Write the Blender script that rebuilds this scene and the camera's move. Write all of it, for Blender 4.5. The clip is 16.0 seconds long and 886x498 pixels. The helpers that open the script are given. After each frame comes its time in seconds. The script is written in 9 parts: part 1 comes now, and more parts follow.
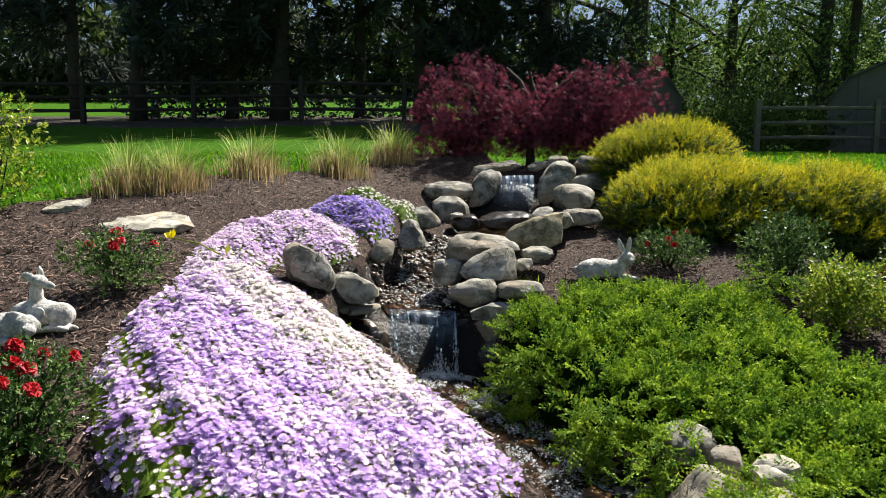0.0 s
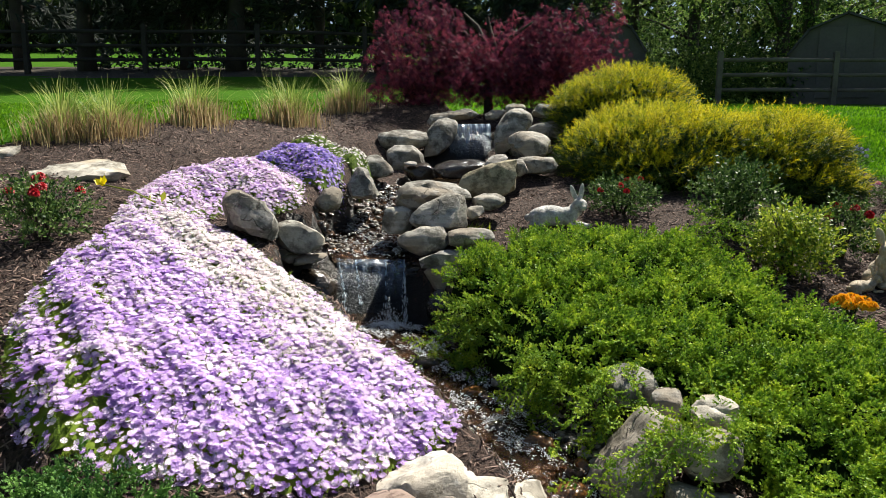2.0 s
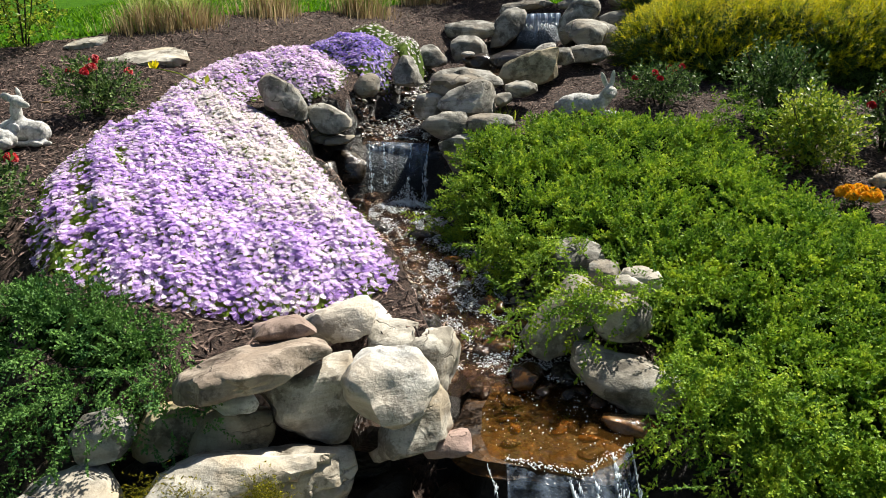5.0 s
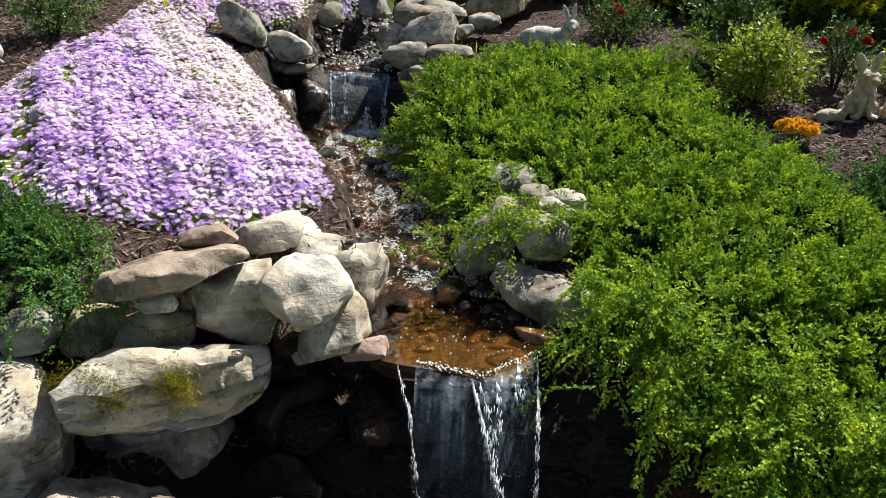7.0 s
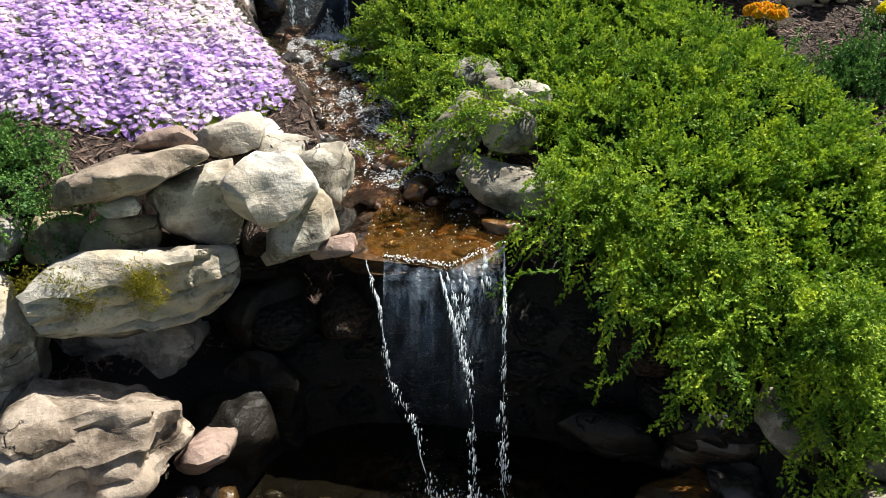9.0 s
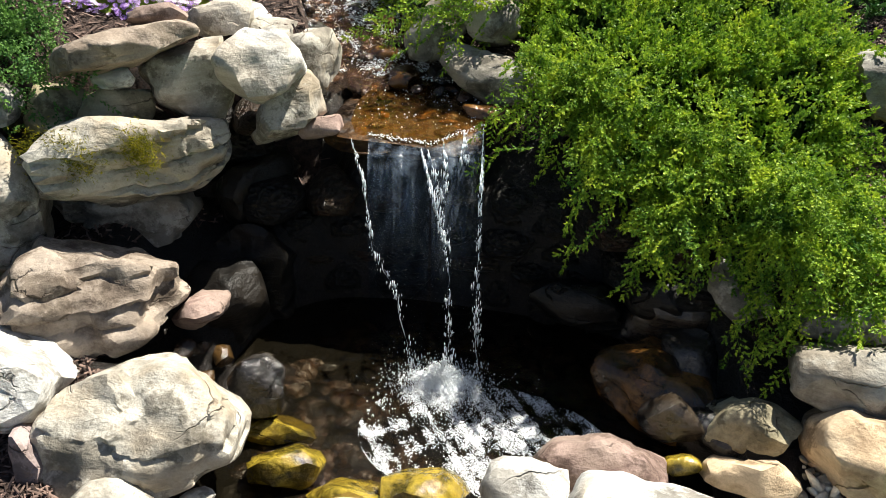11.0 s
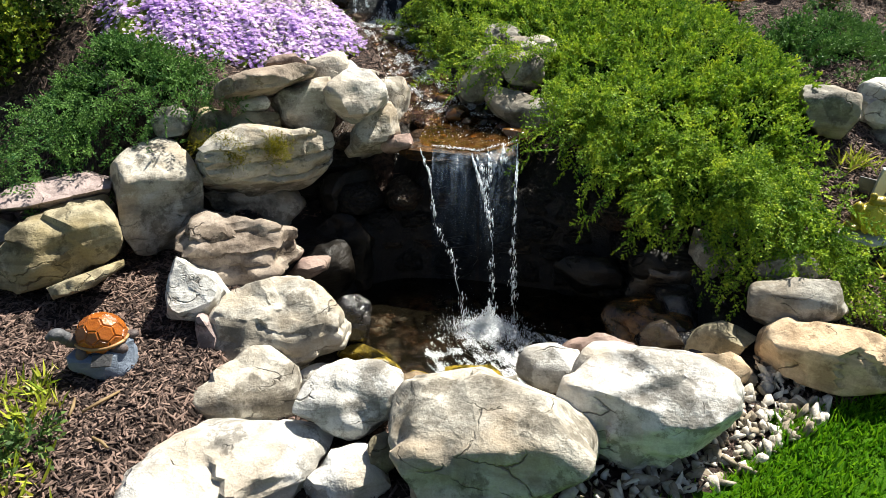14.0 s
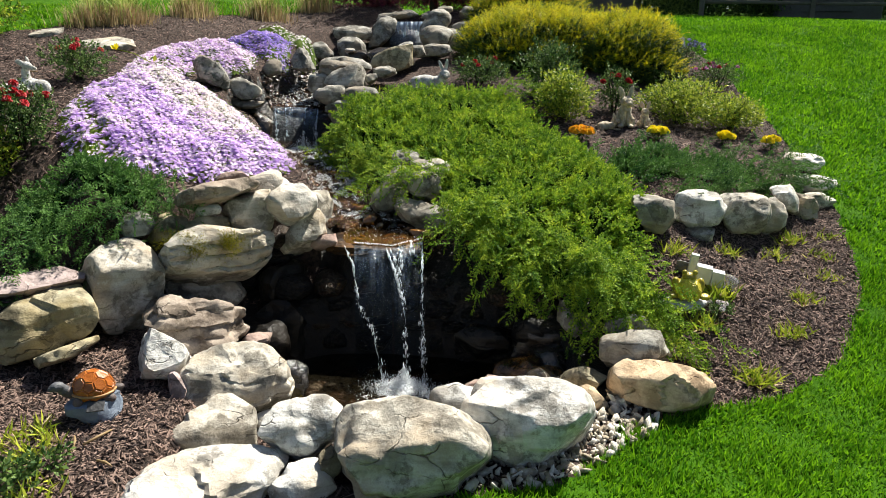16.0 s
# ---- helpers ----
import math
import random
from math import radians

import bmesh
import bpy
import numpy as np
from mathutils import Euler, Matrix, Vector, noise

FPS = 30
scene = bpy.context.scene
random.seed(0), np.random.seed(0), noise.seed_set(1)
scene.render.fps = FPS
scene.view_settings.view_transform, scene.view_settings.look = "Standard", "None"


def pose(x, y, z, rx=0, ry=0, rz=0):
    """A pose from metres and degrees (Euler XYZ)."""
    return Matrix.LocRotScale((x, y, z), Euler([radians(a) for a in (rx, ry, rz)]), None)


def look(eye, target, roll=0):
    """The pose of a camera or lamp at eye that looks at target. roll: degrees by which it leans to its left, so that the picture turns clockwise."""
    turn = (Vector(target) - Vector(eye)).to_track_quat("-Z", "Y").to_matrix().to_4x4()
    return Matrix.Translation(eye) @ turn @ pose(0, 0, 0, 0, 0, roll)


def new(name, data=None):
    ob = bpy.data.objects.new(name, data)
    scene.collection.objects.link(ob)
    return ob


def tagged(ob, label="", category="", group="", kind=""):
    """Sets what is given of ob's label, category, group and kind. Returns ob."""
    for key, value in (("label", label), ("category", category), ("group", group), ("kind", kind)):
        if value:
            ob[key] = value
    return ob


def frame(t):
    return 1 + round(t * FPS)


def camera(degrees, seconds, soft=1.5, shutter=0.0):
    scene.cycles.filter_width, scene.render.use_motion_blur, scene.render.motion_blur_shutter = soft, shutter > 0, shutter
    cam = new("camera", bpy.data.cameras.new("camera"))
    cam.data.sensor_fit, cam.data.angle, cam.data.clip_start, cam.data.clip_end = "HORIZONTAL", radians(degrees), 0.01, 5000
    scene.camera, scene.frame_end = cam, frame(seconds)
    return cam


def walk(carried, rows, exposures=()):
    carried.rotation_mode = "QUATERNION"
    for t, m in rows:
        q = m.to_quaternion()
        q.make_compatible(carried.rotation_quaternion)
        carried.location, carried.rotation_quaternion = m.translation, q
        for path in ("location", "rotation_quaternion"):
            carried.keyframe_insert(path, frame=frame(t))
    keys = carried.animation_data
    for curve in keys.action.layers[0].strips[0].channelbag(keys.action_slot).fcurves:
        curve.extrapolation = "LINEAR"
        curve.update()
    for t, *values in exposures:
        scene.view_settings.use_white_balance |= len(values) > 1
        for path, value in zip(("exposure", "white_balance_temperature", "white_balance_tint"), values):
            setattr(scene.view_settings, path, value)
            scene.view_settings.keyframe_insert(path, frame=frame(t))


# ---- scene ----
cam = camera(65.2, 16.0, soft=0.40)
PATH = [
    (0, (0.341, 0.003, 1.699), (0.132, 1.985, 1.525), 0.6),
    (0.5, (0.353, 0.019, 1.686), (0.159, 2.0, 1.497), 0.5),
    (1, (0.367, 0.029, 1.678), (0.2, 2.01, 1.46), 0.9),
    (1.5, (0.392, 0.052, 1.66), (0.257, 2.032, 1.414), 0.9),
    (2, (0.435, 0.103, 1.642), (0.323, 2.077, 1.343), 0.5),
    (2.5, (0.504, 0.157, 1.636), (0.394, 2.125, 1.295), -0.4),
    (3, (0.574, 0.171, 1.614), (0.421, 2.132, 1.255), -0.4),
    (3.5, (0.67, 0.113, 1.601), (0.462, 2.066, 1.227), -0.6),
    (4, (0.796, 0.021, 1.556), (0.479, 1.945, 1.11), 1.6),
    (4.2, (0.871, -0.009, 1.569), (0.492, 1.889, 1.069), 0.5),
    (6.3, (1.317, -0.046, 1.526), (0.777, 1.781, 0.918), 1.0),
    (6.5, (1.338, -0.061, 1.515), (0.837, 1.77, 0.887), 2.1),
    (7, (1.362, -0.072, 1.501), (0.906, 1.74, 0.788), 1.4),
    (7.5, (1.369, -0.068, 1.491), (0.949, 1.729, 0.72), 1.0),
    (8, (1.38, -0.082, 1.479), (0.992, 1.711, 0.682), 1.5),
    (8.5, (1.419, -0.092, 1.478), (1.021, 1.677, 0.632), 0.0),
    (9, (1.416, -0.095, 1.442), (1.038, 1.634, 0.511), -0.2),
    (9.5, (1.444, -0.133, 1.42), (1.073, 1.564, 0.429), -0.2),
    (10, (1.449, -0.145, 1.399), (1.121, 1.508, 0.321), 1.5),
    (10.2, (1.467, -0.169, 1.406), (1.134, 1.461, 0.295), 1.6),
    (12.3, (1.507, -0.456, 1.31), (1.181, 1.179, 0.206), 0.8),
    (12.5, (1.522, -0.504, 1.31), (1.142, 1.145, 0.244), 0.6),
    (13, (1.591, -0.667, 1.329), (1.127, 1.016, 0.353), 0.6),
    (13.5, (1.625, -0.857, 1.343), (1.107, 0.836, 0.412), 0.2),
    (14, (1.626, -1.075, 1.34), (1.161, 0.669, 0.478), -0.1),
    (14.5, (1.624, -1.243, 1.382), (1.164, 0.528, 0.575), 1.2),
    (15, (1.684, -1.407, 1.385), (1.189, 0.419, 0.736), 1.0),
    (15.5, (1.763, -1.572, 1.393), (1.372, 0.289, 0.773), 0.4),
    (16, (1.703, -1.787, 1.408), (1.492, 0.131, 0.882), 1.4),
]
walk(cam, [(t, look(eye, target, roll)) for t, eye, target, roll in PATH],
     exposures=[(0, 1.10), (3, 0.97), (7, 0.98), (10, 1.12), (12.5, 1.18), (16, 1.14)])

# world and sun: high spring sun behind the garden
SUN_EL, SUN_AZ = 54.0, 32.0
world = bpy.data.worlds.new("sky")
scene.world = world
world.use_nodes = True
wn = world.node_tree
wn.nodes.clear()
sky = wn.nodes.new("ShaderNodeTexSky")
sky.sky_type, sky.sun_disc = "NISHITA", False
sky.sun_elevation, sky.sun_rotation = radians(SUN_EL), radians(SUN_AZ)
back = wn.nodes.new("ShaderNodeBackground")
back.inputs["Strength"].default_value = 0.040
wout = wn.nodes.new("ShaderNodeOutputWorld")
wn.links.new(sky.outputs[0], back.inputs[0])
wn.links.new(back.outputs[0], wout.inputs[0])
sun = new("sun", bpy.data.lights.new("sun", "SUN"))
sun.data.energy, sun.data.angle, sun.data.color = 5.0, radians(0.53), (1.0, 0.95, 0.84)
SUN_TO = Vector((math.sin(radians(SUN_AZ)) * math.cos(radians(SUN_EL)), math.cos(radians(SUN_AZ)) * math.cos(radians(SUN_EL)), math.sin(radians(SUN_EL))))
sun.matrix_world = look(SUN_TO * 60, (0, 0, 0))

# ---- materials ----
def mat(name, low, high, scale=8.0, rough=0.8, bump=0.3, fine=40.0, island=0.0, spec=0.35, trans=0.0, third=None, objrand=0.0, band=0.0, span=(0.25, 0.80)):
    """A two-scale noise material: low and high are linear colours; island varies joined pieces; trans lets light through leaves."""
    m = bpy.data.materials.new(name)
    m.use_nodes = True
    n, l = m.node_tree.nodes, m.node_tree.links
    b = n["Principled BSDF"]
    b.inputs["Roughness"].default_value = rough
    b.inputs["Specular IOR Level"].default_value = spec
    tc = n.new("ShaderNodeTexCoord")
    vec = tc.outputs["Object"]
    n1 = n.new("ShaderNodeTexNoise")
    n1.inputs["Scale"].default_value, n1.inputs["Detail"].default_value = scale, 6.0
    l.new(vec, n1.inputs["Vector"])
    n2 = n.new("ShaderNodeTexNoise")
    n2.inputs["Scale"].default_value, n2.inputs["Detail"].default_value, n2.inputs["Roughness"].default_value = fine, 8.0, 0.65
    l.new(vec, n2.inputs["Vector"])
    mixf = n.new("ShaderNodeMath")
    mixf.operation = "MULTIPLY_ADD"
    l.new(n2.outputs["Fac"], mixf.inputs[0])
    mixf.inputs[1].default_value = 0.45
    add = n.new("ShaderNodeMath")
    add.operation = "MULTIPLY_ADD"
    l.new(n1.outputs["Fac"], add.inputs[0])
    add.inputs[1].default_value, add.inputs[2].default_value = 0.75, -0.10
    l.new(add.outputs[0], mixf.inputs[2])
    fac = mixf.outputs[0]
    if band:
        w = n.new("ShaderNodeTexWave")
        w.bands_direction = "Z"
        w.inputs["Scale"].default_value, w.inputs["Distortion"].default_value, w.inputs["Detail"].default_value = band, 9.0, 4.0
        l.new(vec, w.inputs["Vector"])
        ma = n.new("ShaderNodeMath")
        ma.operation = "MULTIPLY_ADD"
        l.new(w.outputs["Fac"], ma.inputs[0])
        ma.inputs[1].default_value = 0.22
        l.new(fac, ma.inputs[2])
        fac = ma.outputs[0]
    if island or objrand:
        g = n.new("ShaderNodeNewGeometry") if island else n.new("ShaderNodeObjectInfo")
        rnd = g.outputs["Random Per Island"] if island else g.outputs["Random"]
        k = n.new("ShaderNodeMath")
        k.operation = "MULTIPLY_ADD"
        l.new(rnd, k.inputs[0])
        k.inputs[1].default_value = island or objrand
        k2 = n.new("ShaderNodeMath")
        k2.operation = "SUBTRACT"
        l.new(fac, k2.inputs[0])
        k2.inputs[1].default_value = (island or objrand) * 0.5
        l.new(k2.outputs[0], k.inputs[2])
        fac = k.outputs[0]
    r = n.new("ShaderNodeValToRGB")
    r.color_ramp.elements[0].position, r.color_ramp.elements[1].position = span
    r.color_ramp.elements[0].color, r.color_ramp.elements[1].color = (*low, 1), (*high, 1)
    if third:
        e = r.color_ramp.elements.new(0.45 * span[0] + 0.55 * span[1])
        e.color = (*third, 1)
    l.new(fac, r.inputs["Fac"])
    l.new(r.outputs["Color"], b.inputs["Base Color"])
    if bump:
        bp = n.new("ShaderNodeBump")
        bp.inputs["Strength"].default_value, bp.inputs["Distance"].default_value = bump, 0.02
        l.new(n2.outputs["Fac"], bp.inputs["Height"])
        l.new(bp.outputs["Normal"], b.inputs["Normal"])
    if trans:
        t = n.new("ShaderNodeBsdfTranslucent")
        l.new(r.outputs["Color"], t.inputs["Color"])
        mx = n.new("ShaderNodeMixShader")
        mx.inputs[0].default_value = trans
        l.new(b.outputs[0], mx.inputs[1])
        l.new(t.outputs[0], mx.inputs[2])
        l.new(mx.outputs[0], n["Material Output"].inputs["Surface"])
    return m


def rock_mat(name, dark, light, stain, scale=6.0, rough=0.85, bump=0.5, wet=0.0):
    """Weathered stone: broad patches, dark cracks, rusty or mossy stain, grain."""
    m = bpy.data.materials.new(name)
    m.use_nodes = True
    n, l = m.node_tree.nodes, m.node_tree.links
    b = n["Principled BSDF"]
    b.inputs["Roughness"].default_value = rough
    b.inputs["Specular IOR Level"].default_value = 0.3 + 0.4 * wet
    tc, oi = n.new("ShaderNodeTexCoord"), n.new("ShaderNodeObjectInfo")
    off = n.new("ShaderNodeVectorMath")
    off.operation = "MULTIPLY_ADD"
    l.new(oi.outputs["Random"], off.inputs[0])
    off.inputs[1].default_value = (17.0, 31.0, 23.0)
    l.new(tc.outputs["Object"], off.inputs[2])
    vec = off.outputs[0]

    def noise_node(s, d, rr=0.6, dist=0.0):
        q = n.new("ShaderNodeTexNoise")
        q.inputs["Scale"].default_value, q.inputs["Detail"].default_value, q.inputs["Roughness"].default_value = s, d, rr
        q.inputs["Distortion"].default_value = dist
        l.new(vec, q.inputs["Vector"])
        return q.outputs["Fac"]

    def ramp(f, a, ca, bb, cb):
        q = n.new("ShaderNodeValToRGB")
        q.color_ramp.elements[0].position, q.color_ramp.elements[1].position = a, bb
        q.color_ramp.elements[0].color, q.color_ramp.elements[1].color = (*ca, 1), (*cb, 1)
        l.new(f, q.inputs["Fac"])
        return q.outputs["Color"]

    def mixc(f, a, bcol, mode="MIX", amount=None):
        q = n.new("ShaderNodeMix")
        q.data_type, q.blend_type = "RGBA", mode
        if f is None:
            q.inputs[0].default_value = amount
        else:
            l.new(f, q.inputs[0])
        l.new(a, q.inputs[6])
        if isinstance(bcol, tuple):
            q.inputs[7].default_value = (*bcol, 1)
        else:
            l.new(bcol, q.inputs[7])
        return q.outputs[2]

    broad = noise_node(scale * 0.55, 4, 0.55)
    grain = noise_node(scale * 26, 6, 0.7)
    mid = noise_node(scale * 1.7, 9, 0.66)
    blot = noise_node(scale * 1.1, 10, 0.72)
    base = ramp(mid, 0.40, dark, 0.55, light)
    st = ramp(broad, 0.50, (0, 0, 0), 0.60, (0.8, 0.8, 0.8))
    base = mixc(st, base, stain)
    # crisp darker weathering and a few pale scuffs
    old = ramp(blot, 0.43, (0.50, 0.48, 0.45), 0.475, (1, 1, 1))
    base = mixc(None, base, old, "MULTIPLY", 0.9)
    scuff = ramp(blot, 0.60, (0, 0, 0), 0.66, (0.5, 0.5, 0.5))
    base = mixc(scuff, base, tuple(min(c * 1.22, 0.8) for c in light))
    mp = n.new("ShaderNodeMapping")
    mp.inputs["Scale"].default_value, mp.inputs["Rotation"].default_value = (2.0, 2.0, 13.0), (0.35, 0.25, 0)
    l.new(vec, mp.inputs["Vector"])
    bed = n.new("ShaderNodeTexNoise")
    bed.inputs["Scale"].default_value, bed.inputs["Detail"].default_value, bed.inputs["Roughness"].default_value = scale * 0.24, 6.0, 0.62
    l.new(mp.outputs[0], bed.inputs["Vector"])
    layer = ramp(bed.outputs["Fac"], 0.36, (0.62, 0.59, 0.55), 0.50, (1.04, 1.04, 1.03))
    base = mixc(None, base, layer, "MULTIPLY", 0.7)
    gr = ramp(grain, 0.36, (0.66, 0.65, 0.63), 0.58, (1.05, 1.05, 1.05))
    base = mixc(None, base, gr, "MULTIPLY", 0.38)
    # thin fractures, only in some places
    wob = n.new("ShaderNodeTexNoise")
    wob.inputs["Scale"].default_value, wob.inputs["Detail"].default_value = scale * 1.5, 6.0
    l.new(vec, wob.inputs["Vector"])
    push = n.new("ShaderNodeVectorMath")
    push.operation = "MULTIPLY_ADD"
    l.new(wob.outputs["Color"], push.inputs[0])
    push.inputs[1].default_value = (0.12, 0.12, 0.12)
    l.new(vec, push.inputs[2])
    sq = n.new("ShaderNodeMapping")
    sq.inputs["Scale"].default_value, sq.inputs["Rotation"].default_value = (0.8, 1.0, 2.6), (0.3, 0.5, 0.2)
    l.new(push.outputs[0], sq.inputs["Vector"])
    vo = n.new("ShaderNodeTexVoronoi")
    vo.feature = "DISTANCE_TO_EDGE"
    vo.inputs["Scale"].default_value = scale * 0.75
    l.new(sq.outputs[0], vo.inputs["Vector"])
    line = ramp(vo.outputs["Distance"], 0.0, (1, 1, 1), 0.016, (0, 0, 0))
    where = ramp(noise_node(scale * 0.8, 3), 0.54, (0, 0, 0), 0.60, (1, 1, 1))
    cm = n.new("ShaderNodeMath")
    cm.operation = "MULTIPLY"
    l.new(line, cm.inputs[0])
    l.new(where, cm.inputs[1])
    crack = ramp(cm.outputs[0], 0.0, (1, 1, 1), 1.0, (0.30, 0.26, 0.22))
    base = mixc(None, base, crack, "MULTIPLY", 0.7)
    seam = n.new("ShaderNodeTexNoise")
    seam.noise_type = "RIDGED_MULTIFRACTAL"
    seam.inputs["Scale"].default_value, seam.inputs["Detail"].default_value = scale * 0.8, 8.0
    l.new(push.outputs[0], seam.inputs["Vector"])
    vein = ramp(seam.outputs["Fac"], 0.62, (1, 1, 1), 0.95, (0.52, 0.48, 0.43))
    base = mixc(None, base, vein, "MULTIPLY", 0.6)
    l.new(base, b.inputs["Base Color"])

    def madd(f, k, rest=None):
        q = n.new("ShaderNodeMath")
        q.operation = "MULTIPLY_ADD"
        l.new(f, q.inputs[0])
        q.inputs[1].default_value, q.inputs[2].default_value = k, 0.0
        if rest is not None:
            l.new(rest, q.inputs[2])
        return q.outputs[0]

    chip = n.new("ShaderNodeTexVoronoi")
    chip.inputs["Scale"].default_value = scale * 1.5
    l.new(push.outputs[0], chip.inputs["Vector"])
    pit = n.new("ShaderNodeTexNoise")
    pit.noise_type = "RIDGED_MULTIFRACTAL"
    pit.inputs["Scale"].default_value, pit.inputs["Detail"].default_value = scale * 1.1, 7.0
    l.new(vec, pit.inputs["Vector"])
    rough_ = madd(pit.outputs["Fac"], -0.40, madd(chip.outputs["Distance"], 1.1))
    height = madd(crack, 0.9, madd(mid, 0.6, madd(bed.outputs["Fac"], 0.6, madd(grain, 0.10, rough_))))
    bp = n.new("ShaderNodeBump")
    bp.inputs["Strength"].default_value, bp.inputs["Distance"].default_value = bump * 1.7, 0.018
    l.new(height, bp.inputs["Height"])
    l.new(bp.outputs["Normal"], b.inputs["Normal"])
    return m


def water_mat(name, tint, scale=14.0, bump=0.5, clear=0.85, rough=0.03):
    m = bpy.data.materials.new(name)
    m.use_nodes = True
    n, l = m.node_tree.nodes, m.node_tree.links
    b = n["Principled BSDF"]
    b.inputs["Base Color"].default_value = (*tint, 1)
    b.inputs["Roughness"].default_value, b.inputs["IOR"].default_value = rough, 1.33
    b.inputs["Transmission Weight"].default_value = clear
    b.inputs["Specular IOR Level"].default_value = 0.5
    tc = n.new("ShaderNodeTexCoord")
    q = n.new("ShaderNodeTexNoise")
    q.inputs["Scale"].default_value, q.inputs["Detail"].default_value, q.inputs["Distortion"].default_value = scale, 5.0, 0.8
    l.new(tc.outputs["Object"], q.inputs["Vector"])
    bp = n.new("ShaderNodeBump")
    bp.inputs["Strength"].default_value, bp.inputs["Distance"].default_value = bump, 0.03
    l.new(q.outputs["Fac"], bp.inputs["Height"])
    l.new(bp.outputs["Normal"], b.inputs["Normal"])
    return m


def sheet_mat(name, least, most):
    """A falling sheet of water: mostly see-through, with glossy streaks that run down, coloured blue for the reflected
    sky.
    """
    m = bpy.data.materials.new(name)
    m.use_nodes = True
    n, l = m.node_tree.nodes, m.node_tree.links
    n.clear()
    out = n.new("ShaderNodeOutputMaterial")
    tr, gl = n.new("ShaderNodeBsdfTransparent"), n.new("ShaderNodeBsdfPrincipled")
    tr.inputs[0].default_value = (0.80, 0.88, 0.95, 1)
    # sky reflection is put into this blue base colour
    gl.inputs["Base Color"].default_value = (0.34, 0.44, 0.58, 1)
    gl.inputs["Roughness"].default_value = 0.15
    gl.inputs["Specular IOR Level"].default_value = 0.9
    tc, mp = n.new("ShaderNodeTexCoord"), n.new("ShaderNodeMapping")
    mp.inputs["Scale"].default_value = (26, 26, 1.6)
    q = n.new("ShaderNodeTexNoise")
    q.inputs["Scale"].default_value, q.inputs["Detail"].default_value = 1.0, 5.0
    l.new(tc.outputs["Object"], mp.inputs["Vector"])
    l.new(mp.outputs[0], q.inputs["Vector"])
    r = n.new("ShaderNodeValToRGB")
    r.color_ramp.elements[0].position, r.color_ramp.elements[1].position = 0.38, 0.75
    r.color_ramp.elements[0].color, r.color_ramp.elements[1].color = (least, least, least, 1), (most, most, most, 1)
    l.new(q.outputs["Fac"], r.inputs["Fac"])
    bp = n.new("ShaderNodeBump")
    bp.inputs["Strength"].default_value, bp.inputs["Distance"].default_value = 0.8, 0.02
    l.new(q.outputs["Fac"], bp.inputs["Height"])
    l.new(bp.outputs["Normal"], gl.inputs["Normal"])
    sep = n.new("ShaderNodeSeparateXYZ")
    l.new(tc.outputs["Generated"], sep.inputs[0])
    thin = n.new("ShaderNodeMapRange")
    thin.inputs["From Min"].default_value, thin.inputs["From Max"].default_value = 0.40, 0.98
    thin.inputs["To Min"].default_value, thin.inputs["To Max"].default_value = 0.04, 1.5
    l.new(sep.outputs["Z"], thin.inputs["Value"])
    amount = n.new("ShaderNodeMath")
    amount.operation = "MULTIPLY"
    l.new(r.outputs["Color"], amount.inputs[0])
    l.new(thin.outputs[0], amount.inputs[1])
    mx = n.new("ShaderNodeMixShader")
    l.new(amount.outputs[0], mx.inputs[0])
    l.new(tr.outputs[0], mx.inputs[1])
    l.new(gl.outputs[0], mx.inputs[2])
    l.new(mx.outputs[0], out.inputs["Surface"])
    return m


def churn_mat(name):
    """Foam on water: white where bubbles crowd, clear between them, fading to the rim."""
    m = bpy.data.materials.new(name)
    m.use_nodes = True
    n, l = m.node_tree.nodes, m.node_tree.links
    b = n["Principled BSDF"]
    b.inputs["Base Color"].default_value, b.inputs["Roughness"].default_value = (0.90, 0.94, 0.97, 1), 0.4
    tc = n.new("ShaderNodeTexCoord")
    q = n.new("ShaderNodeTexNoise")
    q.inputs["Scale"].default_value, q.inputs["Detail"].default_value, q.inputs["Roughness"].default_value = 26.0, 9.0, 0.72
    l.new(tc.outputs["Object"], q.inputs["Vector"])
    flat_ = n.new("ShaderNodeVectorMath")
    flat_.operation = "MULTIPLY_ADD"
    l.new(tc.outputs["Generated"], flat_.inputs[0])
    flat_.inputs[1].default_value, flat_.inputs[2].default_value = (2, 2, 0), (-1, -1, 0)
    far = n.new("ShaderNodeVectorMath")
    far.operation = "LENGTH"
    l.new(flat_.outputs[0], far.inputs[0])
    fade = n.new("ShaderNodeMath")
    fade.operation = "MULTIPLY_ADD"
    l.new(far.outputs["Value"], fade.inputs[0])
    fade.inputs[1].default_value = -0.62
    l.new(q.outputs["Fac"], fade.inputs[2])
    r = n.new("ShaderNodeMapRange")
    r.inputs["From Min"].default_value, r.inputs["From Max"].default_value, r.inputs["To Max"].default_value = 0.08, 0.40, 0.9
    l.new(fade.outputs[0], r.inputs["Value"])
    bp = n.new("ShaderNodeBump")
    bp.inputs["Strength"].default_value, bp.inputs["Distance"].default_value = 0.8, 0.02
    l.new(q.outputs["Fac"], bp.inputs["Height"])
    l.new(bp.outputs["Normal"], b.inputs["Normal"])
    tr, mx = n.new("ShaderNodeBsdfTransparent"), n.new("ShaderNodeMixShader")
    l.new(r.outputs[0], mx.inputs[0])
    l.new(tr.outputs[0], mx.inputs[1])
    l.new(b.outputs[0], mx.inputs[2])
    l.new(mx.outputs[0], n["Material Output"].inputs["Surface"])
    return m


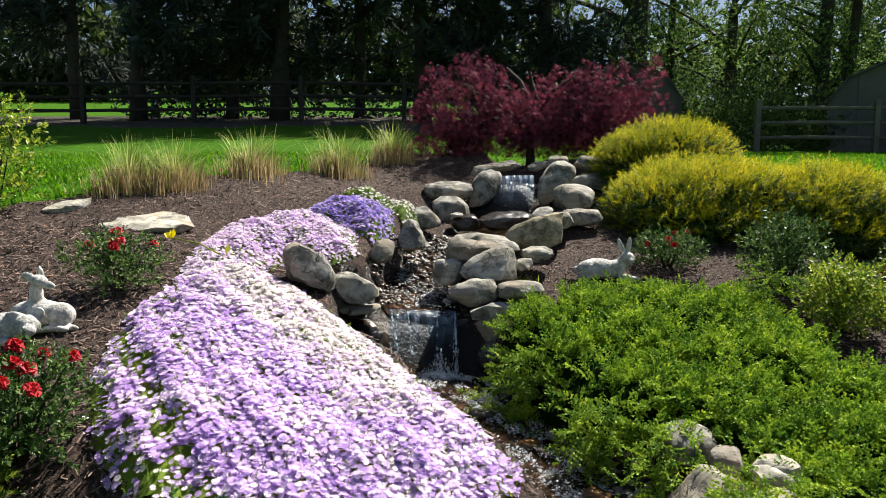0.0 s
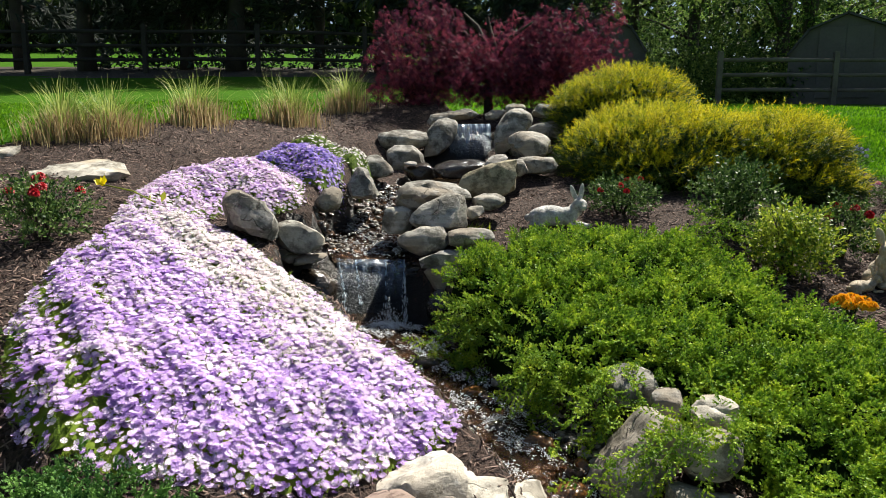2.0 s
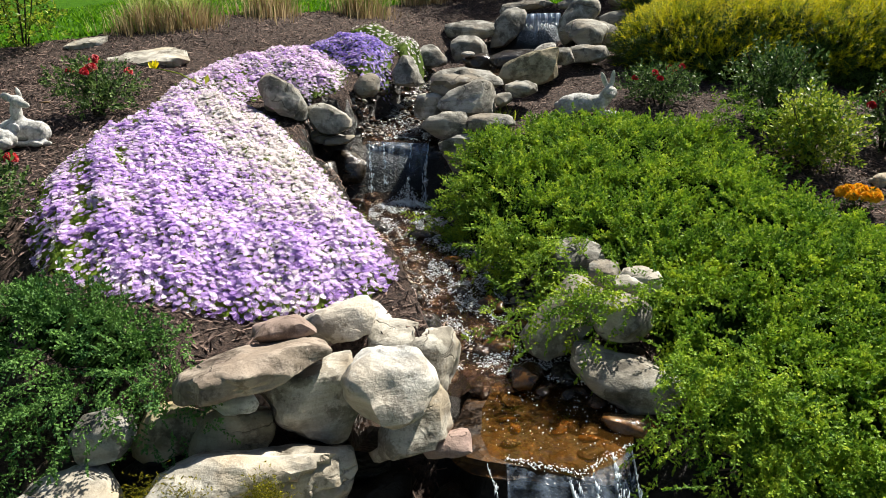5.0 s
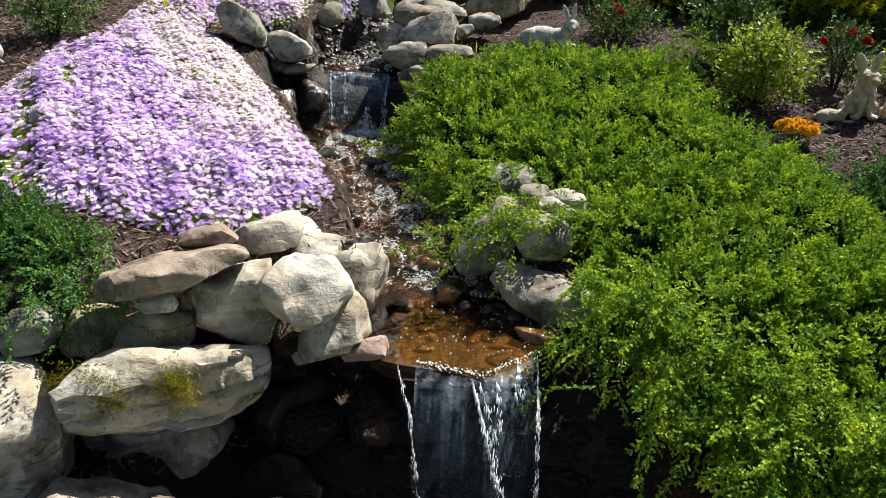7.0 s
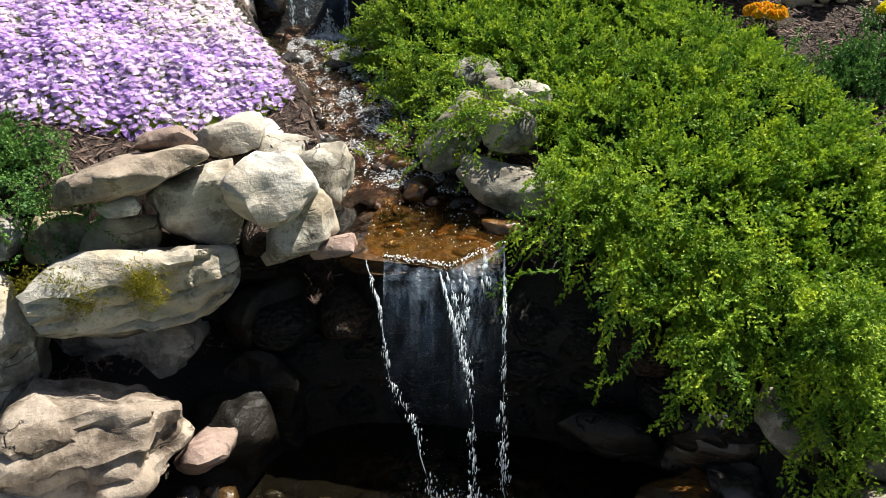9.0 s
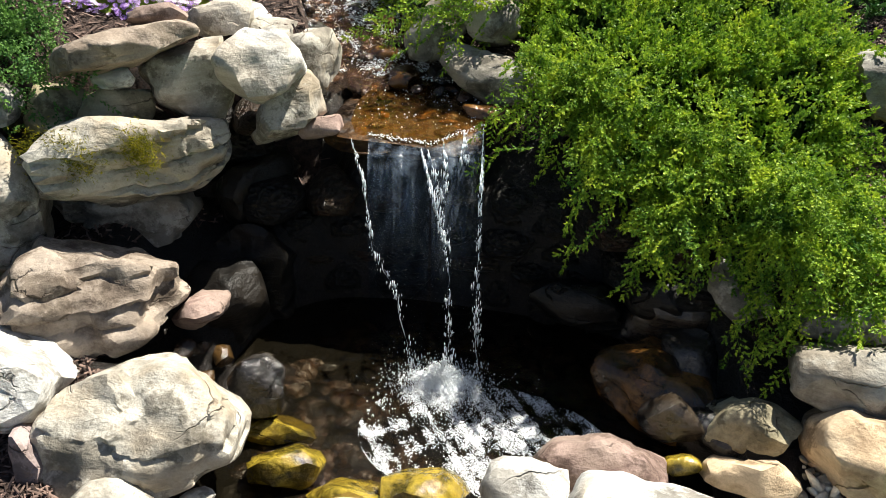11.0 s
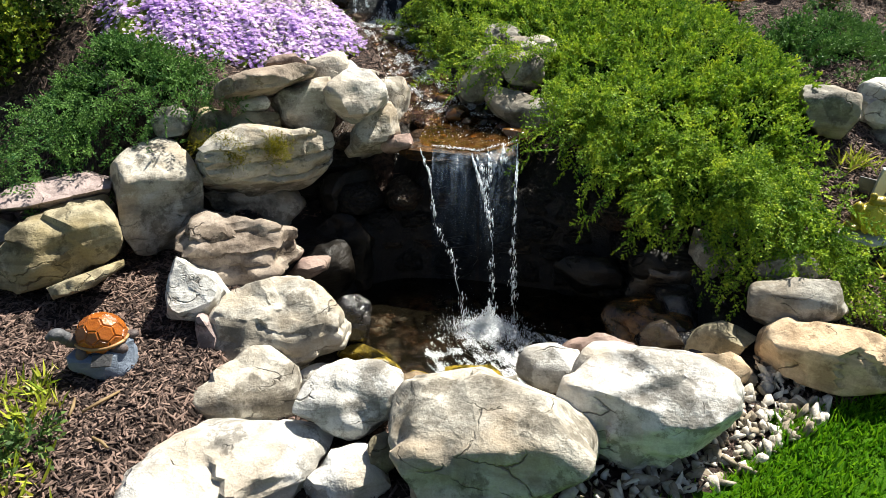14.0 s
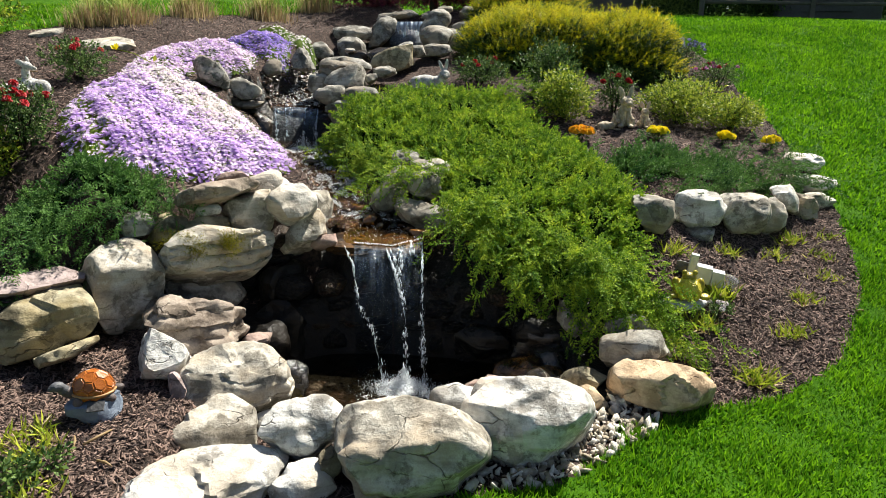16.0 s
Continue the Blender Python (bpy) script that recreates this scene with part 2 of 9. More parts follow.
M_CHURN = churn_mat("churned_water")
M_SOIL = mat("bark_mulch_bed", (0.011, 0.007, 0.005), (0.150, 0.098, 0.078), 55, 0.95, 1.0, 140, span=(0.36, 0.74))
# wet bed, taken near-black to hold the shade of pond and undercut
M_LINER = mat("shaded_wet_bed", (0.003, 0.0025, 0.002), (0.014, 0.010, 0.007), 14, 0.35, 0.8, 50)
M_LITTER = mat("leaf_litter", (0.022, 0.018, 0.013), (0.075, 0.060, 0.042), 4, 0.95, 0.8, 50)
M_CHIP = mat("bark_chip", (0.026, 0.016, 0.013), (0.235, 0.160, 0.130), 30, 0.85, 0.3, 120, island=0.9)
M_TURF = mat("turf", (0.022, 0.078, 0.004), (0.070, 0.172, 0.008), 6, 0.95, 0.7, 120, spec=0.05)
M_BLADE = mat("grass_blade", (0.042, 0.155, 0.004), (0.210, 0.430, 0.012), 2.0, 0.55, 0, 20, island=0.6, trans=0.4, spec=0.2)
M_CREAM = rock_mat("cream_sandstone", (0.266, 0.246, 0.207), (0.515, 0.483, 0.419), (0.381, 0.309, 0.220))
M_GREY = rock_mat("grey_fieldstone", (0.159, 0.152, 0.134), (0.399, 0.383, 0.340), (0.274, 0.235, 0.184))
M_PALE = rock_mat("pale_limestone", (0.42, 0.415, 0.395), (0.68, 0.67, 0.64), (0.50, 0.435, 0.35))
M_OLIVE = rock_mat("olive_fieldstone", (0.173, 0.155, 0.101), (0.399, 0.357, 0.246), (0.282, 0.227, 0.117))
M_RED = rock_mat("red_sandstone", (0.18, 0.12, 0.102), (0.37, 0.27, 0.235), (0.27, 0.205, 0.17))
M_TAN = rock_mat("tan_sandstone", (0.344, 0.242, 0.149), (0.607, 0.460, 0.304), (0.440, 0.364, 0.262))
M_BANK = rock_mat("cool_grey_stone", (0.13, 0.125, 0.11), (0.34, 0.33, 0.30), (0.25, 0.21, 0.16))
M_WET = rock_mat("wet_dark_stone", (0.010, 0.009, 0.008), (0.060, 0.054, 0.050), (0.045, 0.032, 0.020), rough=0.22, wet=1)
M_RUST = rock_mat("wet_rusty_stone", (0.026, 0.011, 0.003), (0.17, 0.075, 0.016), (0.030, 0.018, 0.010), rough=0.12, wet=1)
M_RUSTD = rock_mat("dark_amber_stone", (0.030, 0.014, 0.004), (0.105, 0.055, 0.014), (0.04, 0.022, 0.008), rough=0.25, wet=1)
M_GOLD = rock_mat("wet_algae_stone", (0.07, 0.055, 0.008), (0.38, 0.28, 0.035), (0.13, 0.085, 0.012), rough=0.15, wet=1)
M_SLATE = rock_mat("lilac_slate", (0.22, 0.17, 0.165), (0.36, 0.29, 0.28), (0.28, 0.24, 0.22))
# near-black wall stones: the shade of the pond hollow is put into these colours
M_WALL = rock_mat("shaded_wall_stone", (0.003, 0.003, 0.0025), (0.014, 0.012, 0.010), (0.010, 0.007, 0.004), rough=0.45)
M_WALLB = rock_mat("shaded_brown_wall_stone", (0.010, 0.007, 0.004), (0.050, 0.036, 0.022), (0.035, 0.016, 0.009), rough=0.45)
M_WATER = water_mat("pond_water", (0.09, 0.075, 0.045), 16, 0.35, 0.95, 0.0)
M_STREAM = water_mat("running_water", (0.45, 0.27, 0.16), 32, 0.40, 0.97, 0.0)
M_POOL = water_mat("amber_pool_water", (0.60, 0.29, 0.05), 22, 0.10, 0.97, 0.0)
M_SHEET = sheet_mat("falling_water", 0.02, 0.20)
M_FOAM = mat("white_foam", (0.70, 0.75, 0.80), (0.90, 0.93, 0.95), 30, 0.35, 0.4, 80, spec=0.6)
M_DROP = mat("water_drop", (0.60, 0.68, 0.75), (0.88, 0.92, 0.96), 50, 0.08, 0, 90, spec=0.9)
M_PEB = rock_mat("stream_pebble", (0.010, 0.006, 0.004), (0.075, 0.042, 0.026), (0.07, 0.030, 0.010), scale=10, rough=0.25, wet=1)
M_GRAV = mat("white_gravel", (0.26, 0.22, 0.16), (0.72, 0.68, 0.60), 30, 0.85, 0.4, 90, island=0.8)
M_LILAC = mat("lilac_petal", (0.47, 0.28, 0.68), (0.94, 0.84, 0.95), 5, 0.6, 0, 30, island=0.6, trans=0.36, third=(0.75, 0.57, 0.87))
M_WHITEP = mat("pale_petal", (0.74, 0.66, 0.69), (0.90, 0.87, 0.84), 5, 0.6, 0, 30, island=0.6, trans=0.42)
M_PINKP = mat("pink_lilac_petal", (0.64, 0.46, 0.70), (0.93, 0.83, 0.90), 5, 0.6, 0, 30, island=0.7, trans=0.38)
M_BLUEP = mat("violet_blue_petal", (0.22, 0.15, 0.56), (0.52, 0.40, 0.82), 5, 0.6, 0, 30, island=0.6, trans=0.38)
M_PHLEAF = mat("phlox_foliage", (0.055, 0.110, 0.010), (0.230, 0.340, 0.025), 14, 0.8, 0.3, 60, island=0.5, trans=0.3)
M_JUN = mat("juniper_needle", (0.036, 0.115, 0.015), (0.560, 0.650, 0.052), 12.0, 0.55, 0, 30, island=0.18, trans=0.28, third=(0.235, 0.378, 0.032), span=(0.32, 0.70), spec=0.2)
M_JUNB = mat("blue_juniper_needle", (0.016, 0.080, 0.024), (0.200, 0.370, 0.075), 10, 0.55, 0, 30, island=0.16, trans=0.18, span=(0.32, 0.72), spec=0.2)
# the shade within junipers and bushes, given as a near-black green
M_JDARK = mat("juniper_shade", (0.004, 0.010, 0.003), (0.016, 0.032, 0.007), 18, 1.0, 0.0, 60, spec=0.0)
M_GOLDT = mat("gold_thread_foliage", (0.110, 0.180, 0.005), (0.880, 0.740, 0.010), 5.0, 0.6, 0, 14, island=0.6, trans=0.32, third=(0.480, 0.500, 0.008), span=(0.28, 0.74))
# green of older growth, darkened further for shade low on the bush
M_GREENT = mat("shaded_green_foliage", (0.014, 0.040, 0.005), (0.085, 0.140, 0.009), 2.6, 0.6, 0, 9, island=0.6, trans=0.2)
M_MAPLE = mat("red_maple_leaf", (0.045, 0.012, 0.030), (0.270, 0.052, 0.085), 1.5, 0.75, 0, 9, island=0.8, trans=0.40, third=(0.120, 0.026, 0.054), spec=0.15)
M_BARK = mat("tree_bark", (0.020, 0.016, 0.013), (0.075, 0.060, 0.048), 3, 0.95, 1.0, 25)
M_PINE = mat("dark_evergreen", (0.012, 0.021, 0.018), (0.045, 0.064, 0.050), 0.6, 0.8, 0, 5, island=0.8, trans=0.08)
M_LEAF = mat("spring_leaf", (0.022, 0.062, 0.016), (0.185, 0.275, 0.060), 0.4, 0.6, 0, 5, island=0.9, trans=0.55)
M_SHRUB = mat("shrub_leaf", (0.060, 0.130, 0.012), (0.400, 0.470, 0.045), 3, 0.45, 0, 9, island=0.9, trans=0.4)
M_ROSEL = mat("rose_leaf", (0.022, 0.062, 0.014), (0.150, 0.235, 0.060), 3, 0.5, 0, 9, island=0.9, trans=0.22, spec=0.2)
M_ROSE = mat("red_bloom", (0.30, 0.004, 0.010), (0.62, 0.020, 0.030), 9, 0.5, 0, 30, island=0.5, trans=0.2)
M_YEL = mat("yellow_bloom", (0.90, 0.72, 0.008), (0.97, 0.88, 0.02), 9, 0.5, 0, 30, island=0.5, trans=0.2)
M_ORA = mat("orange_bloom", (0.85, 0.40, 0.008), (0.95, 0.62, 0.015), 9, 0.5, 0, 30, island=0.7, trans=0.2)
M_PINK = mat("pink_bloom", (0.55, 0.10, 0.40), (0.75, 0.30, 0.60), 9, 0.5, 0, 30, island=0.5, trans=0.2)
M_BLUEPALE = mat("pale_blue_petal", (0.28, 0.28, 0.60), (0.52, 0.52, 0.78), 9, 0.6, 0, 30, island=0.5, trans=0.2)
M_LIME = mat("lime_strap_leaf", (0.16, 0.24, 0.015), (0.46, 0.50, 0.05), 5, 0.45, 0, 20, island=0.8, trans=0.35)
M_POOLGLASS = water_mat("clear_lamp_glass", (0.9, 0.92, 0.92), 30, 0.3, 0.85, 0.1)
M_STRAW = mat("straw_blade", (0.32, 0.22, 0.11), (0.62, 0.48, 0.28), 3, 0.6, 0, 20, island=0.8, trans=0.35)
M_REED = mat("reed_blade", (0.16, 0.24, 0.04), (0.52, 0.58, 0.18), 3, 0.5, 0, 20, island=0.8, trans=0.35)
M_STAT = mat("grey_cast_stone", (0.20, 0.19, 0.17), (0.66, 0.65, 0.62), 18, 0.9, 0.6, 70, span=(0.30, 0.62))
M_STATW = mat("tan_cast_stone", (0.26, 0.20, 0.13), (0.62, 0.54, 0.43), 18, 0.9, 0.6, 70, span=(0.30, 0.66))
# darker copy of the weathered rail, with the trees' shade put into its colour
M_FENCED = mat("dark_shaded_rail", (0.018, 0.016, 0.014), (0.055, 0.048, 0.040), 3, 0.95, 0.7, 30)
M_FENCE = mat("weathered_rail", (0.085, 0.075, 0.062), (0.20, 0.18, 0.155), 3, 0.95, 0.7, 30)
M_SHED = mat("grey_shed_board", (0.085, 0.080, 0.074), (0.16, 0.150, 0.140), 1.2, 0.85, 0.3, 16)
M_ROOF = mat("shed_roof_felt", (0.05, 0.05, 0.052), (0.11, 0.11, 0.115), 3, 0.9, 0.5, 40)
M_AMBER = mat("amber_glass_shell", (0.16, 0.034, 0.004), (0.38, 0.11, 0.012), 30, 0.25, 0.3, 60, spec=0.6, island=0.3)
M_GILT = mat("yellow_glaze", (0.26, 0.20, 0.008), (0.64, 0.54, 0.04), 30, 0.3, 0.3, 60, spec=0.6, island=0.5)
M_RESIN = mat("dark_grey_resin", (0.055, 0.055, 0.060), (0.16, 0.165, 0.18), 20, 0.5, 0.3, 60)
M_TURTLE = mat("brown_grey_resin", (0.050, 0.040, 0.040), (0.17, 0.13, 0.12), 20, 0.5, 0.3, 60)
M_TANRIM = mat("tan_glaze_rim", (0.30, 0.16, 0.06), (0.52, 0.32, 0.15), 20, 0.4, 0.1, 60)
M_LAMPW = mat("pale_grey_plastic", (0.42, 0.43, 0.42), (0.60, 0.61, 0.60), 8, 0.5, 0.1, 40)

M_THREAD = water_mat("water_thread", (0.85, 0.92, 0.97), 60, 0.4, 0.6, 0.10)
M_LIP = rock_mat("amber_lip_stone", (0.007, 0.0025, 0.0004), (0.055, 0.023, 0.0015), (0.013, 0.005, 0.001), scale=9, rough=0.5, wet=0)
M_MOSS = mat("yellow_green_moss", (0.060, 0.075, 0.004), (0.42, 0.36, 0.015), 30, 0.8, 0, 60, island=0.8, trans=0.2)
M_FAR = mat("far_leaf", (0.012, 0.026, 0.010), (0.085, 0.120, 0.030), 0.3, 0.8, 0, 3, island=0.9, trans=0.35)
M_BPEB = mat("rounded_pebble", (0.010, 0.009, 0.008), (0.26, 0.24, 0.21), 20, 0.45, 0.2, 90, island=1.1, third=(0.050, 0.040, 0.030))
M_SHEETMID = sheet_mat("falling_water_middle", 0.06, 0.42)
M_SHEETTOP = sheet_mat("falling_water_top", 0.35, 0.75)
M_BLUEROCK = mat("blue_grey_resin", (0.10, 0.13, 0.18), (0.26, 0.31, 0.38), 14, 0.6, 0.4, 60)
M_BROWN = rock_mat("brown_grey_sandstone", (0.152, 0.119, 0.094), (0.365, 0.306, 0.251), (0.258, 0.203, 0.156))
STREAM = ((1.40, 1.02), (1.65, 1.00), (2.00, 0.86), (2.40, 0.62), (2.80, 0.37), (3.20, 0.12), (3.60, 0.0), (3.95, -0.19),
          (4.30, -0.28), (4.90, -0.18), (5.50, 0.02), (6.20, 0.20), (6.65, 0.30))
LEVEL = ((1.40, 0.46), (1.95, 0.48), (2.60, 0.57), (3.15, 0.66), (3.70, 0.67), (3.90, 0.98), (4.30, 1.03), (4.90, 1.22),
         (5.20, 1.30), (6.30, 1.34), (6.50, 1.79), (6.80, 1.81))


def sstep(a, b, v):
    t = np.clip((v - a) / (b - a), 0, 1)
    return t * t * (3 - 2 * t)


def stream_x(y):
    return np.interp(y, [p[0] for p in STREAM], [p[1] for p in STREAM])


def stream_z(y):
    return np.interp(y, [p[0] for p in LEVEL], [p[1] for p in LEVEL])


def lawn_z(x, y):
    """The plain slope of the lawn: nearly level in front, rising to the back, then flatter."""
    far = np.clip(0.112 - 0.010 * x, 0.075, 0.145)
    s = 0.272 * (np.minimum(y, 8.1) - 0.90) + far * np.maximum(y - 8.1, 0)
    return 0.5 * (s + np.sqrt(s * s + 0.006)) - 0.02


def wall_y(x):
    """Foot of the dry-stone wall that holds the upper bed beside the pond."""
    return np.interp(x, [-3.0, -0.6, -0.1, 0.2, 0.5, 0.7], [0.96, 1.04, 1.28, 1.54, 1.74, 1.80])


def ground_z(x, y):
    x, y = np.asarray(x, float), np.asarray(y, float)
    z = lawn_z(x, y)
    u = stream_x(y) - x
    left = sstep(0.16, 0.36, u) * sstep(wall_y(x) + 0.02, wall_y(x) + 0.16 + 0.80 * sstep(-0.35, -0.85, x), y)
    lift = 0.44 + 0.22 * sstep(0.5, 1.8, u)
    lift = lift * (1 - 0.62 * sstep(4.6, 7.4, y)) * (1 - sstep(7.6, 8.6, y)) * (1 - sstep(3.2, 6.0, u))
    lift = lift * (1 - 0.75 * sstep(4.9, 5.6, y) * (1 - sstep(0.45, 0.85, u)) * (1 - sstep(6.7, 7.2, y)))
    z = z + left * lift
    low = (1 - sstep(wall_y(x) - 0.02, wall_y(x) + 0.10, y)) * sstep(0.66, 0.48, x) * sstep(-0.9, 0.05, y) * (1 - sstep(0.15, 0.35, x) * sstep(0.80, 0.95, y))
    z = z + 0.15 * low
    right = sstep(0.10, 0.45, -u) * sstep(1.30, 2.15, y) * (1 - sstep(2.0, 3.4, x)) * (1 - sstep(6.6, 8.2, y))
    z = z + 0.25 * right
    z = z - 0.12 * sstep(5.4, 6.0, y) * (1 - sstep(6.9, 7.4, y)) * sstep(0.2, 0.4, -u) * (1 - sstep(0.9, 1.3, -u))
    terrace = sstep(2.18, 2.42, y - 0.25 * (x - 2.4)) * sstep(2.3, 2.6, x) * (1 - sstep(3.2, 3.6, x)) * (1 - sstep(3.0, 4.5, y))
    z = z + 0.10 * terrace
    z = z + 0.17 * np.exp(-((x - 0.4) / 1.2) ** 2 - ((y - 7.3) / 0.7) ** 2)
    # the stream's bed and the pond
    bed = stream_z(y) - 0.05
    wide = 0.22 + np.where(u > 0, 0.17 + 0.18 * sstep(3.0, 3.3, y), 0.05) * sstep(2.25, 2.7, y) * (1 - sstep(3.85, 4.0, y))
    near = np.exp(-(u / wide) ** 8) * sstep(1.62, 1.70, y) * (1 - sstep(6.9, 7.1, y))
    z = z * (1 - near) + bed * near
    pond = np.abs((x - 1.25) / 0.72) ** 3.2 + np.abs((y - 1.10) / 0.52) ** 3.2
    sunk = 1 - sstep(0.75, 1.15, pond)
    return z * (1 - sunk) - 0.26 * sunk
# ---- helpers for shapes ----
def empty(name, loc, label, category, group=""):
    ob = new(name)
    ob.location = loc
    return tagged(ob, label, category, group)


def link(name, me, material, parent=None, label=""):
    ob = new(name, me)
    if material:
        me.materials.clear()
        me.materials.append(material)
    if parent:
        ob.parent = parent
        ob.matrix_parent_inverse = Matrix.Translation(-Vector(parent.location))
    if label:
        ob["label"] = label
    return ob


def part(name, bm, material, parent, label=""):
    me = bpy.data.meshes.new(name)
    bm.to_mesh(me)
    bm.free()
    return link(name, me, material, parent, label)


def smooth(me, on=True):
    me.polygons.foreach_set("use_smooth", [on] * len(me.polygons))
    return me


def raw_mesh(name, verts, loops, sizes):
    me = bpy.data.meshes.new(name)
    me.vertices.add(len(verts))
    me.vertices.foreach_set("co", np.ascontiguousarray(verts, dtype=np.float32).ravel())
    me.loops.add(len(loops))
    me.loops.foreach_set("vertex_index", np.ascontiguousarray(loops, dtype=np.int32))
    me.polygons.add(len(sizes))
    me.polygons.foreach_set("loop_start", np.r_[0, np.cumsum(sizes)[:-1]].astype(np.int32))
    me.update(calc_edges=True)
    return me


def turn_to(dirs, spin):
    """Rotation matrices that take +z to each direction, spun about it."""
    z = dirs / np.linalg.norm(dirs, axis=1, keepdims=True)
    ref = np.where(np.abs(z[:, 2:3]) > 0.95, np.array([[1.0, 0, 0]]), np.array([[0, 0, 1.0]]))
    x = np.cross(ref, z)
    x /= np.linalg.norm(x, axis=1, keepdims=True)
    y = np.cross(z, x)
    c, s = np.cos(spin)[:, None], np.sin(spin)[:, None]
    return np.stack([c * x + s * y, c * y - s * x, z], axis=2)


def scatter(name, shape, places, dirs, sizes, material, parent=None, label="", spin=None, flat=False):
    """One joined mesh of many small copies of a template shape (verts, faces)."""
    tv, tf = shape
    n, k = len(places), len(tv)
    spin = np.random.rand(n) * 2 * np.pi if spin is None else spin
    rot = turn_to(np.asarray(dirs, float), spin)
    sizes = np.asarray(sizes, float)
    sizes = sizes[:, None] * np.ones(3) if sizes.ndim == 1 else sizes
    v = np.einsum("nij,nkj->nki", rot, tv[None] * sizes[:, None, :]) + np.asarray(places)[:, None, :]
    loops = np.concatenate([np.asarray(f) for f in tf])
    counts = np.array([len(f) for f in tf])
    alll = (loops[None] + (np.arange(n) * k)[:, None]).ravel()
    me = raw_mesh(name, v.reshape(-1, 3), alll, np.tile(counts, n))
    ob = link(name, me, material, parent, label)
    return ob


def inside(poly, x, y):
    res = np.zeros(len(x), bool)
    for (ax, ay), (bx, by) in zip(poly, poly[1:] + poly[:1]):
        cross = (ay > y) != (by > y)
        res ^= cross & (x < (bx - ax) * (y - ay) / (by - ay + 1e-12) + ax)
    return res


def edge_dist(poly, x, y):
    best = np.full(len(x), 9.0)
    for (ax, ay), (bx, by) in zip(poly, poly[1:] + poly[:1]):
        dx, dy = bx - ax, by - ay
        t = np.clip(((x - ax) * dx + (y - ay) * dy) / (dx * dx + dy * dy + 1e-12), 0, 1)
        best = np.minimum(best, np.hypot(x - ax - t * dx, y - ay - t * dy))
    return best


def wavy(x, y, s, seed=0.0):
    """Cheap smooth random relief in -1..1."""
    return (np.sin(x * s + 1.7 * np.sin(y * s * 0.7 + seed)) * np.cos(y * s * 1.1 + seed * 2.1 + 1.3 * np.sin(x * s * 0.6 + seed))
            + 0.5 * np.sin(x * s * 2.3 + seed + y * s * 1.9))/1.5


def rand_in(poly, n):
    px, py = [p[0] for p in poly], [p[1] for p in poly]
    out = np.zeros((0, 2))
    while len(out) < n:
        q = np.random.rand(n * 2, 2) * [max(px) - min(px), max(py) - min(py)] + [min(px), min(py)]
        out = np.vstack([out, q[inside(poly, q[:, 0], q[:, 1])]])
    return out[:n]


# template shapes: +z is the growing direction, unit size
def flower_shape():
    """A small flat blossom of five wedge-shaped petals."""
    v, f = [(0, 0, 0.0)], []
    for i in range(5):
        a = 2 * math.pi * i / 5
        k = len(v)
        v += [(math.cos(a - 0.50), math.sin(a - 0.50), 0.10), (math.cos(a + 0.50), math.sin(a + 0.50), 0.10)]
        f.append((0, k, k + 1))
    return np.array(v), f


def shoot_shape(levels=7, ring=3, reach=0.26, width=0.075, up=0.16):
    v, f = [], []
    for i in range(levels):
        z = 0.08 + 0.86 * i / (levels - 1)
        r = reach * (1.0 - 0.45 * i / levels)
        for j in range(ring):
            a = 2 * math.pi * (j + 0.5 * (i % 2) + 0.17 * i) / ring
            c, s = math.cos(a), math.sin(a)
            k = len(v)
            v += [(-s * width / 2, c * width / 2, z), (s * width / 2, -c * width / 2, z), (c * r, s * r, z + up)]
            f.append((k, k + 1, k + 2))
    k = len(v)
    v += [(0.02, 0, 0), (-0.02, 0, 0), (0, 0, 1.05)]
    f.append((k, k + 1, k + 2))
    return np.array(v), f


def leaf_shape(fold=0.12):
    v = [(0, 0, 0), (0.26, fold, 0.52), (0, 0, 1.0), (-0.26, fold, 0.52)]
    return np.array(v, float), [(0, 1, 2, 3)]


def sprig_shape(leaves=6, size=0.46):
    """A twig with several leaves."""
    lv, lf = leaf_shape()
    v, f = [], []
    for i in range(leaves):
        a, z = 2.4 * i, 0.15 + 0.8 * i / leaves
        m = np.array(Euler((0.9 - 0.08 * i, 0, a)).to_matrix())
        k = len(v)
        v += [tuple(q) for q in (lv * size) @ m.T + [0, 0, z]]
        f += [tuple(k + j for j in q) for q in lf]
    return np.array(v), f


def palm_shape():
    """A finely cut maple leaf: seven narrow fingers that droop."""
    v, f = [(0, 0, 0)], []
    for i in range(7):
        a = (i - 3) * 0.42
        k = len(v)
        r = 1.0 - 0.09 * abs(i - 3)
        for da, rr, z in ((-0.10, 0.55, -0.04), (0.0, 1.0, -0.25), (0.10, 0.55, -0.04)):
            v.append((rr * r * math.sin(a + da), z, rr * r * math.cos(a + da)))
        f.append((0, k, k + 1, k + 2))
    return np.array(v), f


def blade_shape(bend=0.25):
    v = [(-0.5, 0, 0), (0.5, 0, 0), (0.42, bend * 0.30, 0.55), (-0.1, bend, 1.0)]
    return np.array(v, float), [(0, 1, 2, 3)]


def chip_shape():
    v = [(-0.5, -0.5, 0), (0.5, -0.4, 0), (0.5, 0.45, 0.1), (-0.45, 0.5, 0), (-0.38, 0.0, 0.5), (0.42, 0.05, 0.42)]
    return np.array(v, float), [(0, 1, 5, 4), (3, 4, 5, 2)]


def ico(level):
    bm = bmesh.new()
    bmesh.ops.create_icosphere(bm, subdivisions=level, radius=1.0)
    v = np.array([p.co[:] for p in bm.verts])
    f = [tuple(q.index for q in p.verts) for p in bm.faces]
    bm.free()
    return v, f


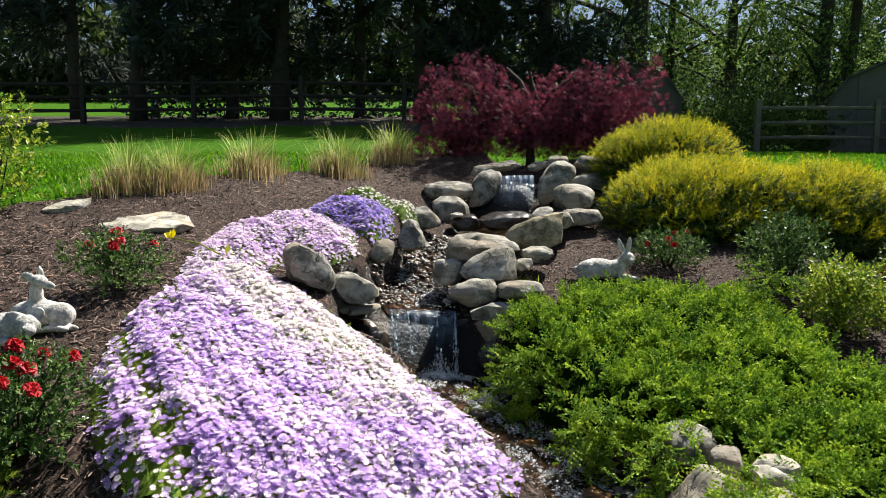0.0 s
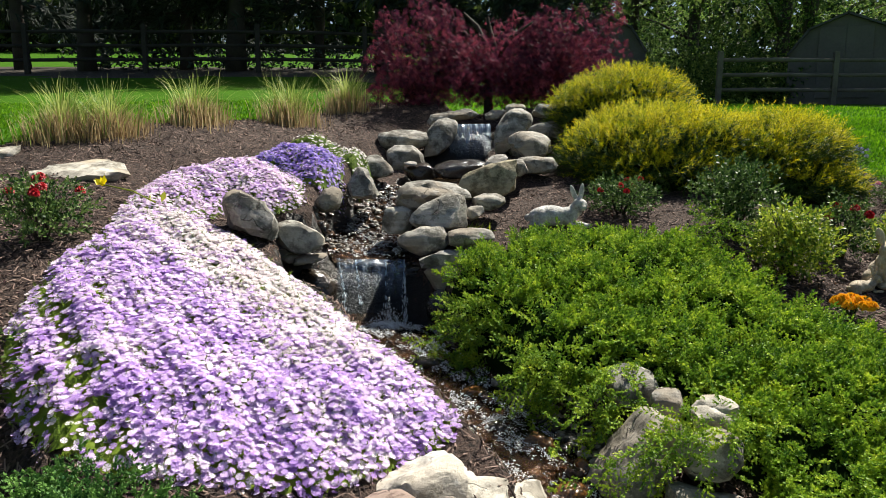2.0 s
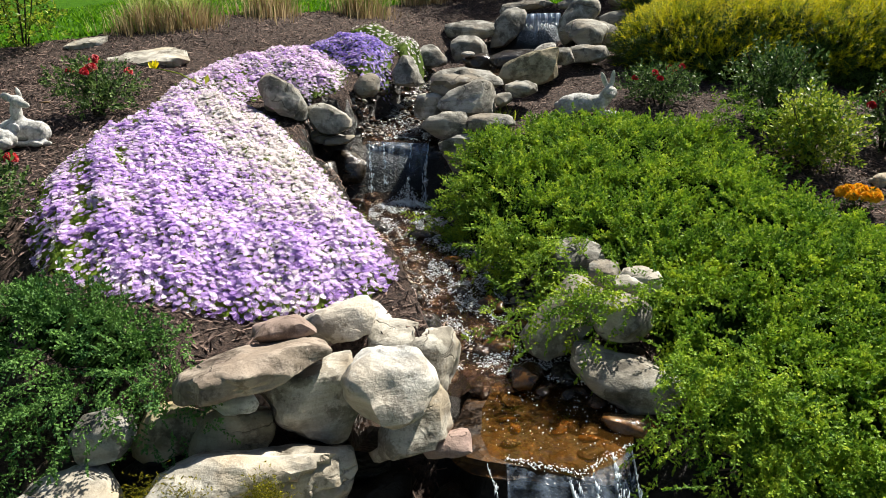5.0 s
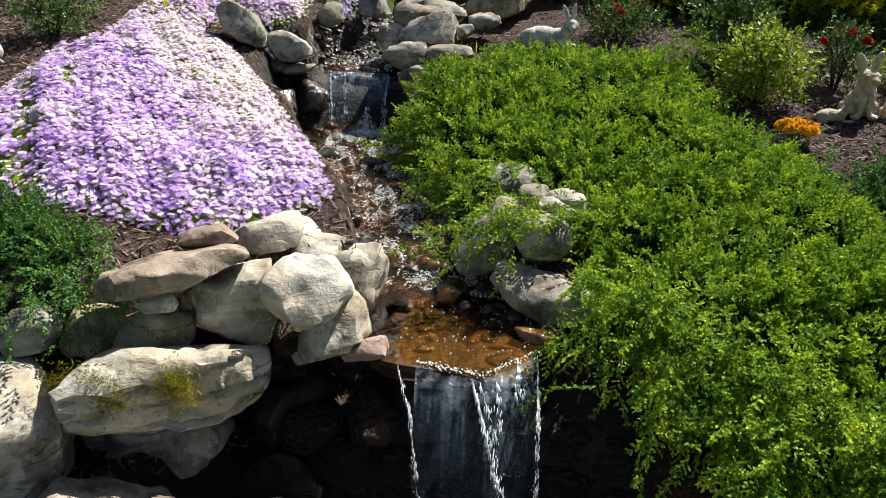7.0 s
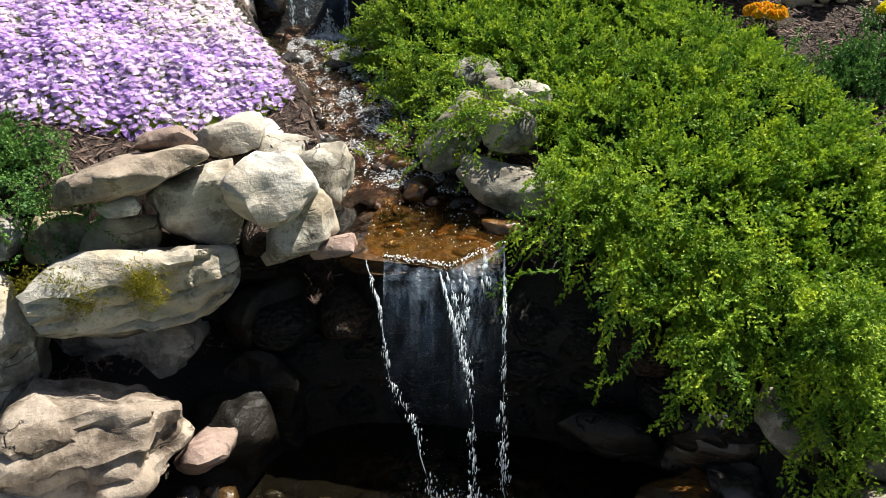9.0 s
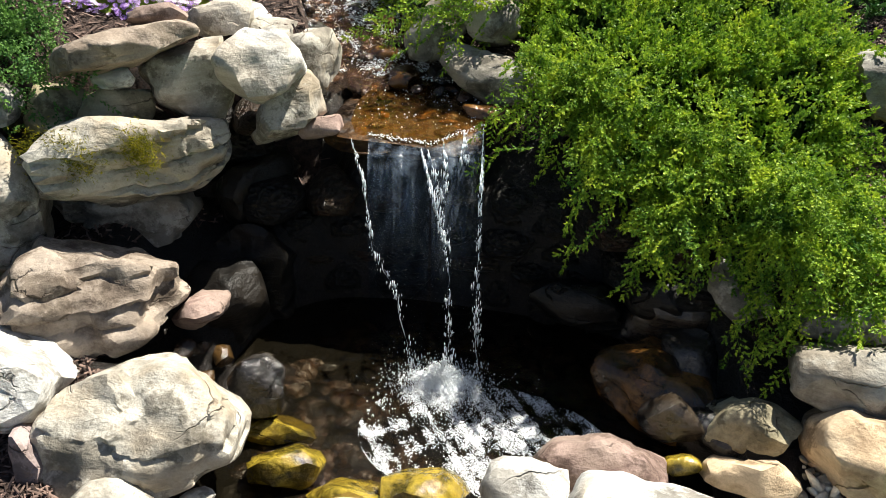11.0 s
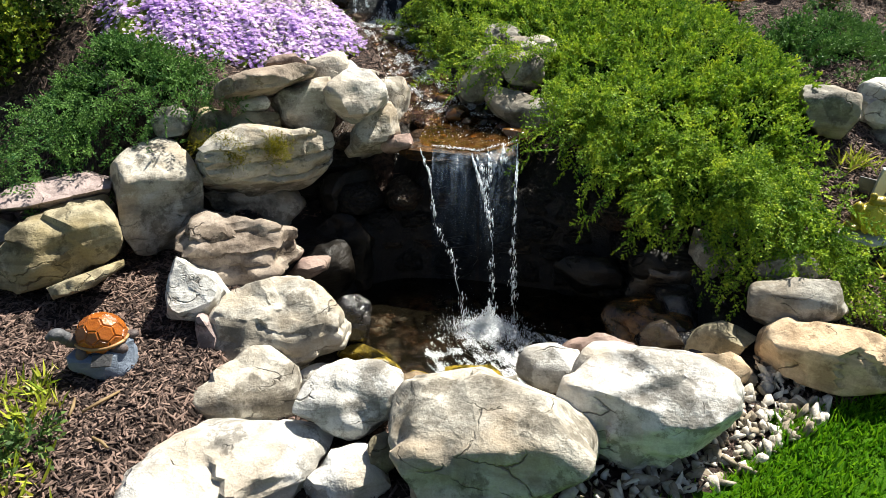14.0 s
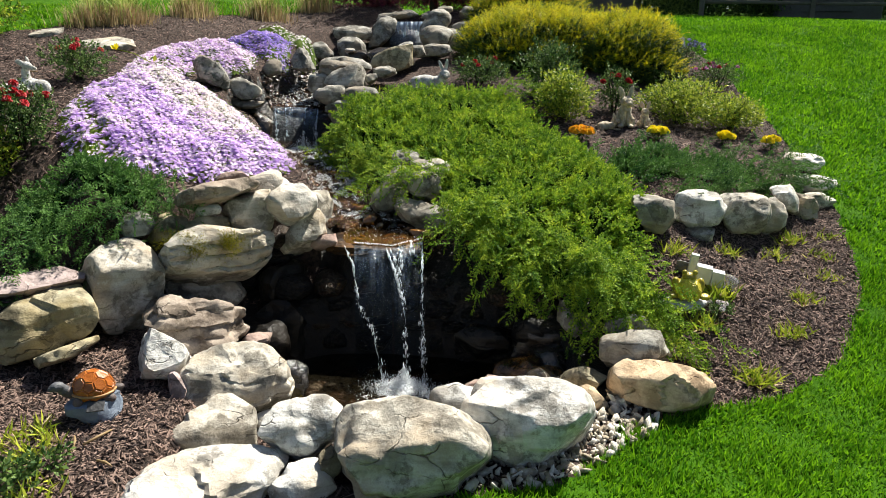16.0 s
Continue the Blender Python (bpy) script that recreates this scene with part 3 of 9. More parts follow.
ICO = {k: ico(k) for k in (1, 2, 3, 4, 5)}


def plume_shape(shoots=9, needles=7):
    """A juniper plume: a stem with alternate side shoots, each set with short needles."""
    v, f = [], []
    rs = random.Random(14)

    def needle(b, d, w):
        s = d.cross(Vector((rs.uniform(-1, 1), rs.uniform(-1, 1), rs.uniform(-1, 1)))).normalized() * w
        k = len(v)
        v.extend([tuple(b - s), tuple(b + s), tuple(b + d)])
        f.append((k, k + 1, k + 2))

    def shoot(base, way, length, count):
        for j in range(count):
            t = (j + 0.5) / count
            q = Vector((rs.uniform(-1, 1), rs.uniform(-1, 1), rs.uniform(-1, 1))).normalized()
            needle(base + way * (length * t), (way * 0.9 + q * 0.75).normalized() * (0.090 - 0.022 * t), 0.038)

    for i in range(shoots):
        t = i / (shoots - 1)
        a = math.pi * i + rs.uniform(-0.7, 0.7)
        way = Vector((math.cos(a) * 0.8, math.sin(a) * 0.8, 0.7)).normalized()
        shoot(Vector((0.04 * math.sin(3 * t), 0, 0.05 + 0.80 * t)), way, 0.25 - 0.10 * t, needles)
    shoot(Vector((0, 0, 0.80)), Vector((0, 0, 1)), 0.20, needles)
    needle(Vector((0, 0, 0)), Vector((0, 0, 0.95)), 0.010)
    return np.array(v), f


def pine_shape():
    """A drooping fan of long dark needles."""
    v, f = [], []
    rs = random.Random(9)
    for i in range(11):
        d = Vector((rs.uniform(-0.55, 0.55), rs.uniform(-0.55, 0.55), rs.uniform(0.35, 1.0)))
        s = d.cross(Vector((0.2, 0.9, 0.1))).normalized() * 0.055
        b = Vector((0, 0, 0.06 * i))
        k = len(v)
        v += [tuple(b - s), tuple(b + s), tuple(b + d)]
        f.append((k, k + 1, k + 2))
    return np.array(v), f


PINE = pine_shape()
PLUME = plume_shape()
TWIG = sprig_shape(4, 0.60)
FLOWER, SHOOT, LEAF, SPRIG, PALM, BLADE, CHIP = flower_shape(), shoot_shape(), leaf_shape(), sprig_shape(), palm_shape(), blade_shape(), chip_shape()


def split_faces(p, rng, cuts, least, most, ledges):
    """Knock flat facets off a stone and break a few shallow ledges into it."""
    for i in range(cuts):
        nrm = rng.randn(3) * [1, 1, 0.9]
        nrm /= np.linalg.norm(nrm)
        reach = p @ nrm
        over = np.maximum(reach - reach.max() * rng.uniform(least, most), 0)
        p = p - over[:, None] * nrm
    # broken patches, each tilted its own way, with low steps where they meet
    size = np.linalg.norm(p, axis=1).mean()
    seeds = p[rng.choice(len(p), 9 + 5 * ledges)] * rng.uniform(0.8, 1.0, (9 + 5 * ledges, 1))
    away = np.linalg.norm(p[:, None] - seeds[None], axis=2) * rng.uniform(0.8, 1.25, len(seeds)) / size
    near = np.exp(-55.0 * (away - away.min(1, keepdims=True)))
    near /= near.sum(1, keepdims=True)
    tilt, drop = rng.randn(len(seeds), 3) * 0.15, rng.uniform(-0.034, 0.016, len(seeds)) * size
    lift = ((p[:, None] - seeds[None]) * tilt[None]).sum(2) + drop[None]
    return p + p / np.linalg.norm(p, axis=1, keepdims=True) * np.clip((near * lift).sum(1), -0.07 * size, 0.05 * size)[:, None]


def rock_verts(w, d, h, seed, boxy=3.0, cuts=7, rough=0.05, strata=0.0, level=4):
    """A weathered stone: a rounded block with planes knocked off it, relief and, if wanted, ledges. Returns verts in metres round its middle."""
    rng = np.random.RandomState(seed)
    p = ICO[level][0].copy()
    p = p / (np.abs(p) ** boxy).sum(1, keepdims=True) ** (1 / boxy)
    for i in range(cuts + 4):
        nrm = rng.randn(3) * [1, 1, 0.8]
        nrm /= np.linalg.norm(nrm)
        top = (p @ nrm).max()
        over = np.maximum(p @ nrm - top * rng.uniform(0.70, 0.93), 0)
        p -= over[:, None] * nrm
    p = split_faces(p, rng, 14, 0.80, 0.95, 2)
    off = Vector(rng.uniform(-50, 50, 3))
    n = np.empty(len(p))
    for i, q in enumerate(p):
        v = Vector(q)
        n[i] = 0.8 * noise.fractal(v * 1.8 + off, 0.9, 2.1, 3) + 0.6 * noise.ridged_multi_fractal(v * 1.3 - off, 0.9, 2.0, 3, 0.9, 2.0) - 0.5
        n[i] += 0.30 * noise.fractal(v * 6.0 + off, 0.8, 2.1, 3)
    u = p / np.linalg.norm(p, axis=1, keepdims=True)
    p += u * (n * rough * 0.8)[:, None]
    if strata:
        tilt = rng.uniform(-0.15, 0.15, 2)
        zz = (p[:, 2] + p[:, 0] * tilt[0] + p[:, 1] * tilt[1]) * 3.2 + 0.4 * n
        step = zz - np.floor(zz)
        p[:, :2] *= (1 - strata * sstep(0.62, 0.95, step) + strata * 0.5 * sstep(0.0, 0.3, step))[:, None]
    lo, hi = p.min(0), p.max(0)
    return (p - (lo + hi) / 2) / (hi - lo) * [w, d, h]


SEED = [100]


def boulder(name, label, material, x, y, z, w, d, h, rz=0.0, ry=0.0, rx=0.0, boxy=3.0, cuts=7, rough=0.05, strata=0.0, level=4, group="", category="rock"):
    """One stone as a thing of its own, its middle at (x, y, z)."""
    SEED[0] += 1
    level = 3 if level == 4 and max(w, d, h) < 0.22 else level
    w, d, h = w * 1.10, d * 1.05, h * 1.12
    v = rock_verts(w, d, h, SEED[0], boxy, cuts, rough, strata, level)
    f = ICO[level][1]
    me = raw_mesh(name, v, np.array(f).ravel(), np.full(len(f), 3))
    me.materials.append(material)
    smooth(me)
    me.set_sharp_from_angle(angle=radians(42))
    ob = new(name, me)
    ob.matrix_world = pose(x, y, z, rx, ry, rz)
    return tagged(ob, label, category, group)


def stone(name, label, material, x, y, z, planes, hw, hd, hh, edge=12, rough=0.05, strata=0.0, level=4, group="", category="rock"):
    """A split stone bounded by planes (azimuth, elevation, distance), its edges worn round, with relief, chips and bedding ledges."""
    SEED[0] += 1
    rng = np.random.RandomState(SEED[0])
    if max(hw, hd, hh) < 0.12 or y > 3.2:
        level = 3
    elif max(hw, hd, hh) > 0.19 and y < 2.3:
        level = 5
    u = ICO[level][0] * [max(hw, 0.4 * hh), max(hd, 0.4 * hw), max(hh, 0.4 * hw)]
    u = u / np.linalg.norm(u, axis=1, keepdims=True)
    size = (hw * hd * hh) ** (1 / 3)
    edge = edge * 2.4
    inv = np.zeros(len(u))
    for az, el, dist in planes:
        a, e = radians(az + rng.uniform(-4, 4)), radians(el + rng.uniform(-3, 3))
        nrm = np.array([math.cos(a) * math.cos(e), math.sin(a) * math.cos(e), math.sin(e)])
        inv += np.maximum(u @ nrm / dist, 0) ** edge
    p = u * (1.10 / np.maximum(inv, 1e-9) ** (1 / edge))[:, None]
    p = split_faces(p, rng, 20, 0.83, 0.965, 3 if strata else 4)
    off = Vector(rng.uniform(-50, 50, 3))
    big, fine = np.empty(len(p)), np.empty(len(p))
    for i, q in enumerate(p / max(size, 0.05)):
        v = Vector(q)
        big[i] = noise.fractal(v * 1.1 + off, 0.9, 2.1, 3)
        fine[i] = noise.ridged_multi_fractal(v * 1.6 - off, 0.9, 2.0, 4, 0.9, 2.0) - 1.0
    p += u * ((0.7 * big + 0.40 * fine) * 0.85 * rough * size)[:, None]
    if strata:
        tilt = rng.uniform(-0.22, 0.22, 2)
        lay = (p[:, 2] + p[:, 0] * tilt[0] + p[:, 1] * tilt[1]) / (0.052 + 0.25 * strata) + 0.35 * big + rng.uniform(0, 9)
        k = np.floor(lay).astype(int)
        r = lay - k
        depth = rng.rand(64)
        a_, b_ = depth[k % 64], depth[(k + 1) % 64]
        step = a_ + (b_ - a_) * sstep(0.80, 1.0, r)
        groove = np.exp(-((r - 0.9) / 0.10) ** 2) * sstep(-0.5, 0.1, big)
        flat_ = u * [1, 1, 0.25]
        p -= flat_ * (strata * (step - 0.5 + 0.55 * groove) * sstep(-0.75, -0.25, big))[:, None]
    f = ICO[level][1]
    me = raw_mesh(name, p, np.array(f).ravel(), np.full(len(f), 3))
    me.materials.append(material)
    smooth(me)
    me.set_sharp_from_angle(angle=radians(42))
    ob = new(name, me)
    ob.matrix_world = pose(x, y, z)
    return tagged(ob, label, category, group)


def tube(points, radii, sides=8):
    """A bmesh tube along points with a radius at each."""
    bm = bmesh.new()
    rings = []
    for i, (p, r) in enumerate(zip(points, radii)):
        p = Vector(p)
        a, b = Vector(points[max(i - 1, 0)]), Vector(points[min(i + 1, len(points) - 1)])
        q = (b - a).to_track_quat("Z", "Y")
        rings.append([bm.verts.new(p + q @ Vector((r * math.cos(2 * math.pi * j / sides), r * math.sin(2 * math.pi * j / sides), 0))) for j in range(sides)])
    for a, b in zip(rings, rings[1:]):
        for j in range(sides):
            bm.faces.new((a[j], a[(j + 1) % sides], b[(j + 1) % sides], b[j])).smooth = True
    bm.faces.new(rings[0][::-1])
    bm.faces.new(rings[-1])
    return bm


def block(cx, cy, cz, sx, sy, sz, bevel=0.0, m=None):
    bm = bmesh.new()
    bmesh.ops.create_cube(bm, size=1.0, matrix=(m or Matrix()) @ Matrix.Translation((cx, cy, cz)) @ Matrix.Diagonal((sx, sy, sz, 1)))
    if bevel:
        bmesh.ops.bevel(bm, geom=bm.edges[:], offset=bevel, segments=2, affect="EDGES", profile=0.6)
    return bm


# ---- ground: one sheet, planted bed and lawn ----
def bed_mask(x, y):
    """True inside the mulched bed."""
    right = np.interp(y, [-3.0, 0.75, 0.95, 1.05, 1.36, 1.97, 2.70, 3.20, 4.55, 6.0, 7.3, 8.2], [1.9, 2.15, 2.5, 2.85, 3.22, 3.55, 3.72, 3.78, 3.80, 3.72, 3.5, 2.6])
    front = np.interp(x, [-4, 0.9, 1.15, 1.50, 1.90, 2.20, 2.52], [-1.6, -0.9, 0.0, 0.22, 0.36, 0.72, 0.90])
    backy = np.interp(x, [-4.5, -3.0, -2.44, -1.75, -1.0, -0.3, 0.5, 1.5, 3.5], [3.4, 4.25, 4.72, 5.75, 7.55, 8.1, 8.15, 8.1, 7.5])
    return (x < right) & (y > front) & (y < backy) & (x > -4.6)


def water_clear(x, y, margin=0.0):
    """True on dry ground, away from stream and pond."""
    near = (np.abs(stream_x(y) - x) < 0.22 + margin) & (y > 1.5) & (y < 6.9)
    pond = ((x - 1.20) / 0.98) ** 2 + ((y - 1.18) / 0.66) ** 2 < 1.0
    return ~(near | pond)


gx = np.r_[-160, -110, -70, -45, -30, -20, -14, -10, -8, np.arange(-7, -3.3, 0.10), np.arange(-3.2, 4.3, 0.046), np.arange(4.4, 8, 0.25), 9, 11, 14, 20, 30, 45, 70, 110, 160]
gy = np.r_[-120, -70, -40, -20, -10, -6, -4, -3, -2.4, np.arange(-2.0, -0.7, 0.05), np.arange(-0.66, 8.3, 0.046), np.arange(8.4, 12, 0.2), np.arange(12, 24, 0.8), 27, 32, 40, 55, 80, 120, 200]
GX, GY = np.meshgrid(gx, gy)
GZ = ground_z(GX, GY) + 0.012 * wavy(GX, GY, 5.0, 0.4) * (np.abs(GX) < 9)
nx, ny = len(gx), len(gy)
idx = np.arange(nx * ny).reshape(ny, nx)
quads = np.stack([idx[:-1, :-1], idx[:-1, 1:], idx[1:, 1:], idx[1:, :-1]], -1).reshape(-1, 4)
gme = raw_mesh("ground", np.stack([GX, GY, GZ], -1).reshape(-1, 3), quads.ravel(), np.full(len(quads), 4))
gme.materials.append(M_TURF)
gme.materials.append(M_SOIL)
cx = (GX[:-1, :-1] + GX[1:, 1:]).ravel() / 2
cy = (GY[:-1, :-1] + GY[1:, 1:]).ravel() / 2
gme.materials.append(M_LINER)
gme.materials.append(M_LITTER)
# bed mask also climbs the banks, where its near-black stands in for shade
wet = ((cx > 0.36) & (cx < 1.0) & (cy > 0.95) & (cy < 1.75)) | (((cx - 1.20) / 1.06) ** 2 + ((cy - 1.18) / 0.70) ** 2 < 1.0) | ((cy > 1.5) & (cy < 6.9) & (stream_x(cy) - cx < 0.30 + 0.32 * sstep(2.25, 3.2, cy) * (1 - sstep(3.85, 4.0, cy))) & (cx - stream_x(cy) < 0.26))
gme.polygons.foreach_set("material_index", np.where(wet, 2, np.where((cy > 16.4 + 0.5 * np.sin(cx)) & (cy < 22.3) & (cx < 5.0) & (cx > -30), 3, bed_mask(cx, cy))).astype(np.int32))
smooth(gme)
tagged(new("ground", gme), "sloping green lawn with a dark bark-mulched planting bed", "ground", kind="structure")

# bark chips over the bed
n = 135000
q = np.random.rand(n, 2) * [7.4, 9.2] + [-3.4, -1.0]
q[: n // 2] = np.random.rand(n // 2, 2) * [6.6, 4.6] + [-2.8, -0.7]
q[: n // 8] = np.random.rand(n // 8, 2) * [1.5, 1.7] + [-0.7, -0.5]
q[n // 8: n // 4] = np.random.rand(n // 4 - n // 8, 2) * [1.6, 1.9] + [2.2, 0.8]
keep = bed_mask(q[:, 0], q[:, 1]) & water_clear(q[:, 0], q[:, 1], 0.05)
q = q[keep]
gz = ground_z(q[:, 0], q[:, 1])
ex = (ground_z(q[:, 0] + 0.04, q[:, 1]) - ground_z(q[:, 0] - 0.04, q[:, 1])) / 0.08
ey = (ground_z(q[:, 0], q[:, 1] + 0.04) - ground_z(q[:, 0], q[:, 1] - 0.04)) / 0.08
flatish = np.hypot(ex, ey) < 2.2
q, gz, ex, ey = q[flatish], gz[flatish], ex[flatish], ey[flatish]
nrm = np.stack([-ex, -ey, np.ones(len(q))], 1) + np.random.randn(len(q), 3) * 0.42
sz = np.stack([0.016 + 0.048 * np.random.rand(len(q)) ** 1.5, np.random.uniform(0.003, 0.008, len(q)), np.random.uniform(0.004, 0.009, len(q))], 1)
tagged(scatter("bark_chips", CHIP, np.c_[q, gz + 0.012 * wavy(q[:, 0], q[:, 1], 5.0, 0.4) + 0.004], nrm, sz, M_CHIP),
       "dark brown shredded bark mulch chips on the bed", "mulch", kind="stuff")


def lawn_patch(name, x0, x1, y0, y1, n, tall, wide, label):
    q = np.random.rand(n, 2) * [x1 - x0, y1 - y0] + [x0, y0]
    q = q[~bed_mask(q[:, 0] + np.random.randn(n) * 0.012, q[:, 1] + np.random.randn(n) * 0.012)]
    k = len(q)
    clump = 0.80 + 0.30 * wavy(q[:, 0], q[:, 1], 9.0, 2.0)
    d = np.random.randn(k, 3) * [0.45, 0.45, 0.1] + [0.1, -0.1, 1.0]
    s = np.stack([np.full(k, wide), np.random.uniform(0.5, 1.6, k) * tall, tall * clump * np.random.uniform(0.6, 1.25, k)], 1)
    tagged(scatter(name, BLADE, np.c_[q, ground_z(q[:, 0], q[:, 1]) - 0.004], d, s, M_BLADE), label, "grass", kind="stuff")


lawn_patch("lawn_grass", 1.1, 4.6, -0.5, 2.6, 120000, 0.046, 0.0062, "short bright green mown lawn grass in front of the pond")
lawn_patch("lawn_grass", 3.4, 6.5, 2.6, 8.5, 75000, 0.045, 0.013, "sunlit green lawn grass rising beside the bed")
lawn_patch("lawn_grass", -6.5, -1.0, 3.6, 9.5, 30000, 0.050, 0.017, "bright green lawn grass behind the ornamental grasses")
lawn_patch("lawn_grass", -1.5, 8.0, 7.4, 17.0, 18000, 0.055, 0.024, "green lawn grass beneath and behind the maple")

# ---- water ----
def ribbon(y0, y1, half, lift, steps, name, material, label, cols=36, chop=0.007):
    """Running water along the stream, with a choppy surface."""
    ys = np.linspace(y0, y1, steps + 1)
    slope = (stream_x(ys + 0.02) - stream_x(ys - 0.02)) / 0.04
    ln = np.hypot(1, slope)
    s = np.linspace(-half, half, cols + 1)
    X = stream_x(ys)[:, None] + s[None] / ln[:, None]
    Y = ys[:, None] - s[None] * (slope / ln)[:, None]
    Z = stream_z(ys)[:, None] + lift + chop * (wavy(X, Y, 70.0, 1.0) + 0.8 * wavy(X, Y, 130.0, 2.0) + 0.6 * wavy(X, Y, 31.0, 3.0))
    k = np.arange(X.size).reshape(X.shape)
    qd = np.stack([k[:-1, :-1], k[:-1, 1:], k[1:, 1:], k[1:, :-1]], -1).reshape(-1, 4)
    me = raw_mesh(name, np.stack([X, Y, Z], -1).reshape(-1, 3), qd.ravel(), np.full(len(qd), 4))
    smooth(me)
    ob = link(name, me, material)
    ob.visible_shadow = False
    return tagged(ob, label, "water", kind="structure")


def disc(name, cx_, cy_, rx, ry, z, material, label, n=96, rings=14):
    vs, fs = [(cx_, cy_, z)], []
    for r in range(1, rings + 1):
        for i in range(n):
            a = 2 * math.pi * i / n
            vs.append((cx_ + rx * r / rings * math.cos(a), cy_ + ry * r / rings * math.sin(a), z))
    for i in range(n):
        fs.append((0, 1 + i, 1 + (i + 1) % n))
    for r in range(rings - 1):
        for i in range(n):
            a, b = 1 + r * n + i, 1 + r * n + (i + 1) % n
            fs.append((a, a + n, b + n, b))
    me = bpy.data.meshes.new(name)
    me.from_pydata(vs, [], fs)
    smooth(me)
    ob = link(name, me, material)
    ob.visible_shadow = False
    return tagged(ob, label, "water", kind="structure")


disc("water", 1.25, 1.12, 0.88, 0.64, -0.12, M_WATER, "dark clear pond water below the lowest waterfall")
ribbon(1.98, 3.74, 0.26, 0.012, 260, "water", M_STREAM, "shallow sparkling water running over brown stones")
ribbon(3.93, 6.35, 0.22, 0.010, 260, "water", M_STREAM, "shallow water running between the upper rocks")
ribbon(6.52, 6.85, 0.17, 0.0, 40, "water", M_STREAM, "shallow water above the top waterfall")


def flat_water(name, outline, z, material, label, depth=24, chop=0.002):
    """A level sheet of water inside an outline, ringed towards its middle."""
    mx, my = sum(p[0] for p in outline) / len(outline), sum(p[1] for p in outline) / len(outline)
    fine = []
    for (ax, ay), (bx, by) in zip(outline, outline[1:] + outline[:1]):
        fine += [(ax + (bx - ax) * k / 10, ay + (by - ay) * k / 10) for k in range(10)]
    k = len(fine)
    vs = [(mx, my, z)] + [(mx + (x - mx) * r / depth, my + (y - my) * r / depth, z + chop * float(wavy(np.array(x * r), np.array(y * r), 60.0 / depth, 1.0) + wavy(np.array(x * r), np.array(y * r), 23.0 / depth, 4.0))) for r in range(1, depth + 1) for x, y in fine]
    fs = [(0, 1 + i, 1 + (i + 1) % k) for i in range(k)]
    fs += [(1 + r * k + i, 1 + (r + 1) * k + i, 1 + (r + 1) * k + (i + 1) % k, 1 + r * k + (i + 1) % k) for r in range(depth - 1) for i in range(k)]
    me = bpy.data.meshes.new(name)
    me.from_pydata(vs, [], fs)
    smooth(me)
    ob = link(name, me, material)
    ob.visible_shadow = False
    return tagged(ob, label, "water", kind="structure")


flat_water("water", [(0.78, 1.70), (0.82, 1.62), (0.87, 1.595), (0.98, 1.58), (1.07, 1.575), (1.15, 1.66), (1.205, 1.765), (1.20, 1.90), (1.06, 2.02), (0.88, 2.10), (0.76, 2.02), (0.75, 1.86)],
           0.482, M_POOL, "shallow amber pool above the lowest waterfall")
flat_water("water", [(-0.42, 3.48), (-0.20, 3.36), (0.05, 3.30), (0.24, 3.42), (0.26, 3.62), (0.15, 3.82), (-0.15, 3.90), (-0.45, 3.86), (-0.52, 3.66)],
           0.675, M_WATER, "dark pool at the foot of the middle waterfall")
flat_water("water", [(-0.05, 5.40), (0.25, 5.45), (0.50, 5.90), (0.55, 6.40), (0.30, 6.56), (0.02, 6.45), (-0.10, 5.95)],
           1.345, M_WATER, "dark pool at the foot of the top waterfall")
# ---- stones, from the pond up to the top of the stream: (azimuth, elevation, distance) of the planes that bound each ----
boulder("boulder", "grey rounded fieldstone at the end of the low wall", M_GREY, -0.60, 0.68, 0.305, 0.30, 0.26, 0.15, rz=12, boxy=3.4, cuts=6)
boulder("boulder", "olive fieldstone at the foot of the low wall", M_OLIVE, -0.56, 0.58, 0.185, 0.26, 0.24, 0.21, rz=-10, boxy=3.4, cuts=6)
stone("boulder", "big olive-grey rounded boulder in the low retaining wall", M_OLIVE, -0.30, 0.75, 0.270, ((-108, -43, 0.206), (-143, 24, 0.160), (-161, 51, 0.128), (150, 70, 0.123), (52, 29, 0.214), (38, -3, 0.206), (-9, -61, 0.114), (-38, -66, 0.105), (-46, 4, 0.163), (-32, 69, 0.173), (-72, 35, 0.179), (134, -0, 0.184), (0, -90, 0.266)), 0.26, 0.18, 0.18, edge=20, rough=0.055, strata=0.008, level=5)
stone("flagstone", "flat lilac slate slab capping the low wall", M_SLATE, -0.47, 0.90, 0.401, ((-127, -14, 0.214), (176, 68, 0.056), (151, 72, 0.046), (69, 56, 0.120), (33, -21, 0.205), (-37, -71, 0.044), (-64, -70, 0.049), (-46, 5, 0.177), (-35, 70, 0.077), (-46, 38, 0.149), (134, -0, 0.210), (0, -90, 0.117)), 0.28, 0.21, 0.08, edge=26, rough=0.012, strata=0, level=4, category="stepping stone")
stone("flagstone", "thin grey slate tucked into the wall", M_SLATE, -0.68, 0.80, 0.305, ((-134, 12, 0.098), (131, 71, 0.015), (53, 18, 0.097), (-40, -70, 0.014), (-42, 5, 0.129), (-49, 70, 0.076), (-28, 37, 0.118), (138, -0, 0.150), (0, -90, 0.057)), 0.14, 0.15, 0.04, edge=26, rough=0.012, strata=0, level=4, category="stepping stone")
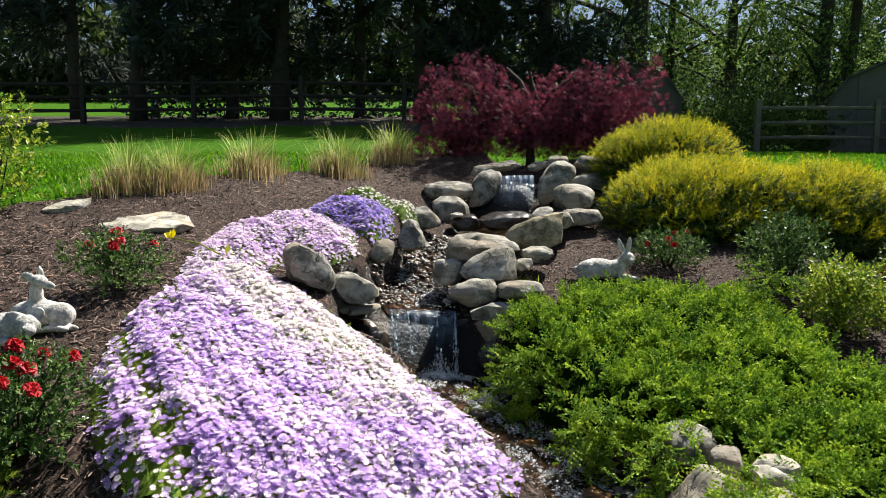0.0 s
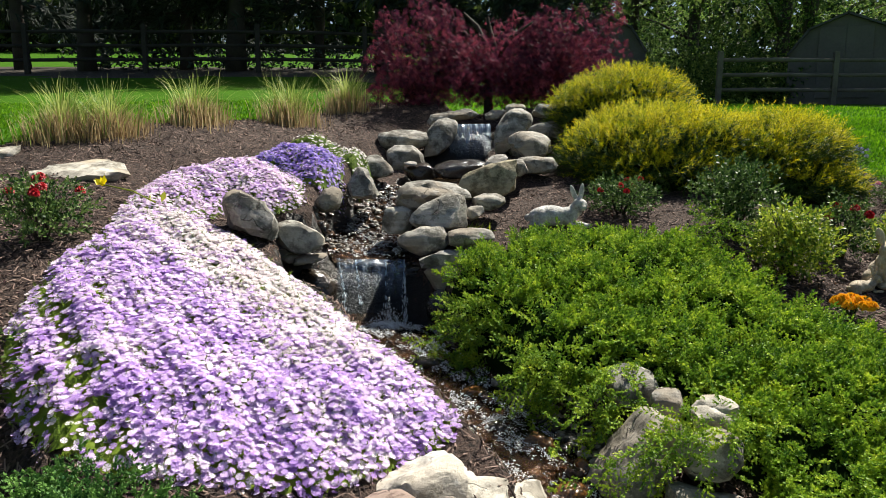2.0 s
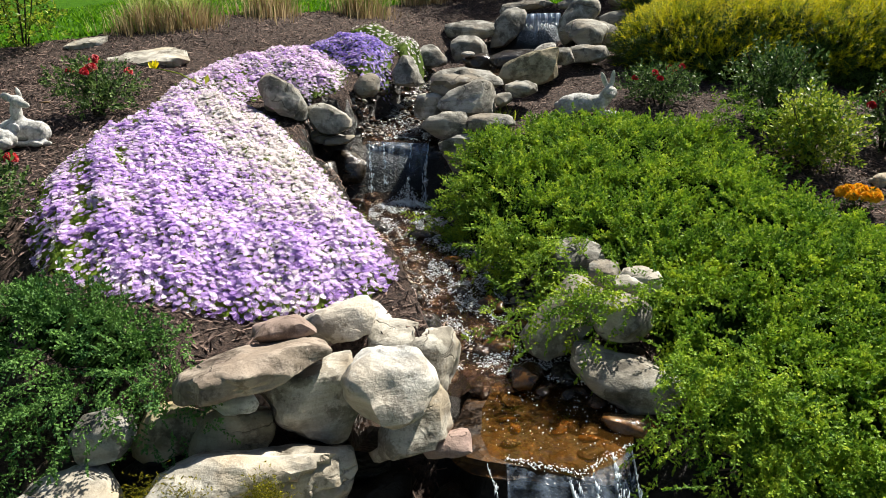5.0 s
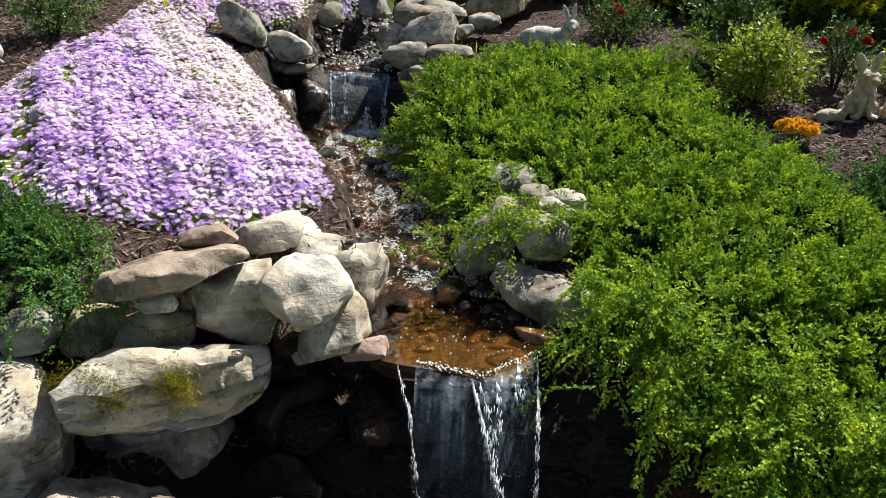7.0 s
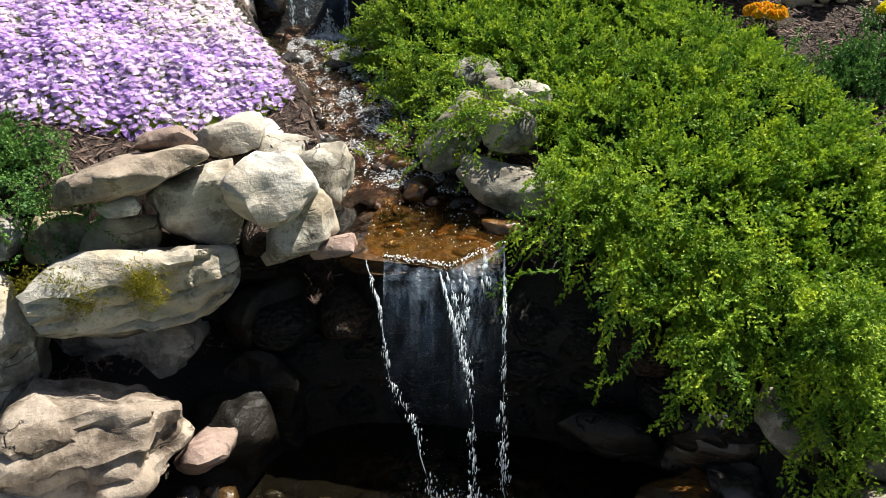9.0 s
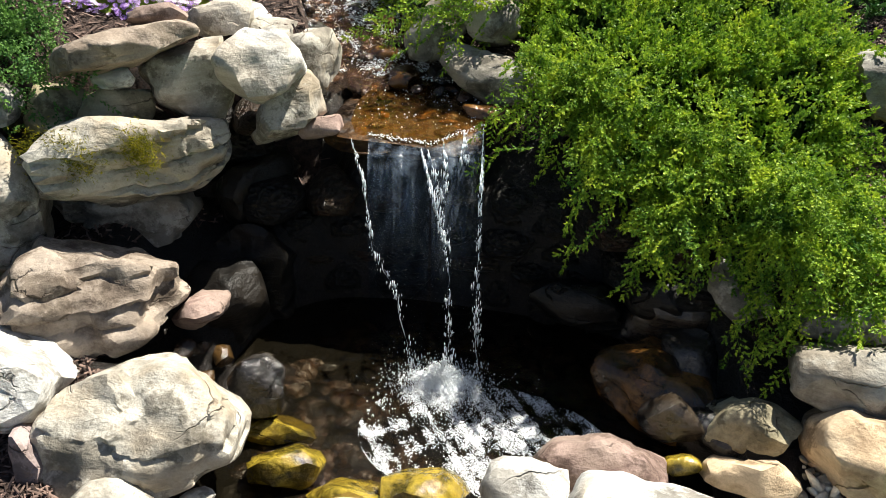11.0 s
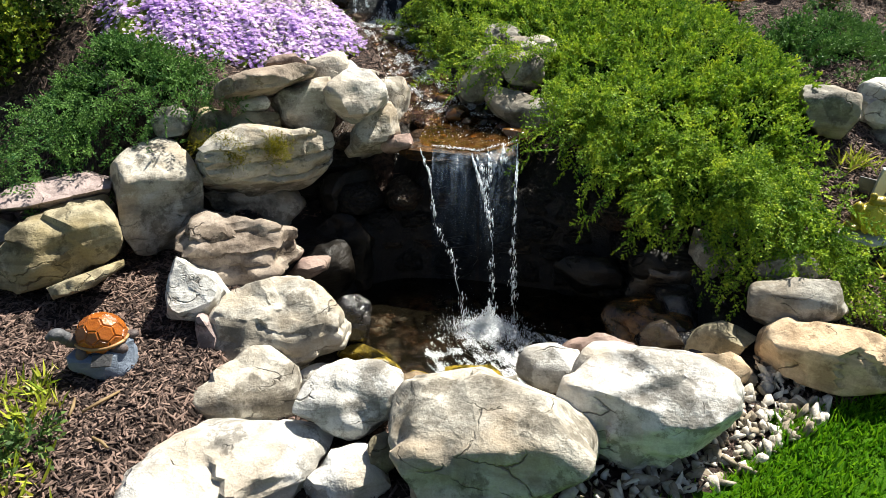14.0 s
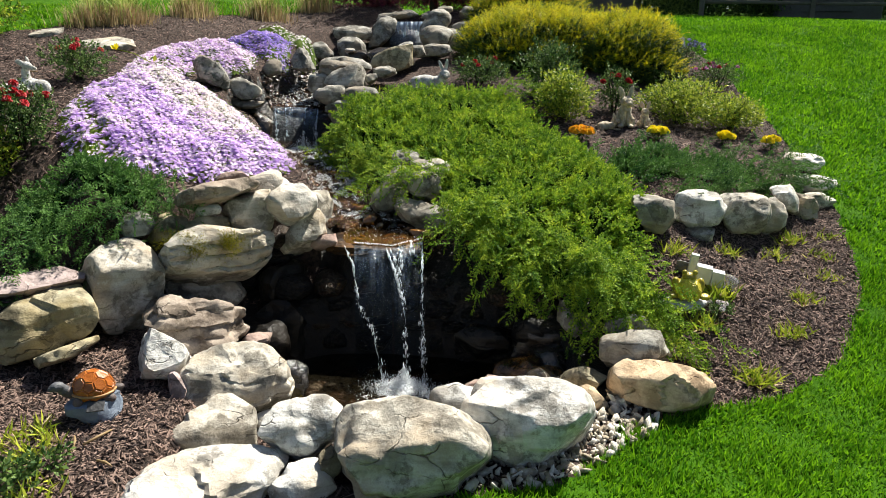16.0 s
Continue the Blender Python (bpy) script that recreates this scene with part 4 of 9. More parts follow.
stone("boulder", "tall smooth block of grey-cream stone in the wall", M_CREAM, -0.09, 1.06, 0.383, ((-134, -17, 0.155), (-162, 50, 0.166), (-171, 59, 0.174), (65, 60, 0.195), (40, 19, 0.160), (31, -8, 0.153), (20, -32, 0.178), (-48, -67, 0.216), (-137, -10, 0.149), (-53, 6, 0.132), (-58, 70, 0.137), (-45, 38, 0.153), (127, -0, 0.145), (0, -90, 0.355)), 0.20, 0.14, 0.24, edge=20, rough=0.03, strata=0, level=5)
stone("flagstone", "flat stone under the wall boulder", M_OLIVE, -0.07, 0.60, 0.246, ((-132, -7, 0.115), (157, 64, 0.018), (157, 64, 0.018), (36, -8, 0.110), (1, -55, 0.033), (-37, -65, 0.030), (-47, 12, 0.087), (-37, 62, 0.060), (-74, 35, 0.074), (133, -0, 0.099), (0, -90, 0.102)), 0.14, 0.10, 0.07, edge=26, rough=0.055, strata=0, level=4, category="stepping stone")
stone("boulder", "small round dark stone half under juniper", M_BANK, -0.11, 1.25, 0.615, ((-145, 4, 0.064), (-161, 49, 0.056), (110, 76, 0.059), (38, 17, 0.079), (25, -30, 0.067), (-45, -75, 0.057), (-135, -30, 0.069), (-55, 8, 0.056), (-70, 69, 0.058), (-79, 36, 0.060), (125, -0, 0.060), (0, -90, 0.099)), 0.08, 0.06, 0.07, edge=12, rough=0.055, strata=0, level=4)
stone("wall_stone", "long brownish slab on top of the pond wall", M_BROWN, 0.23, 1.40, 0.759, ((-138, 4, 0.157), (-149, 31, 0.133), (162, 68, 0.049), (139, 71, 0.047), (43, 27, 0.184), (24, -25, 0.160), (-12, -63, 0.051), (-35, -68, 0.044), (-67, -68, 0.062), (-52, 10, 0.116), (-59, 70, 0.083), (-30, 36, 0.109), (128, -0, 0.130), (0, -90, 0.132)), 0.21, 0.13, 0.09, edge=26, rough=0.055, strata=0.008, level=4)
stone("wall_stone", "small reddish-brown stone beside the phlox", M_RED, 0.22, 1.60, 0.797, ((-145, 5, 0.068), (172, 67, 0.030), (147, 72, 0.025), (51, 45, 0.065), (27, -17, 0.083), (-56, -72, 0.027), (-123, -47, 0.053), (-55, 10, 0.067), (-73, 69, 0.050), (-63, 38, 0.067), (125, -0, 0.075), (0, -90, 0.060)), 0.09, 0.07, 0.04, edge=26, rough=0.055, strata=0, level=4)
stone("wall_stone", "pale angular stone beside the stream", M_PALE, 0.27, 1.87, 0.713, ((-143, -12, 0.092), (-168, 49, 0.069), (163, 68, 0.050), (32, 13, 0.114), (21, -20, 0.106), (-35, -69, 0.052), (-133, -36, 0.086), (-60, 25, 0.104), (-76, 61, 0.095), (-61, 38, 0.104), (120, -0, 0.100), (0, -90, 0.125)), 0.12, 0.10, 0.08, edge=26, rough=0.055, strata=0, level=4)
stone("wall_stone", "small white flat stone wedged in the wall", M_PALE, 0.18, 1.40, 0.669, ((-141, 5, 0.048), (-177, 57, 0.038), (114, 68, 0.027), (45, 17, 0.054), (21, -36, 0.049), (-50, -67, 0.030), (-119, -40, 0.037), (-51, 15, 0.055), (-42, 62, 0.042), (-74, 36, 0.050), (129, -0, 0.061), (0, -90, 0.054)), 0.07, 0.06, 0.04, edge=26, rough=0.055, strata=0, level=3)
stone("wall_stone", "grey-green wall block under juniper", M_OLIVE, 0.14, 1.42, 0.556, ((-139, 5, 0.092), (-153, 32, 0.084), (145, 67, 0.061), (102, 65, 0.059), (37, 0, 0.110), (18, -35, 0.097), (-56, -64, 0.053), (-78, -61, 0.058), (-50, 6, 0.085), (-39, 70, 0.093), (-71, 36, 0.097), (130, -0, 0.093), (0, -90, 0.097)), 0.12, 0.09, 0.06, edge=26, rough=0.055, strata=0, level=4)
stone("wall_stone", "large wedge of cream-grey stone in the pond wall", M_CREAM, 0.33, 1.55, 0.613, ((-132, -24, 0.097), (-159, 35, 0.132), (164, 65, 0.105), (134, 70, 0.114), (29, -2, 0.113), (24, -13, 0.113), (-35, -62, 0.119), (-100, -57, 0.092), (-120, -43, 0.087), (-56, 2, 0.091), (-67, 70, 0.126), (-86, 34, 0.113), (124, -0, 0.104), (0, -90, 0.195)), 0.14, 0.10, 0.13, edge=26, rough=0.055, strata=0, level=4)
stone("wall_stone", "bright white jagged stone at the waterfall lip", M_PALE, 0.55, 1.58, 0.686, ((-142, -18, 0.112), (-165, 36, 0.108), (170, 61, 0.098), (99, 70, 0.094), (35, 27, 0.118), (27, 7, 0.119), (3, -41, 0.099), (-12, -54, 0.090), (-98, -61, 0.098), (-130, -38, 0.103), (-63, 30, 0.098), (-61, 62, 0.084), (-59, 38, 0.095), (117, -0, 0.100), (0, -90, 0.152)), 0.13, 0.10, 0.10, edge=26, rough=0.07, strata=0, level=4)
stone("wall_stone", "pale slab behind the bright stone", M_PALE, 0.37, 1.95, 0.677, ((-118, -57, 0.062), (-168, 42, 0.071), (64, 64, 0.073), (37, 32, 0.056), (-24, -65, 0.060), (-49, -70, 0.053), (-63, 10, 0.073), (-76, 69, 0.035), (-90, 35, 0.058), (117, -0, 0.085), (0, -90, 0.111)), 0.11, 0.09, 0.07, edge=26, rough=0.055, strata=0, level=4)
stone("wall_stone", "pale grey block under the bright stone", M_CREAM, 0.56, 1.68, 0.502, ((-152, 2, 0.099), (-168, 30, 0.070), (178, 47, 0.060), (41, 36, 0.144), (27, 9, 0.119), (-9, -47, 0.084), (-45, -61, 0.072), (-140, -21, 0.115), (-64, 25, 0.123), (-60, 62, 0.125), (-93, 34, 0.114), (116, -0, 0.110), (0, -90, 0.182)), 0.12, 0.11, 0.12, edge=26, rough=0.055, strata=0, level=4)
stone("wall_stone", "thin pinkish stone at the waterfall lip", M_RED, 0.70, 1.66, 0.467, ((-146, -18, 0.071), (172, 46, 0.037), (126, 63, 0.031), (22, 4, 0.061), (3, -30, 0.049), (-61, -62, 0.027), (-68, 15, 0.072), (-50, 61, 0.055), (-72, 38, 0.069), (112, -0, 0.080), (0, -90, 0.059)), 0.07, 0.08, 0.04, edge=26, rough=0.055, strata=0, level=3)
stone("wall_stone", "wide layered sandstone block with moss", M_CREAM, 0.26, 1.33, 0.468, ((-131, -4, 0.255), (-166, 46, 0.178), (154, 63, 0.124), (113, 64, 0.091), (96, 61, 0.109), (40, 15, 0.237), (18, -23, 0.211), (3, -41, 0.175), (-50, -59, 0.114), (-86, -53, 0.142), (-51, 2, 0.148), (-37, 69, 0.181), (-40, 38, 0.196), (129, -0, 0.170), (0, -90, 0.197)), 0.30, 0.17, 0.13, edge=26, rough=0.055, strata=0.055, level=5)
stone("wall_stone", "dark grey block low in the pond wall", M_GREY, 0.12, 1.40, 0.233, ((-137, -26, 0.145), (169, 63, 0.140), (96, 69, 0.072), (34, 19, 0.176), (10, -35, 0.163), (-37, -66, 0.107), (-113, -56, 0.082), (-60, 2, 0.124), (-64, 70, 0.113), (-46, 37, 0.138), (120, -0, 0.144), (0, -90, 0.144)), 0.22, 0.14, 0.10, edge=26, rough=0.055, strata=0, level=4)
stone("boulder", "angular layered boulder with weathered ledges", M_BROWN, 0.28, 0.98, 0.222, ((-129, -31, 0.153), (-166, 41, 0.177), (74, 60, 0.114), (77, 61, 0.116), (31, 10, 0.200), (-11, -53, 0.141), (-37, -62, 0.131), (-112, -50, 0.129), (-59, 8, 0.151), (-50, 70, 0.133), (-37, 36, 0.156), (121, -0, 0.167), (0, -90, 0.225)), 0.23, 0.17, 0.15, edge=26, rough=0.08, strata=0.035, level=5)
stone("wall_stone", "flat reddish stone beside the pond", M_RED, 0.51, 1.12, 0.113, ((-98, -59, 0.051), (-178, 41, 0.045), (112, 65, 0.038), (23, -2, 0.069), (-18, -54, 0.033), (-65, 10, 0.088), (-71, 70, 0.058), (-51, 37, 0.083), (115, -0, 0.100), (0, -90, 0.067)), 0.08, 0.10, 0.04, edge=26, rough=0.055, strata=0, level=4)
stone("boulder", "lumpy white quartz stone on the mulch", M_PALE, 0.27, 0.69, 0.199, ((-138, -8, 0.089), (-151, 16, 0.067), (-157, 27, 0.076), (70, 51, 0.084), (44, 23, 0.096), (2, -44, 0.096), (-79, -59, 0.080), (-55, 48, 0.171), (-60, 62, 0.162), (-42, 37, 0.167), (125, -0, 0.150), (0, -90, 0.152)), 0.11, 0.15, 0.10, edge=20, rough=0.1, strata=0, level=4)
stone("edging_stone", "narrow grey stone set upright in the mulch", M_SLATE, 0.41, 0.55, 0.111, ((-143, -5, 0.023), (167, 54, 0.085), (62, 40, 0.061), (28, -8, 0.037), (8, -35, 0.067), (-143, -5, 0.023), (-56, 30, 0.102), (-47, 62, 0.118), (-75, 37, 0.101), (124, -0, 0.070), (0, -90, 0.160)), 0.04, 0.07, 0.11, edge=26, rough=0.055, strata=0, level=4)
stone("boulder", "big cream boulder at the pond edge", M_CREAM, 0.62, 0.64, 0.147, ((-145, -3, 0.191), (-167, 32, 0.191), (139, 62, 0.138), (99, 62, 0.147), (43, 31, 0.177), (22, -2, 0.194), (3, -29, 0.181), (-54, -57, 0.124), (-70, -57, 0.119), (-133, -22, 0.194), (-62, 14, 0.131), (-78, 61, 0.091), (-88, 35, 0.111), (118, -0, 0.150), (0, -90, 0.210)), 0.21, 0.15, 0.14, edge=18, rough=0.055, strata=0.025, level=5)
stone("boulder", "smooth cream wedge-shaped boulder beside the pond", M_CREAM, 0.61, 0.42, 0.042, ((-131, -17, 0.160), (-154, 13, 0.135), (165, 49, 0.099), (113, 58, 0.122), (58, 38, 0.142), (32, 7, 0.148), (-56, -53, 0.102), (-69, -53, 0.098), (-59, 8, 0.112), (-38, 69, 0.098), (-44, 37, 0.117), (121, -0, 0.123), (0, -90, 0.186)), 0.17, 0.12, 0.12, edge=20, rough=0.03, strata=0, level=4)
stone("boulder", "small pale stone between boulders", M_PALE, 0.77, 0.55, 0.047, ((-148, -8, 0.041), (148, 52, 0.028), (93, 55, 0.038), (-2, -34, 0.027), (-57, -55, 0.036), (-64, 10, 0.033), (-68, 70, 0.020), (-85, 36, 0.026), (116, -0, 0.039), (0, -90, 0.061)), 0.05, 0.04, 0.04, edge=26, rough=0.055, strata=0, level=3)
stone("boulder", "round white boulder with rusty stain", M_PALE, 0.98, 0.38, 0.131, ((-118, -38, 0.104), (-160, 9, 0.142), (172, 39, 0.114), (125, 56, 0.091), (68, 49, 0.111), (26, 11, 0.127), (3, -20, 0.111), (-25, -43, 0.093), (-61, -51, 0.103), (-68, 14, 0.093), (-74, 62, 0.078), (-62, 38, 0.091), (112, -0, 0.102), (0, -90, 0.165)), 0.14, 0.10, 0.11, edge=14, rough=0.055, strata=0.008, level=4)
stone("boulder", "small square cream stone on mulch", M_CREAM, 0.41, 0.30, -0.010, ((-144, 6, 0.078), (121, 56, 0.060), (80, 45, 0.084), (29, -9, 0.081), (-51, -53, 0.061), (-126, -17, 0.091), (-52, 10, 0.074), (-43, 70, 0.111), (-63, 37, 0.101), (128, -0, 0.069), (0, -90, 0.123)), 0.10, 0.07, 0.08, edge=26, rough=0.055, strata=0, level=4)
stone("boulder", "long flat white rock slab in front of the pond", M_PALE, 0.75, 0.16, 0.004, ((-142, 4, 0.272), (164, 47, 0.178), (135, 53, 0.130), (102, 52, 0.116), (91, 49, 0.129), (9, -17, 0.214), (-2, -27, 0.184), (17, -10, 0.198), (-71, -46, 0.133), (-86, -42, 0.156), (-58, 5, 0.156), (-40, 69, 0.111), (-32, 35, 0.143), (122, -0, 0.180), (0, -90, 0.218)), 0.30, 0.18, 0.15, edge=26, rough=0.05, strata=0.035, level=5)
stone("boulder", "broken white rock beside the slab", M_PALE, 1.02, 0.20, 0.013, ((-156, 3, 0.083), (172, 33, 0.062), (160, 40, 0.066), (74, 45, 0.106), (28, 9, 0.084), (-31, -41, 0.070), (-40, -43, 0.068), (-86, -45, 0.089), (-67, 10, 0.061), (-68, 70, 0.048), (-77, 38, 0.060), (113, -0, 0.067), (0, -90, 0.158)), 0.09, 0.07, 0.11, edge=26, rough=0.055, strata=0.05, level=4)
stone("boulder", "small greenish stone between boulders", M_OLIVE, 1.11, 0.25, 0.070, ((-157, -3, 0.036), (134, 49, 0.047), (30, 15, 0.044), (-17, -34, 0.040), (-123, -35, 0.043), (-71, 10, 0.033), (-50, 69, 0.036), (-43, 35, 0.035), (109, -0, 0.034), (0, -90, 0.092)), 0.05, 0.03, 0.06, edge=26, rough=0.055, strata=0, level=3)
stone("boulder", "largest smooth cream boulder in front of the pond", M_CREAM, 1.35, 0.30, 0.133, ((-150, -15, 0.194), (-173, 14, 0.220), (164, 38, 0.211), (132, 53, 0.188), (73, 53, 0.143), (30, 33, 0.220), (2, 3, 0.269), (-37, -35, 0.211), (-68, -46, 0.161), (-146, -19, 0.197), (-80, 10, 0.185), (-102, 69, 0.121), (-79, 38, 0.175), (100, -0, 0.210), (0, -90, 0.280)), 0.26, 0.21, 0.19, edge=14, rough=0.03, strata=0, level=5)
stone("boulder", "egg-shaped white-grey stone at the pond edge", M_PALE, 1.48, 0.72, 0.093, ((-159, -20, 0.086), (162, 33, 0.077), (118, 56, 0.060), (72, 56, 0.066), (10, 13, 0.090), (-34, -41, 0.079), (-101, -54, 0.073), (-86, 20, 0.069), (-92, 62, 0.059), (-99, 37, 0.066), (94, -0, 0.072), (0, -90, 0.112)), 0.10, 0.07, 0.07, edge=10, rough=0.03, strata=0, level=4)
stone("boulder", "large pale grey boulder with weathered hollows", M_PALE, 1.77, 0.54, 0.142, ((-143, -38, 0.179), (163, 26, 0.196), (174, 11, 0.212), (138, 48, 0.176), (100, 58, 0.136), (62, 57, 0.157), (7, 27, 0.219), (-15, -6, 0.199), (-26, -20, 0.181), (-44, -37, 0.156), (-69, -48, 0.156), (-130, -45, 0.168), (-95, -12, 0.140), (-110, 69, 0.117), (-79, 37, 0.159), (85, -0, 0.188), (0, -90, 0.250)), 0.26, 0.19, 0.17, edge=16, rough=0.06, strata=0, level=5)
stone("boulder", "flat pinkish-red stone at the pond edge", M_RED, 1.63, 0.88, 0.044, ((-152, -26, 0.109), (150, 29, 0.088), (113, 46, 0.054), (72, 49, 0.067), (-10, 0, 0.151), (-59, -40, 0.061), (-118, -43, 0.075), (-94, 12, 0.109), (-90, 62, 0.116), (-97, 38, 0.122), (86, -0, 0.112), (0, -90, 0.103)), 0.16, 0.11, 0.07, edge=26, rough=0.055, strata=0, level=4)
stone("boulder", "dark pointed stone at the pond edge", M_WET, 1.83, 1.10, 0.020, ((-145, -46, 0.063), (157, 30, 0.055), (137, 48, 0.052), (30, 46, 0.048), (11, 28, 0.059), (-72, -57, 0.051), (-95, 20, 0.077), (-86, 62, 0.087), (-70, 35, 0.078), (85, -0, 0.067), (0, -90, 0.089)), 0.09, 0.07, 0.06, edge=26, rough=0.055, strata=0, level=4)
stone("boulder", "rough brown stone at the pond edge", M_OLIVE, 2.01, 1.10, 0.036, ((-175, -20, 0.103), (152, 32, 0.073), (127, 52, 0.052), (68, 61, 0.065), (34, 52, 0.079), (-26, -23, 0.081), (-62, -53, 0.056), (-92, -59, 0.061), (-99, 10, 0.084), (-96, 70, 0.074), (-121, 36, 0.086), (81, -0, 0.091), (0, -90, 0.097)), 0.13, 0.09, 0.06, edge=26, rough=0.055, strata=0, level=4)
stone("boulder", "long tan boulder at the lawn edge", M_TAN, 2.36, 1.05, 0.067, ((179, -19, 0.213), (161, 11, 0.203), (135, 44, 0.142), (94, 62, 0.094), (71, 63, 0.091), (11, 46, 0.158), (-12, 19, 0.197), (-41, -30, 0.158), (-92, -58, 0.113), (-115, -59, 0.102), (-108, 6, 0.175), (-116, 70, 0.149), (-98, 38, 0.185), (72, -0, 0.197), (0, -90, 0.210)), 0.27, 0.20, 0.14, edge=16, rough=0.035, strata=0, level=5)
boulder("boulder", "wet rusty-brown rock lying in the pond", M_RUST, 1.82, 1.29, -0.060, 0.36, 0.28, 0.19, rz=-18, ry=8, boxy=3.6, cuts=8)
stone("boulder", "flat-topped grey boulder under the juniper", M_GREY, 2.24, 1.20, 0.155, ((-172, -33, 0.124), (165, 9, 0.124), (122, 57, 0.088), (102, 63, 0.084), (0, 33, 0.139), (-36, -33, 0.107), (-69, -58, 0.070), (-61, -54, 0.068), (-104, 8, 0.122), (-95, 70, 0.131), (-126, 36, 0.141), (76, -0, 0.130), (0, -90, 0.141)), 0.18, 0.13, 0.09, edge=26, rough=0.055, strata=0, level=4)
stone("boulder", "dark grey stone under juniper branches", M_GREY, 2.26, 1.35, 0.223, ((-179, -26, 0.114), (140, 48, 0.060), (90, 67, 0.043), (18, 53, 0.083), (-28, -25, 0.088), (-61, -58, 0.038), (-105, -65, 0.052), (-104, 5, 0.095), (-121, 69, 0.086), (-122, 37, 0.104), (76, -0, 0.108), (0, -90, 0.077)), 0.15, 0.11, 0.05, edge=26, rough=0.055, strata=0, level=4)
stone("boulder", "grey stone in the shade of the juniper", M_GREY, 2.01, 1.45, 0.189, ((-164, -41, 0.062), (173, 2, 0.082), (48, 64, 0.068), (15, 44, 0.059), (-18, -16, 0.086), (-100, -65, 0.074), (-98, 10, 0.067), (-91, 70, 0.066), (-85, 37, 0.072), (82, -0, 0.071), (0, -90, 0.153)), 0.10, 0.07, 0.10, edge=26, rough=0.055, strata=0, level=4)
stone("boulder", "stone beside the pond, its shade put into the colour", M_WALL, 1.79, 1.50, 0.092, ((-162, -33, 0.079), (165, 16, 0.078), (141, 43, 0.073), (38, 52, 0.078), (-1, 15, 0.085), (-35, -34, 0.096), (-127, -54, 0.060), (-98, 10, 0.072), (-102, 70, 0.091), (-79, 37, 0.087), (82, -0, 0.071), (0, -90, 0.141)), 0.10, 0.07, 0.09, edge=26, rough=0.055, strata=0, level=4)
stone("boulder", "stone behind the pond, its shade put into the colour", M_WALL, 1.57, 1.55, 0.011, ((-143, -42, 0.088), (149, 42, 0.105), (99, 59, 0.062), (21, 35, 0.098), (-14, -15, 0.117), (-81, -56, 0.067), (-91, 10, 0.103), (-80, 70, 0.118), (-87, 38, 0.125), (89, -0, 0.105), (0, -90, 0.106)), 0.15, 0.11, 0.07, edge=26, rough=0.055, strata=0, level=4)
stone("boulder", "wet dark stone in the pond", M_WET, 0.72, 0.98, -0.003, ((-149, -0, 0.066), (-179, 33, 0.067), (120, 54, 0.076), (33, 9, 0.074), (20, -8, 0.069), (-67, -50, 0.082), (-128, -24, 0.068), (-62, 15, 0.066), (-59, 62, 0.098), (-64, 38, 0.087), (118, -0, 0.053), (0, -90, 0.132)), 0.07, 0.05, 0.09, edge=26, rough=0.055, strata=0, level=4)
stone("cobble", "wet golden algae-covered cobble", M_GOLD, 0.86, 0.83, -0.123, ((-134, -16, 0.095), (166, 36, 0.072), (122, 47, 0.040), (82, 42, 0.053), (39, 16, 0.091), (-21, -35, 0.073), (-80, -44, 0.045), (-64, 15, 0.086), (-80, 61, 0.101), (-67, 38, 0.101), (116, -0, 0.081), (0, -90, 0.076)), 0.11, 0.08, 0.05, edge=26, rough=0.055, strata=0, level=4, category="cobble", group="wet algae cobbles")
stone("cobble", "wet golden algae-covered cobble", M_GOLD, 1.24, 0.79, -0.062, ((-145, -17, 0.093), (175, 20, 0.095), (108, 45, 0.044), (64, 39, 0.065), (21, 12, 0.106), (-44, -37, 0.056), (-93, -41, 0.053), (-78, 15, 0.091), (-82, 62, 0.118), (-57, 36, 0.107), (102, -0, 0.080), (0, -90, 0.082)), 0.11, 0.08, 0.05, edge=26, rough=0.055, strata=0, level=4, category="cobble", group="wet algae cobbles")
stone("cobble", "wet golden algae-covered cobble", M_GOLD, 1.10, 0.75, -0.085, ((-96, -40, 0.025), (145, 40, 0.077), (87, 42, 0.029), (66, 36, 0.038), (-28, -32, 0.088), (-91, -41, 0.023), (-71, 15, 0.104), (-54, 61, 0.133), (-43, 35, 0.119), (109, -0, 0.093), (0, -90, 0.069)), 0.13, 0.09, 0.05, edge=26, rough=0.055, strata=0, level=4, category="cobble", group="wet algae cobbles")
stone("cobble", "wet mossy cobble at the water", M_GOLD, 0.77, 0.95, -0.150, ((-124, -26, 0.062), (168, 38, 0.069), (94, 47, 0.037), (72, 39, 0.034), (11, -13, 0.109), (-85, -45, 0.032), (-63, 15, 0.082), (-57, 62, 0.098), (-79, 37, 0.094), (117, -0, 0.077), (0, -90, 0.068)), 0.11, 0.08, 0.05, edge=26, rough=0.055, strata=0, level=4, category="cobble", group="wet algae cobbles")
stone("boulder", "grey boulder at the waterfall lip under juniper twigs", M_GREY, 1.17, 2.02, 0.560, ((-149, -40, 0.089), (-176, 18, 0.175), (102, 70, 0.094), (58, 64, 0.072), (16, 28, 0.131), (-9, -25, 0.158), (-57, -62, 0.109), (-132, -55, 0.075), (-83, 10, 0.106), (-90, 70, 0.062), (-96, 37, 0.094), (97, -0, 0.122), (0, -90, 0.151)), 0.17, 0.12, 0.10, edge=26, rough=0.1, strata=0, level=4)
